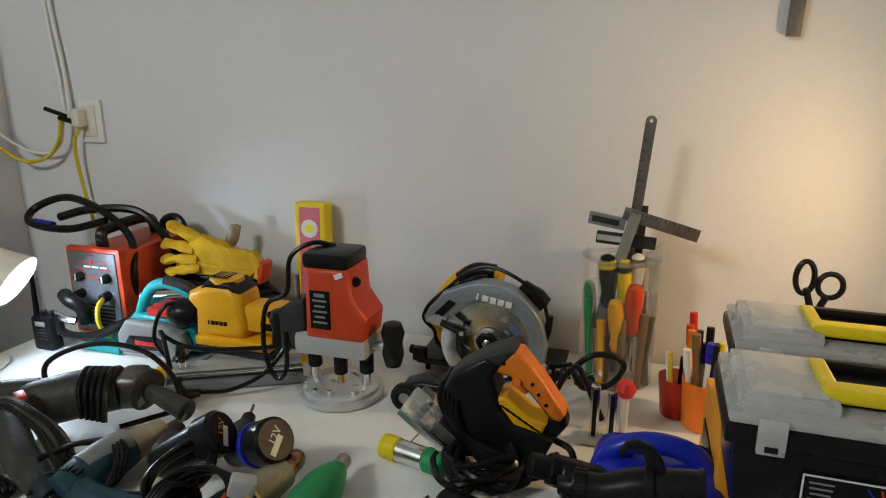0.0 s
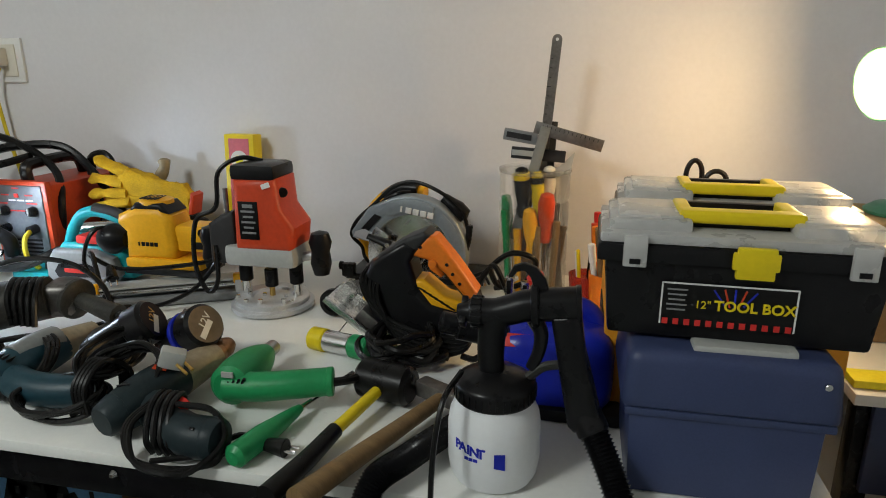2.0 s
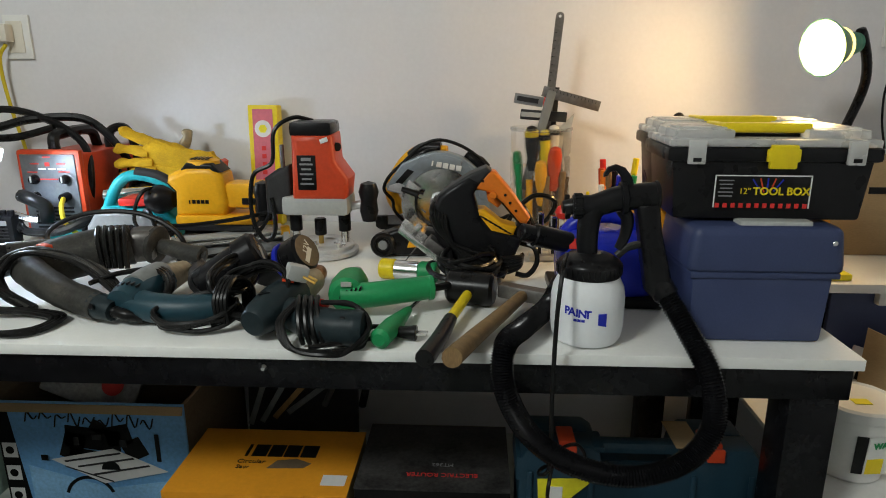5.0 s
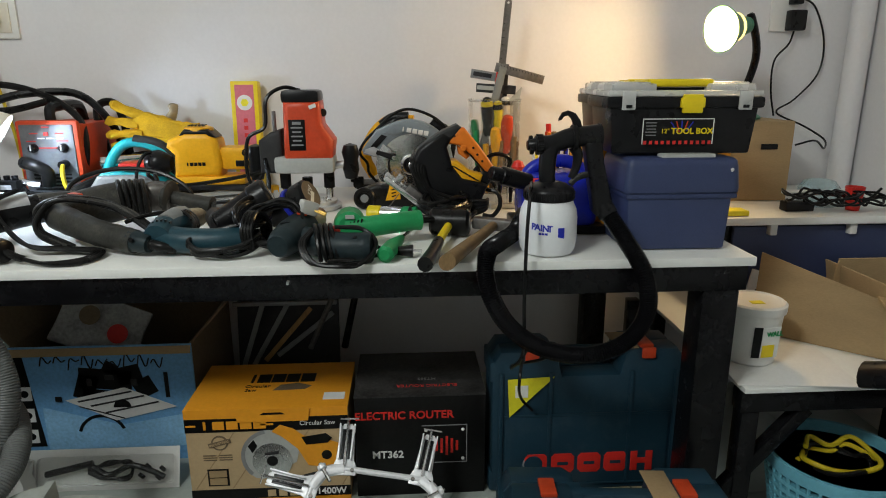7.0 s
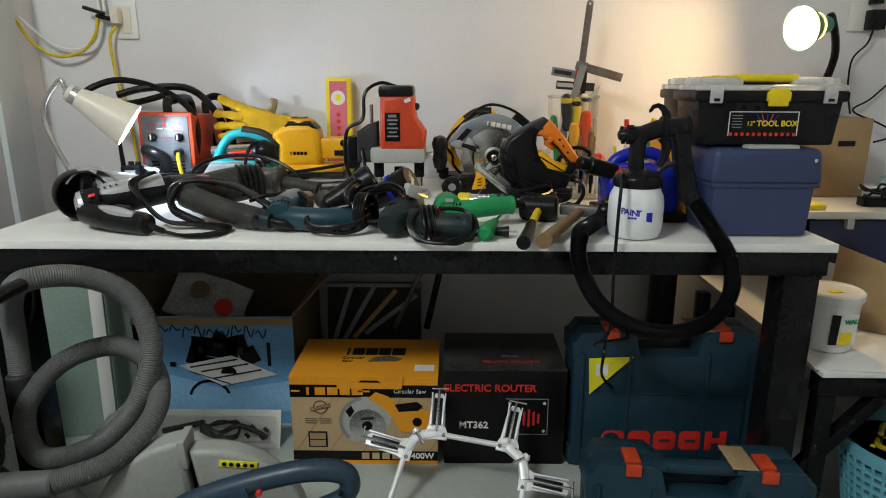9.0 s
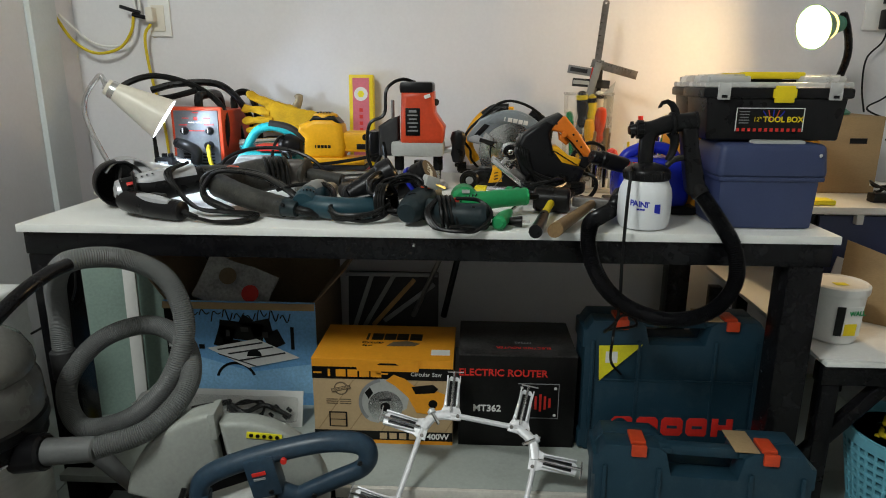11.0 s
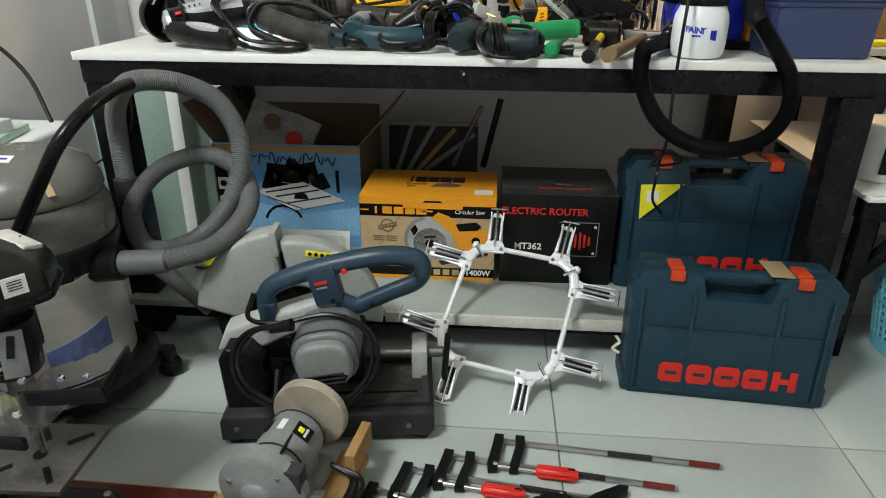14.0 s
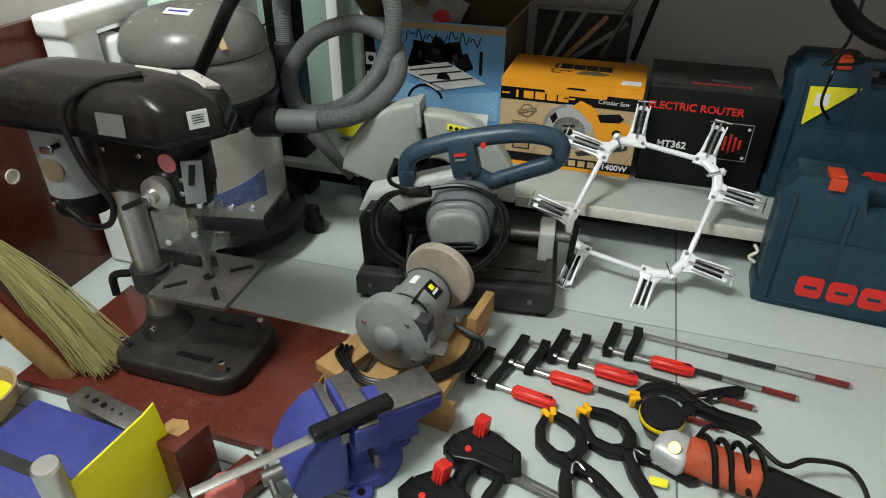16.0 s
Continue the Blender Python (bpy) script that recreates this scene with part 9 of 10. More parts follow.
for nm, ang, r_, w_, h_, m_ in (("rating_plate", 52, 0.0527, 0.034, 0.030, M_BLACKP), ("plate_mark", 58, 0.0535, 0.012, 0.012, M_YELP), ("plate_mark", 46, 0.0535, 0.005, 0.020, M_WHITEP), ("white_sticker", 96, 0.0527, 0.012, 0.026, M_WHITEP), ("dark_label", 128, 0.0527, 0.012, 0.030, M_BLACKP)):
    q = Vector((0, 0, 1)) * math.sin(radians(ang)) + gside * math.cos(radians(ang))
    yv = gd
    xv = yv.cross(q)
    pp = ga + gd * 0.098 + q * r_
    wpart(nm, moved(box(w_, h_, 0.0012, 0.0003), Matrix(((xv.x, yv.x, q.x, pp.x), (xv.y, yv.y, q.y, pp.y), (xv.z, yv.z, q.z, pp.z), (0, 0, 0, 1)))), m_, bgd)
wpart("eye_shield", box(0.004, 0.034, 0.045, 0.001, tuple(ga + gside * 0.030 + gd * 0.030 + Vector((0, 0, 0.062))), rot=(0, 25, -8)), M_BLACK, bgd, "black shield bracket")
wpart("tool_rest", box(0.036, 0.036, 0.005, 0.001, tuple(ga + gside * 0.088 + Vector((0, 0, -0.004)))), M_IRON, bgd)
wpart("rest_arm", box(0.006, 0.05, 0.030, 0.001, tuple(ga + gside * 0.074 + gd * 0.03 + Vector((0, 0, -0.030)))), M_IRON, bgd)
for k in range(3):
    d = 0.010 * k
    wpart("lead", tube([(0.690, -0.545, 0.09), (0.735 + d, -0.570, 0.080), (0.720 + d, -0.640, 0.075), (0.660, -0.700 - d, 0.075), (0.580, -0.725 - d * 0.6, 0.074), (0.525 - d, -0.690, 0.078), (0.515 - d, -0.650, 0.072)], 0.0045, 7), M_RUBBER, bgd, "black lead round the foot")

# ---- floor: drill press on a maroon board ----
mb = thing("maroon_board", "maroon laminated board lying on the floor", "board", pose(0.18, -0.72, 0))
wpart("board", box(0.56, 0.32, 0.018, 0.001, (0.185, -0.715, 0.0095), rot=(0, 0, -1)), M_MAROON, mb)
wpart("raw_edge", box(0.56, 0.003, 0.016, 0, (0.187, -0.5535, 0.0095), rot=(0, 0, -1)), M_WOOD, mb)
wpart("raw_edge", box(0.003, 0.32, 0.016, 0, (0.4665, -0.72, 0.0095), rot=(0, 0, -1)), M_WOOD, mb)
rngm = random.Random(4)
chips = [box(0.004, 0.002, 0.001, 0, (rngm.uniform(0.05, 0.42), rngm.uniform(-0.86, -0.78), 0.0195), rot=(0, 0, rngm.uniform(0, 180))) for k in range(26)]
tagged(new("metal_chips", mesh_of("metal_chips", join(*chips), M_CHROME)), "scattered bright metal drilling chips", "chips", kind="stuff")
dp = thing("drill_press", "black and grey bench drill press with a square table", "drill press", pose(0.13, -0.70, 0.0185))
DZ = 0.019
basep = arc(-0.095, -0.065, 0.035, 180, 270, 5) + arc(0.095, -0.055, 0.048, 270, 360, 6) + arc(0.095, 0.042, 0.048, 0, 90, 6) + arc(-0.095, 0.055, 0.035, 90, 180, 5)
wpart("base", moved(slab(basep, 0.042, 0.010, None, 3), pose(0.20, -0.71, DZ + 0.021, 90, 0, 0)), M_DUSTYIRON, dp, "dark cast base")
for x, y in ((0.235, -0.755), (0.235, -0.645)):
    wpart("base_slot", box(0.075, 0.014, 0.002, 0.0005, (x, y, DZ + 0.0425)), M_BLACK, dp)
wpart("column_socket", turn([(0.052, 0), (0.048, 0.01), (0.034, 0.026), (0.032, 0.045)], 28, (0.125, -0.69, DZ + 0.040)), M_DUSTYIRON, dp)
wpart("socket_bolt", rod((0.125, -0.735, DZ + 0.06), (0.125, -0.72, DZ + 0.06), 0.008), M_CHROME, dp)
wpart("column", rod((0.125, -0.69, DZ + 0.07), (0.112, -0.69, 0.50), 0.0255, seg=28), M_COLUMN, dp, "bright steel column")
for x, y in ((0.315, -0.645), (0.31, -0.775), (0.092, -0.772)):
    wpart("base_bolt", rod((x, y, DZ + 0.04), (x, y, DZ + 0.068), 0.007, seg=10), M_CHROME, dp)
wpart("table_bracket", box(0.13, 0.05, 0.03, 0.008, (0.18, -0.69, 0.185)), M_DGREY, dp)
wpart("table_collar", turn([(0.036, 0), (0.036, 0.045)], 24, (0.123, -0.69, 0.165)), M_DGREY, dp)
wpart("table_lever", tube([(0.085, -0.70, 0.19), (0.06, -0.72, 0.19), (0.058, -0.725, 0.15)], 0.008, 8), M_BLACK, dp)
tq = pose(0.253, -0.688, 0.203, 0, 0, 2)
wpart("table", moved(box(0.155, 0.155, 0.010, 0.002), tq), M_IRON, dp, "square slotted steel table")
for sx, sy, a in ((-0.045, -0.04, 40), (0.045, 0.04, 40), (0.04, -0.045, -50), (-0.02, 0.05, -50)):
    wpart("table_slot", moved(box(0.042, 0.010, 0.002, 0.0005, (sx, sy, 0.0055), rot=(0, 0, a)), tq), M_BLACK, dp)
wpart("table_hole", moved(turn([(0.011, 0), (0.011, 0.001)], 18, (0, 0, 0.0053)), tq), M_BLACK, dp)
cov = []
for cx_, cy_, r_, a0 in ((-0.185, -0.018, 0.060, 180), (0.150, -0.043, 0.034, 270), (0.195, 0.0, 0.020, 330), (0.165, 0.050, 0.028, 30), (-0.185, 0.018, 0.060, 90)):
    cov += arc(cx_, cy_, r_, a0, a0 + (90 if cx_ < 0 else 60), 5)


def loft(outline, rings):
    """A hull over one outline, scaled and lifted ring by ring; rings: (scale, z)."""
    bm = bmesh.new()
    loops = [[bm.verts.new((x * k_, y * k_, z)) for x, y in outline] for k_, z in rings]
    n = len(outline)
    for a, b in zip(loops, loops[1:]):
        for q in range(n):
            bm.faces.new((a[q], a[(q + 1) % n], b[(q + 1) % n], b[q]))
    bm.faces.new(loops[0][::-1])
    bm.faces.new(loops[-1])
    return bm


wpart("belt_cover", moved(loft(cov, ((1.0, 0.0), (0.995, 0.018), (0.97, 0.034), (0.93, 0.044), (0.80, 0.060), (0.60, 0.070), (0.42, 0.072))), pose(0.135, -0.69, 0.515)), M_DUSTY, dp, "dusty black belt cover with a sloped top")
wpart("cover_rim", moved(loft([(x * 1.02, y * 1.04) for x, y in cov], ((0.99, 0.0), (1.0, 0.003), (1.0, 0.009), (0.99, 0.012))), pose(0.135, -0.69, 0.504)), M_STEEL_BLACK, dp)
wpart("cover_tape", crumple(join(box(0.085, 0.045, 0.010, 0.004, (0.220, -0.640, 0.580), 3, rot=(-20, 0, -4)), box(0.065, 0.034, 0.012, 0.004, (0.285, -0.645, 0.573), 3, rot=(-14, 14, -14))), 0.006, 40, 3), M_TAPE, dp, "crumpled white tape on the cover")
wpart("cover_patch", box(0.05, 0.035, 0.0012, 0.0004, (0.205, -0.712, 0.5835), rot=(12, 0, 8)), M_BLACK, dp)
wpart("cover_sticker", box(0.030, 0.0015, 0.028, 0, (0.334, -0.7300, 0.543), rot=(0, 0, 52)), M_WHITEP, dp, "white barcode sticker")
for k in range(4):
    wpart("sticker_print", box(0.018, 0.0006, 0.0014, 0, (0.3347, -0.7306, 0.550 - 0.004 * k), rot=(0, 0, 52)), M_DGREY, dp)
wpart("cover_badge", box(0.05, 0.002, 0.035, 0, (0.205, -0.7685, 0.532), rot=(-6, 0, 0)), M_VAC, dp, "grey badge")
wpart("head", box(0.165, 0.10, 0.115, 0.020, (0.205, -0.69, 0.448), 3), M_DUSTY, dp, "black cast head")
wpart("quill_housing", turn([(0.034, 0), (0.038, 0.006), (0.042, 0.05), (0.042, 0.09)], 24, (0.262, -0.69, 0.375)), M_BLACK, dp)
wpart("column_clamp", turn([(0.040, 0), (0.043, 0.006), (0.043, 0.10), (0.04, 0.11)], 24, (0.112, -0.69, 0.385)), M_BLACK, dp)
wpart("spindle", rod((0.262, -0.69, 0.32), (0.262, -0.69, 0.38), 0.019), M_IRON, dp)
wpart("chuck", turn([(0.010, 0), (0.018, 0.012), (0.022, 0.03), (0.022, 0.05), (0.016, 0.056)], 20, (0.262, -0.69, 0.275)), M_DGREY, dp)
wpart("bit", rod((0.262, -0.69, 0.215), (0.262, -0.69, 0.28), 0.004), M_IRON, dp)
wpart("feed_hub", moved(turn([(0, 0), (0.026, 0), (0.027, 0.003), (0.027, 0.016), (0.012, 0.020), (0.012, 0.032), (0.006, 0.034), (0, 0.034)], 28), pose(0.243, -0.741, 0.414, 90, 0, 0)), M_COLUMN, dp, "bright feed hub")
wpart("hub_nut", rod((0.243, -0.772, 0.414), (0.243, -0.781, 0.414), 0.009, seg=6), M_CHROME, dp)
for q in range(1):
    a = radians(205)
    wpart("feed_lever", rod((0.243, -0.762, 0.414), (0.243 + 0.06 * math.cos(a), -0.775, 0.414 + 0.06 * math.sin(a)), 0.005), M_BLACK, dp)
wpart("red_dial", rod((0.268, -0.741, 0.466), (0.268, -0.7435, 0.466), 0.016), mat("faded_pink_sticker", (0.55, 0.16, 0.15), 0.5, dirt=0.4), dp, "faded red dial sticker")
for x, z in ((0.15, 0.475), (0.218, 0.472), (0.290, 0.44), (0.286, 0.416)):
    wpart("head_screw", rod((x, -0.740, z), (x, -0.746, z), 0.0045, seg=8), M_CHROME, dp)
wpart("depth_plate", box(0.032, 0.003, 0.075, 0.001, (0.305, -0.735, 0.435), rot=(0, 4, 35)), M_GREY, dp, "scuffed depth scale plate")
wpart("depth_slot", box(0.010, 0.004, 0.035, 0.001, (0.3055, -0.7365, 0.448), rot=(0, 12, 35)), M_BLACK, dp)
cgm = pose(0.360, -0.700, 0.430, 4, -3, 6)
gd2 = part("chip_guard", moved(join(box(0.115, 0.003, 0.09, 0.001, (0, -0.045, 0)), box(0.003, 0.09, 0.09, 0.001, (0.057, 0, 0)), box(0.115, 0.09, 0.003, 0.001, (0, 0, 0.046))), dp.matrix_world.inverted() @ cgm), M_GLASS, dp, "scratched clear chip guard")
wpart("guard_bar", moved(box(0.12, 0.006, 0.026, 0.002, (0.0, -0.048, -0.055)), cgm), M_BLACK, dp)
wpart("guard_bar", moved(box(0.006, 0.09, 0.026, 0.002, (0.06, 0.0, -0.05)), cgm), M_BLACK, dp)
for x in (-0.045, 0.01, 0.045):
    wpart("guard_screw", moved(rod((x, -0.046, -0.02), (x, -0.053, -0.02), 0.005, seg=10), cgm), M_CHROME, dp)
wpart("motor", rod((0.022, -0.69, 0.345), (0.022, -0.69, 0.495), 0.054, seg=32), M_GREY, dp, "grey motor")
wpart("motor_opening", moved(turn([(0, 0), (0.021, 0), (0.021, 0.003)], 20), pose(0.028, -0.742, 0.420, 90, 0, 8)), M_CARD_DARK, dp, "rusty round opening")
wpart("motor_cap", turn([(0.03, -0.020), (0.050, -0.014), (0.056, 0.0), (0.056, 0.026)], 28, (0.022, -0.69, 0.338)), M_BLACK, dp)
wpart("cap_screw", rod((0.010, -0.744, 0.352), (0.010, -0.751, 0.352), 0.005, seg=8), M_CHROME, dp)
wpart("wing_bolt", join(rod((0.055, -0.74, 0.468), (0.055, -0.76, 0.468), 0.006), box(0.025, 0.006, 0.012, 0.003, (0.055, -0.765, 0.468))), M_CHROME, dp)
wpart("motor_lead", tube([(0.225, -0.70, 0.592), (0.170, -0.740, 0.584), (0.135, -0.775, 0.560), (0.132, -0.785, 0.520), (0.150, -0.785, 0.450), (0.175, -0.780, 0.400), (0.150, -0.775, 0.352), (0.095, -0.765, 0.335), (0.040, -0.750, 0.350)], 0.0055, 8), M_RUBBER, dp, "black motor lead")
wpart("chip_guard", join(box(0.085, 0.002, 0.08, 0.0005, (0.275, -0.765, 0.345)), box(0.002, 0.075, 0.08, 0.0005, (0.318, -0.728, 0.345)), box(0.002, 0.075, 0.08, 0.0005, (0.232, -0.728, 0.345))), M_GLASS, dp, "clear chip guard")
wpart("guard_bar", box(0.08, 0.008, 0.02, 0.002, (0.275, -0.772, 0.307)), M_BLACK, dp)
for x, z in ((0.26, 0.335), (0.315, 0.36)):
    wpart("guard_screw", rod((x, -0.768, z), (x, -0.774, z), 0.006, seg=10), M_CHROME, dp)

# ---- floor: clutter beside the drill press ----
tagged(new("wall_panel", mesh_of("wall_panel", box(0.02, 1.75, 0.585, 0.002, (-0.25, -1.26, 0.2925)), M_MAROON)), "maroon lower wall panel", "panel", kind="structure")
solid("pipe_hole", turn([(0.014, 0), (0.016, 0.004), (0.016, 0.006), (0.012, 0.006), (0.012, 0.001)], 20, (-0.239, -0.62, 0.31), (0, 90, 0)), M_CREAM, "cream rimmed round hole in the panel", "hole")
br = thing("straw_broom", "straw hand broom leaning in the corner", "broom", pose(-0.02, -0.80, 0.02))
rngb2 = random.Random(9)
straws = []
for k in range(900):
    a = Vector((-0.135 + rngb2.uniform(-0.012, 0.012), -0.80 + rngb2.uniform(-0.012, 0.012), 0.29 + rngb2.uniform(-0.02, 0.02)))
    b = Vector((0.03 + rngb2.uniform(-0.06, 0.055), -0.785 + rngb2.uniform(-0.05, 0.045), 0.024 + rngb2.uniform(0, 0.03)))
    straws.append(tube([a, a.lerp(b, 0.5) + Vector((rngb2.uniform(0, 0.02), rngb2.uniform(-0.01, 0.01), 0.012)), b], 0.0009, 3, 3))
bs = wpart("bristles", join(*straws), M_STRAW, br, "dry pale straw")
bs["kind"] = "stuff"
wpart("binding", rod((-0.15, -0.80, 0.32), (-0.115, -0.80, 0.265), 0.022), M_REDOR, br, "orange binding")
wpart("handle", rod((-0.205, -0.80, 0.42), (-0.14, -0.80, 0.31), 0.013), M_DARKWOOD, br)
st = thing("wood_offcuts", "pine strip and dark brown batten leaning in the corner", "wood", pose(-0.06, -0.86, 0))
wpart("pine_strip", box(0.045, 0.012, 0.30, 0.002, (-0.065, -0.862, 0.148), rot=(0, -26, 20)), M_WOOD, st)
wpart("dark_batten", box(0.016, 0.012, 0.34, 0.002, (-0.062, -0.84, 0.162), rot=(0, -30, 10)), M_MAROON, st)
hb = thing("steel_jig", "steel block with drilled holes", "jig", pose(0.18, -0.925, 0))
wpart("block", box(0.155, 0.042, 0.05, 0.004, (0.183, -0.925, 0.056), rot=(0, 0, -10)), M_IRON, hb)
wpart("support", box(0.17, 0.07, 0.03, 0.004, (0.18, -0.925, 0.0155), rot=(0, 0, -10)), M_MAROON, hb)
for k, r_ in enumerate((0.004, 0.006, 0.006, 0.003, 0.003)):
    wpart("hole", turn([(r_, 0), (r_, 0.001)], 14, (0.135 + k * 0.021, -0.916 - k * 0.004, 0.0812)), M_BLACK, hb)
bv = thing("blue_machine", "blue painted machine bed with a chrome column", "machine", pose(0.19, -1.05, 0))
wpart("bed", box(0.20, 0.16, 0.115, 0.006, (0.185, -1.055, 0.0585), rot=(0, 0, -4)), M_VISEBLUE, bv)
wpart("slot", box(0.16, 0.02, 0.003, 0.001, (0.19, -1.085, 0.1165), rot=(0, 0, -4)), M_DGREY, bv)
wpart("column", rod((0.285, -1.118, 0.10), (0.295, -1.122, 0.205), 0.019, seg=24), M_COLUMN, bv)
ye = thing("yellow_guard", "bright yellow sheet guard standing upright", "guard", pose(0.32, -1.02, 0))
wpart("sheet", slab([(-0.09, 0.0), (0.075, 0.0), (0.06, 0.195), (0.04, 0.185), (-0.09, 0.145)], 0.004, 0.001, pose(0.328, -1.035, 0.001, 0, 0, 68)), mat("bright_yellow_paint", (0.72, 0.66, 0.01), 0.45, vary=0.06, size=8, dirt=0.05), ye)
bl = thing("painted_block", "maroon painted wooden block with a worn top", "block", pose(0.367, -0.968, 0))
wpart("block", box(0.072, 0.068, 0.124, 0.004, (0.360, -0.962, 0.063), rot=(0, 0, -14)), M_MAROON, bl)
wpart("worn_patch", slab([(-0.020, -0.010), (0.004, -0.018), (0.020, -0.006), (0.016, 0.012), (-0.008, 0.016), (-0.022, 0.004)], 0.001, 0, pose(0.360, -0.960, 0.1256, 90, 0, -10)), M_WOOD, bl)
bs2 = thing("maroon_plank", "maroon plank lying beside the block", "plank", pose(0.43, -1.0, 0))
wpart("plank", box(0.06, 0.22, 0.03, 0.002, (0.425, -1.02, 0.0155), rot=(0, 0, -20)), M_MAROON, bs2)
wb = thing("wicker_tray", "brown tray with yellow lining", "tray", pose(-0.03, -0.95, 0))
wpart("tray", turn([(0.03, 0), (0.055, 0.03), (0.065, 0.07), (0.060, 0.07), (0.05, 0.03), (0, 0.006)], 20, (-0.075, -0.955, 0.001)), M_CARD, wb)
wpart("lining", turn([(0.052, 0.045), (0.0, 0.048)], 20, (-0.075, -0.955, 0.001)), M_YELP, wb)
vi = thing("bench_vise", "blue bench vise with worn steel jaws and an anvil", "vise", pose(0.605, -0.845, 0, 0, 0, 46))
part("base", turn([(0.066, 0), (0.069, 0.005), (0.064, 0.018), (0.046, 0.026), (0.040, 0.034)], 32, (0.012, 0, 0.001)), M_VISEBLUE, vi)
for a in (-115, 5, 125):
    c_, q = math.cos(radians(a)), math.sin(radians(a))
    lug = part("lug", rod((0.012 + 0.074 * c_, 0.074 * q, 0.001), (0.012 + 0.074 * c_, 0.074 * q, 0.014), 0.020, seg=20), M_VISEBLUE, vi)
    part("lug_hole", turn([(0.007, 0), (0.007, 0.001)], 14, (0.012 + 0.078 * c_, 0.078 * q, 0.0142)), M_BLACK, lug)
part("body", slab([(-0.022, 0.024), (0.040, 0.024), (0.052, 0.060), (0.100, 0.078), (0.148, 0.092), (0.150, 0.122), (0.070, 0.126), (0.020, 0.134), (-0.022, 0.134)], 0.074, 0.009, pose(0, 0, 0), 3), M_VISEBLUE, vi, "blue cast rear body")
part("anvil_top", box(0.094, 0.070, 0.006, 0.002, (0.100, 0.0, 0.1265)), M_IRON, vi, "worn bare anvil face")
part("rear_jaw", box(0.042, 0.132, 0.048, 0.006, (0.0, 0.0, 0.122)), M_VISEBLUE, vi)
part("rear_jaw_face", box(0.034, 0.128, 0.005, 0.0015, (0.004, 0.0, 0.1478)), M_IRON, vi, "worn bare jaw top")
part("front_jaw", slab([(-0.034, 0.030), (-0.030, 0.138), (-0.046, 0.148), (-0.066, 0.142), (-0.098, 0.112), (-0.124, 0.066), (-0.116, 0.034), (-0.10, 0.024), (-0.05, 0.022)], 0.122, 0.010, pose(0, 0, 0), 3), M_VISEBLUE, vi, "blue cast sliding jaw")
part("front_jaw_face", box(0.014, 0.126, 0.020, 0.002, (-0.0345, 0.0, 0.138)), M_IRON, vi, "worn steel jaw insert")
part("slide_bar", box(0.22, 0.044, 0.046, 0.004, (0.0, 0, 0.052)), M_VISEBLUE, vi)
part("screw", rod((-0.112, 0, 0.052), (-0.158, 0, 0.050), 0.013), M_IRON, vi, "steel spindle head")
part("tommy_bar", rod((-0.146, -0.05, 0.048), (-0.146, 0.045, 0.054), 0.006), M_IRON, vi)
for q in (-0.050, 0.055):
    part("bar_knob", turn([(0, -0.008), (0.008, -0.005), (0.009, 0), (0.008, 0.005), (0, 0.008)], 12, (-0.146, q, 0.051)), M_IRON, vi)
part("lock_screw", join(rod((0.012, -0.040, 0.060), (0.012, -0.066, 0.060), 0.006), rod((0.012, -0.062, 0.045), (0.012, -0.062, 0.078), 0.004)), M_IRON, vi)
kn = thing("long_blade_tool", "long steel bar tool with a black grip", "tool", pose(0.58, -0.95, 0.15))
wpart("bar", box(0.19, 0.016, 0.004, 0.001, (0.535, -1.003, 0.158), rot=(0, 0, 50)), M_COLUMN, kn, "flat steel bar")
wpart("grip", box(0.135, 0.026, 0.020, 0.007, (0.628, -0.890, 0.162), 3, rot=(0, 0, 50)), M_BLACK, kn, "black plastic grip")
wpart("knob", turn([(0, -0.028), (0.02, -0.02), (0.028, 0), (0.02, 0.02), (0, 0.028)], 20, (0.487, -1.03, 0.108)), mat("faded_red_rubber", (0.50, 0.13, 0.11), 0.55), kn, "faded red ball")
wpart("knob_stem", rod((0.487, -1.03, 0.02), (0.487, -1.03, 0.09), 0.01), M_IRON, kn)


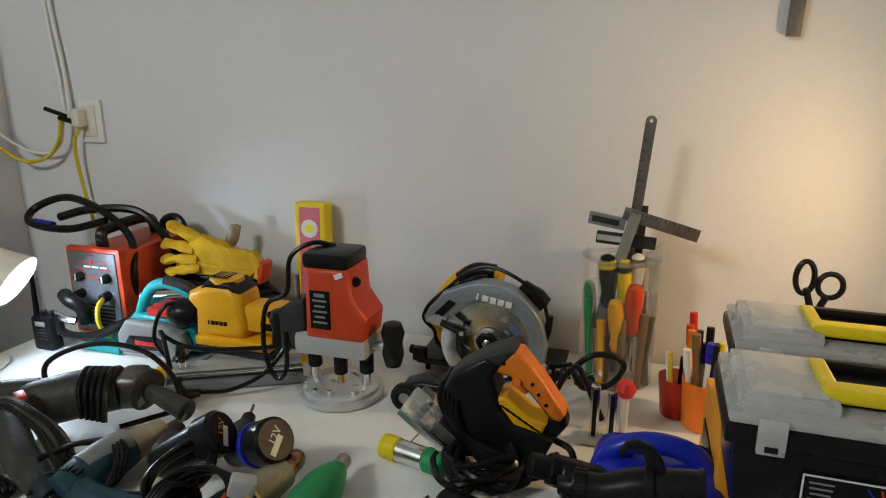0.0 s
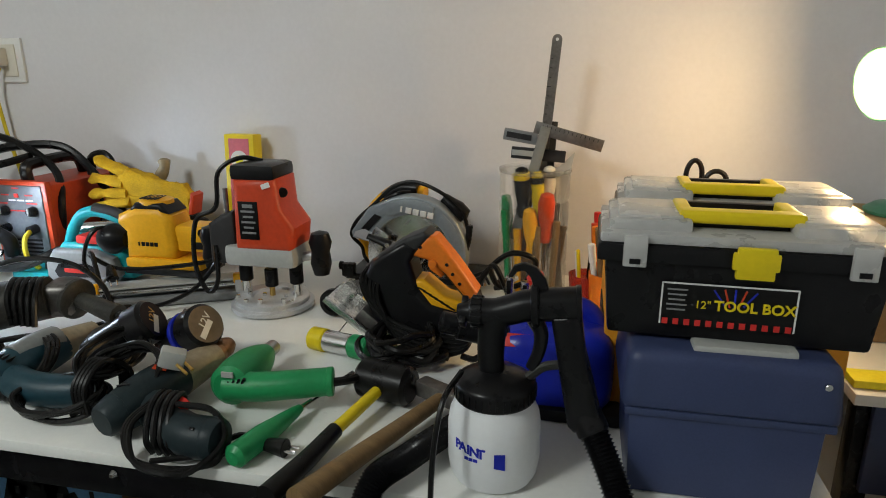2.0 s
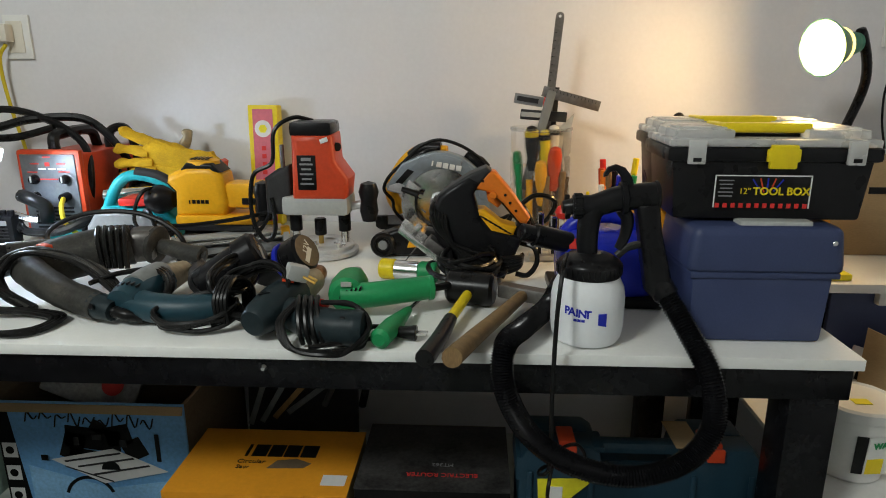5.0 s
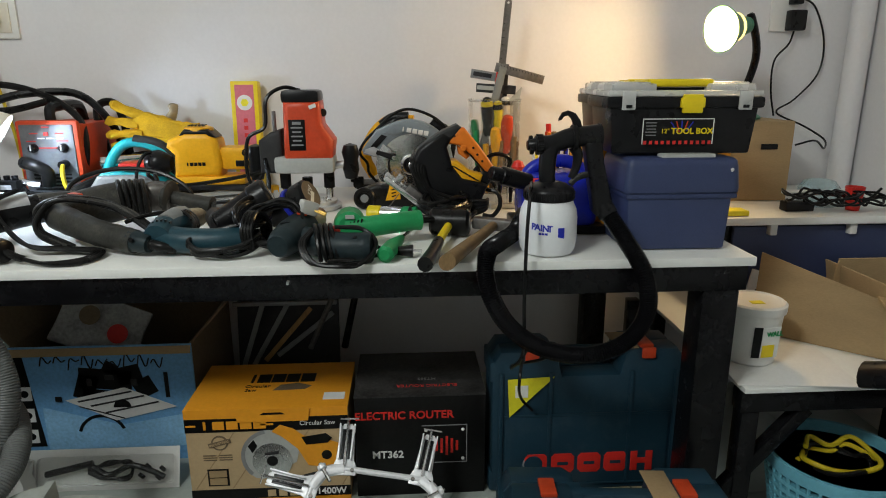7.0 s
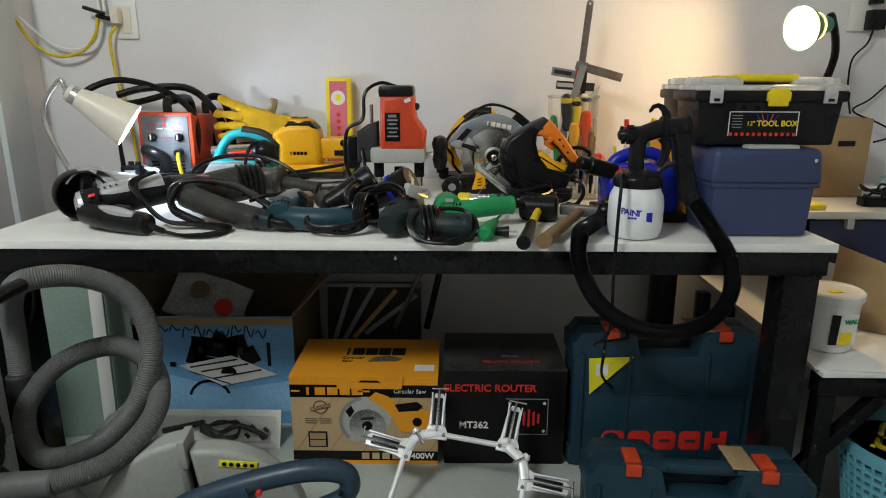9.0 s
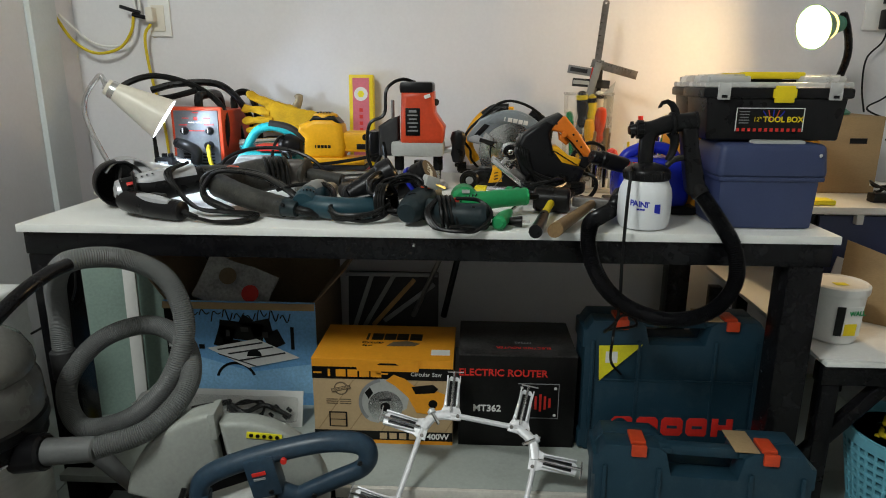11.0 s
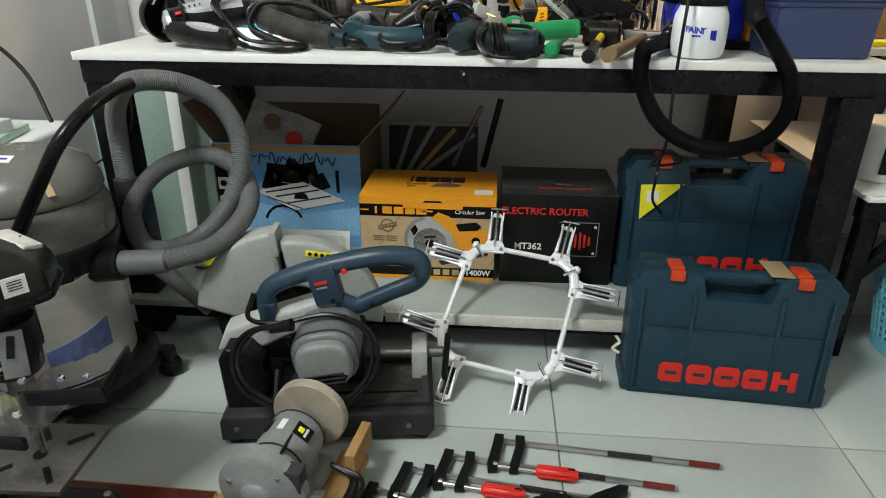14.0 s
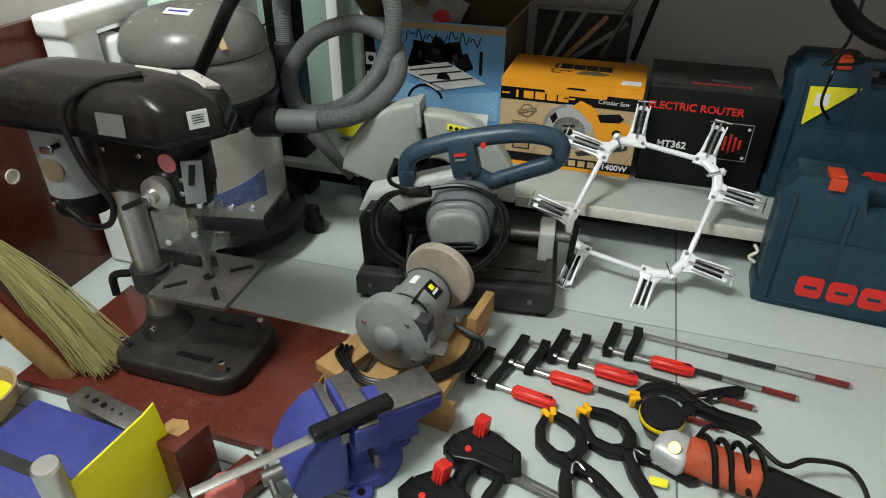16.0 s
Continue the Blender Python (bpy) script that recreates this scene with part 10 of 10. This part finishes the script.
# ---- floor: clamps ----
def bar_clamp(label, m):
    """An F clamp lying flat; origin at the fixed head, bar along +x."""
    ob = thing("bar_clamp", label, "clamp", m, "red-handled bar clamps")
    L = 0.455
    part("bar", box(L, 0.0055, 0.010, 0.0012, (L / 2, 0, 0.011)), M_COLUMN, ob, "steel bar")
    part("bar_mark", box(0.09, 0.0061, 0.0104, 0.0005, (L * 0.60, 0, 0.011)), M_DGREY, ob, "dark worn stretch of the bar")
    part("bar_stripe", box(0.06, 0.0062, 0.0106, 0.0005, (L - 0.035, 0, 0.011)), M_BARRED, ob, "worn dark red bar end")
    part("fixed_jaw", slab([(-0.008, 0.012), (0.012, 0.012), (0.012, -0.02), (0.006, -0.088), (-0.012, -0.092), (-0.016, -0.08), (-0.010, -0.02)], 0.018, 0.003, pose(0, 0, 0.012, -90, 0, 0) @ pose(0, 0, 0, 0, 0, 0)), M_BLACK, ob, "black fixed jaw")
    part("sliding_jaw", slab([(0.036, 0.014), (0.056, 0.014), (0.058, -0.02), (0.048, -0.085), (0.030, -0.088), (0.030, -0.075), (0.038, -0.02)], 0.018, 0.003, pose(0, 0, 0.012, -90, 0, 0)), M_BLACK, ob, "black sliding jaw")
    part("spindle", rod((-0.002, -0.078, 0.013), (0.085, -0.080, 0.013), 0.0045, seg=10), M_CHROME, ob)
    part("swivel_pad", rod((-0.004, -0.078, 0.013), (0.006, -0.078, 0.013), 0.010, seg=14), M_CHROME, ob)
    hnd = part("handle", moved(turn([(0.008, 0), (0.0118, 0.005), (0.0118, 0.076), (0.009, 0.084)], 16), pose(0.082, -0.080, 0.0145, 0, 90, 0)), M_RED, ob, "red fluted handle")
    for k in range(8):
        a = 2 * math.pi * k / 8 + 0.2
        part("flute", box(0.072, 0.0042, 0.0042, 0.0016, (0.123, -0.080 + 0.0116 * math.cos(a), 0.0145 + 0.0116 * math.sin(a)), rot=(math.degrees(a), 0, 0)), M_RED, hnd)
    part("end_slot", box(0.014, 0.005, 0.003, 0.001, (0.152, -0.080, 0.0272)), M_BLACK, hnd)
    return ob


c1 = bar_clamp("bar clamp with a red handle lying on the tiles", pose(1.004, -0.362, 0, 0, 0, -5))
for x, y, a in ((0.900, -0.418, -6.5), (0.820, -0.462, -7.5), (0.760, -0.522, -9)):
    copy_thing(c1, pose(x, y, 0, 0, 0, a))


def spring_clamp(m):
    """A plastic spring clamp lying flat; jaw tip at +x end."""
    ob = thing("spring_clamp", "black spring clamp with orange jaw tips on the tiles", "clamp", m, "spring clamps")
    for s in (1, -1):
        part("arm", slab([(0.098, s * 0.002), (0.104, s * 0.014), (0.080, s * 0.036), (0.045, s * 0.047), (0.012, s * 0.036), (-0.012, s * 0.012), (-0.045, -s * 0.016), (-0.105, -s * 0.036), (-0.112, -s * 0.050), (-0.095, -s * 0.056), (-0.040, -s * 0.038), (0.006, -s * 0.012), (0.022, s * 0.016), (0.046, s * 0.027), (0.070, s * 0.020)], 0.020, 0.005, pose(0, 0, 0.013 + s * 0.0015, 90, 0, 0), 2), M_BLACK, ob, "black plastic arm")
        part("jaw_tip", box(0.020, 0.011, 0.022, 0.003, (0.104, s * 0.007, 0.014), rot=(0, 0, s * 14)), M_YELLOW, ob, "orange jaw tip")
    part("pivot", rod((0.0, 0, 0.001), (0.0, 0, 0.030), 0.009), M_BLACK, ob)
    part("spring", tube([(-0.05, 0.018, 0.016), (-0.02, 0.006, 0.026), (-0.014, -0.008, 0.022), (-0.05, -0.018, 0.016)], 0.0025, 6), M_CHROME, ob)
    part("print_bar", box(0.026, 0.005, 0.0006, 0, (0.034, -0.036, 0.0222), rot=(0, 0, 22)), M_LGREY, ob)
    return ob


s1 = spring_clamp(pose(0.956, -0.746, 0, 0, 0, 119))
copy_thing(s1, pose(1.046, -0.695, 0, 0, 0, 140))
copy_thing(s1, pose(1.155, -0.548, 0.0, 0, 0, 190))
def flat(outline, thick, z, bevel):
    """A rounded plate that lies flat; the outline in world x and y, z its middle."""
    return slab([(x, -y) for x, y in outline], thick, bevel, pose(0, 0, z, 90, 0, 0), 3)


qc_ = thing("quick_clamp", "black quick-grip bar clamp with a red release lever", "clamp", pose(0.82, -0.79, 0))
wpart("body", flat([(0.748, -0.788), (0.760, -0.758), (0.788, -0.728), (0.830, -0.742), (0.874, -0.768), (0.882, -0.806), (0.852, -0.822), (0.805, -0.812), (0.768, -0.815), (0.752, -0.804)], 0.034, 0.018, 0.007), M_BLACK, qc_, "black clamp body")
wpart("body_ridge", flat([(0.800, -0.752), (0.862, -0.775), (0.864, -0.798), (0.805, -0.785)], 0.006, 0.036, 0.002), M_BLACK, qc_)
wpart("grip", tube([(0.800, -0.805, 0.018), (0.788, -0.838, 0.018), (0.792, -0.880, 0.017), (0.812, -0.920, 0.016)], 0.0155, 12, flat=0.9), M_BLACK, qc_, "curved grip")
wpart("trigger", tube([(0.850, -0.815, 0.018), (0.846, -0.840, 0.018), (0.838, -0.865, 0.017), (0.842, -0.895, 0.016)], 0.0095, 10), M_BLACK, qc_, "squeeze lever")
wpart("jaw_pad", flat([(0.744, -0.792), (0.754, -0.760), (0.764, -0.763), (0.756, -0.795)], 0.028, 0.018, 0.004), M_RUBBER, qc_)
wpart("release", box(0.022, 0.024, 0.036, 0.003, (0.800, -0.745, 0.046), rot=(-14, 0, -18)), M_RED, qc_, "red release lever")
for k in (-1, 0, 1):
    wpart("release_rib", box(0.003, 0.004, 0.030, 0.0008, (0.800 + 0.006 * k, -0.758 - 0.002 * k, 0.046), rot=(-14, 0, -18)), M_REDP, qc_)
wpart("red_button", rod((0.788, -0.792, 0.034), (0.788, -0.793, 0.039), 0.006, seg=14), M_RED, qc_)
wpart("bar", box(0.27, 0.018, 0.007, 0.001, (0.985, -0.838, 0.014), rot=(0, 0, -16)), M_IRON, qc_, "flat steel bar")
wpart("bar_mark", box(0.12, 0.003, 0.001, 0, (0.96, -0.831, 0.018), rot=(0, 0, -16)), M_GREY, qc_)
q2 = copy_thing(qc_, pose(0.775, -0.905, 0, 0, 0, -8))
po = thing("angle_polisher", "orange and black angle polisher with a yellow-rimmed pad", "polisher", pose(1.2, -0.68, 0))
wpart("pad", turn([(0.018, 0.001), (0.026, 0.012), (0.034, 0.032), (0.038, 0.040), (0.038, 0.058), (0.034, 0.062), (0, 0.063)], 32, (1.097, -0.628, 0), (4, 0, 0)), M_BLACK, po, "black backing pad")
wpart("pad_rim", turn([(0.0385, 0.044), (0.0395, 0.046), (0.0395, 0.052), (0.0385, 0.054)], 32, (1.097, -0.628, 0), (4, 0, 0)), M_LEMON, po, "yellow foam rim")
wpart("gear_head", box(0.06, 0.065, 0.048, 0.016, (1.120, -0.690, 0.032), 3, rot=(0, 0, -25)), M_ALU, po, "aluminium gear head")
wpart("spindle_lock", rod((1.118, -0.705, 0.055), (1.116, -0.71, 0.062), 0.011), M_BRASS, po)
wpart("motor", rod((1.140, -0.692, 0.034), (1.255, -0.715, 0.036), 0.033, 0.031, 20), M_OLDOR, po, "grimy orange motor housing")
wpart("tail", rod((1.250, -0.714, 0.034), (1.38, -0.735, 0.028), 0.030, 0.022, 20), M_BLACK, po)
wpart("badge", box(0.03, 0.002, 0.014, 0.0005, (1.10, -0.745, 0.012), rot=(-60, 0, 0)), M_YELP, po)
for s in range(4):
    wpart("wound_lead", tube([(1.16 + s * 0.025, -0.66, 0.012), (1.165 + s * 0.025, -0.672, 0.065), (1.175 + s * 0.025, -0.71, 0.072), (1.185 + s * 0.025, -0.745, 0.03)], 0.0052, 7), M_RUBBER, po)
wpart("lead", tube([(1.15, -0.66, 0.02), (1.18, -0.63, 0.05), (1.24, -0.64, 0.05), (1.29, -0.675, 0.04), (1.33, -0.66, 0.05), (1.40, -0.64, 0.03), (1.425, -0.68, 0.01), (1.40, -0.73, 0.006)], 0.0045, 7), M_RUBBER, po)

# ---- floor tiles, last ----
rows_y = [-0.312 + 0.6 * k for k in range(-5, 3)]
cols_x = [1.132 + 0.6 * k for k in range(-3, 3)]
tile_me = mesh_of("tile", box(0.5965, 0.5965, 0.008, 0.0012, (0.3, 0.3, -0.004)), M_TILE)
for x in cols_x:
    for y in rows_y:
        t_ = new("tile", tile_me)
        t_.parent = floor
        t_.matrix_basis = pose(x, y, 0)
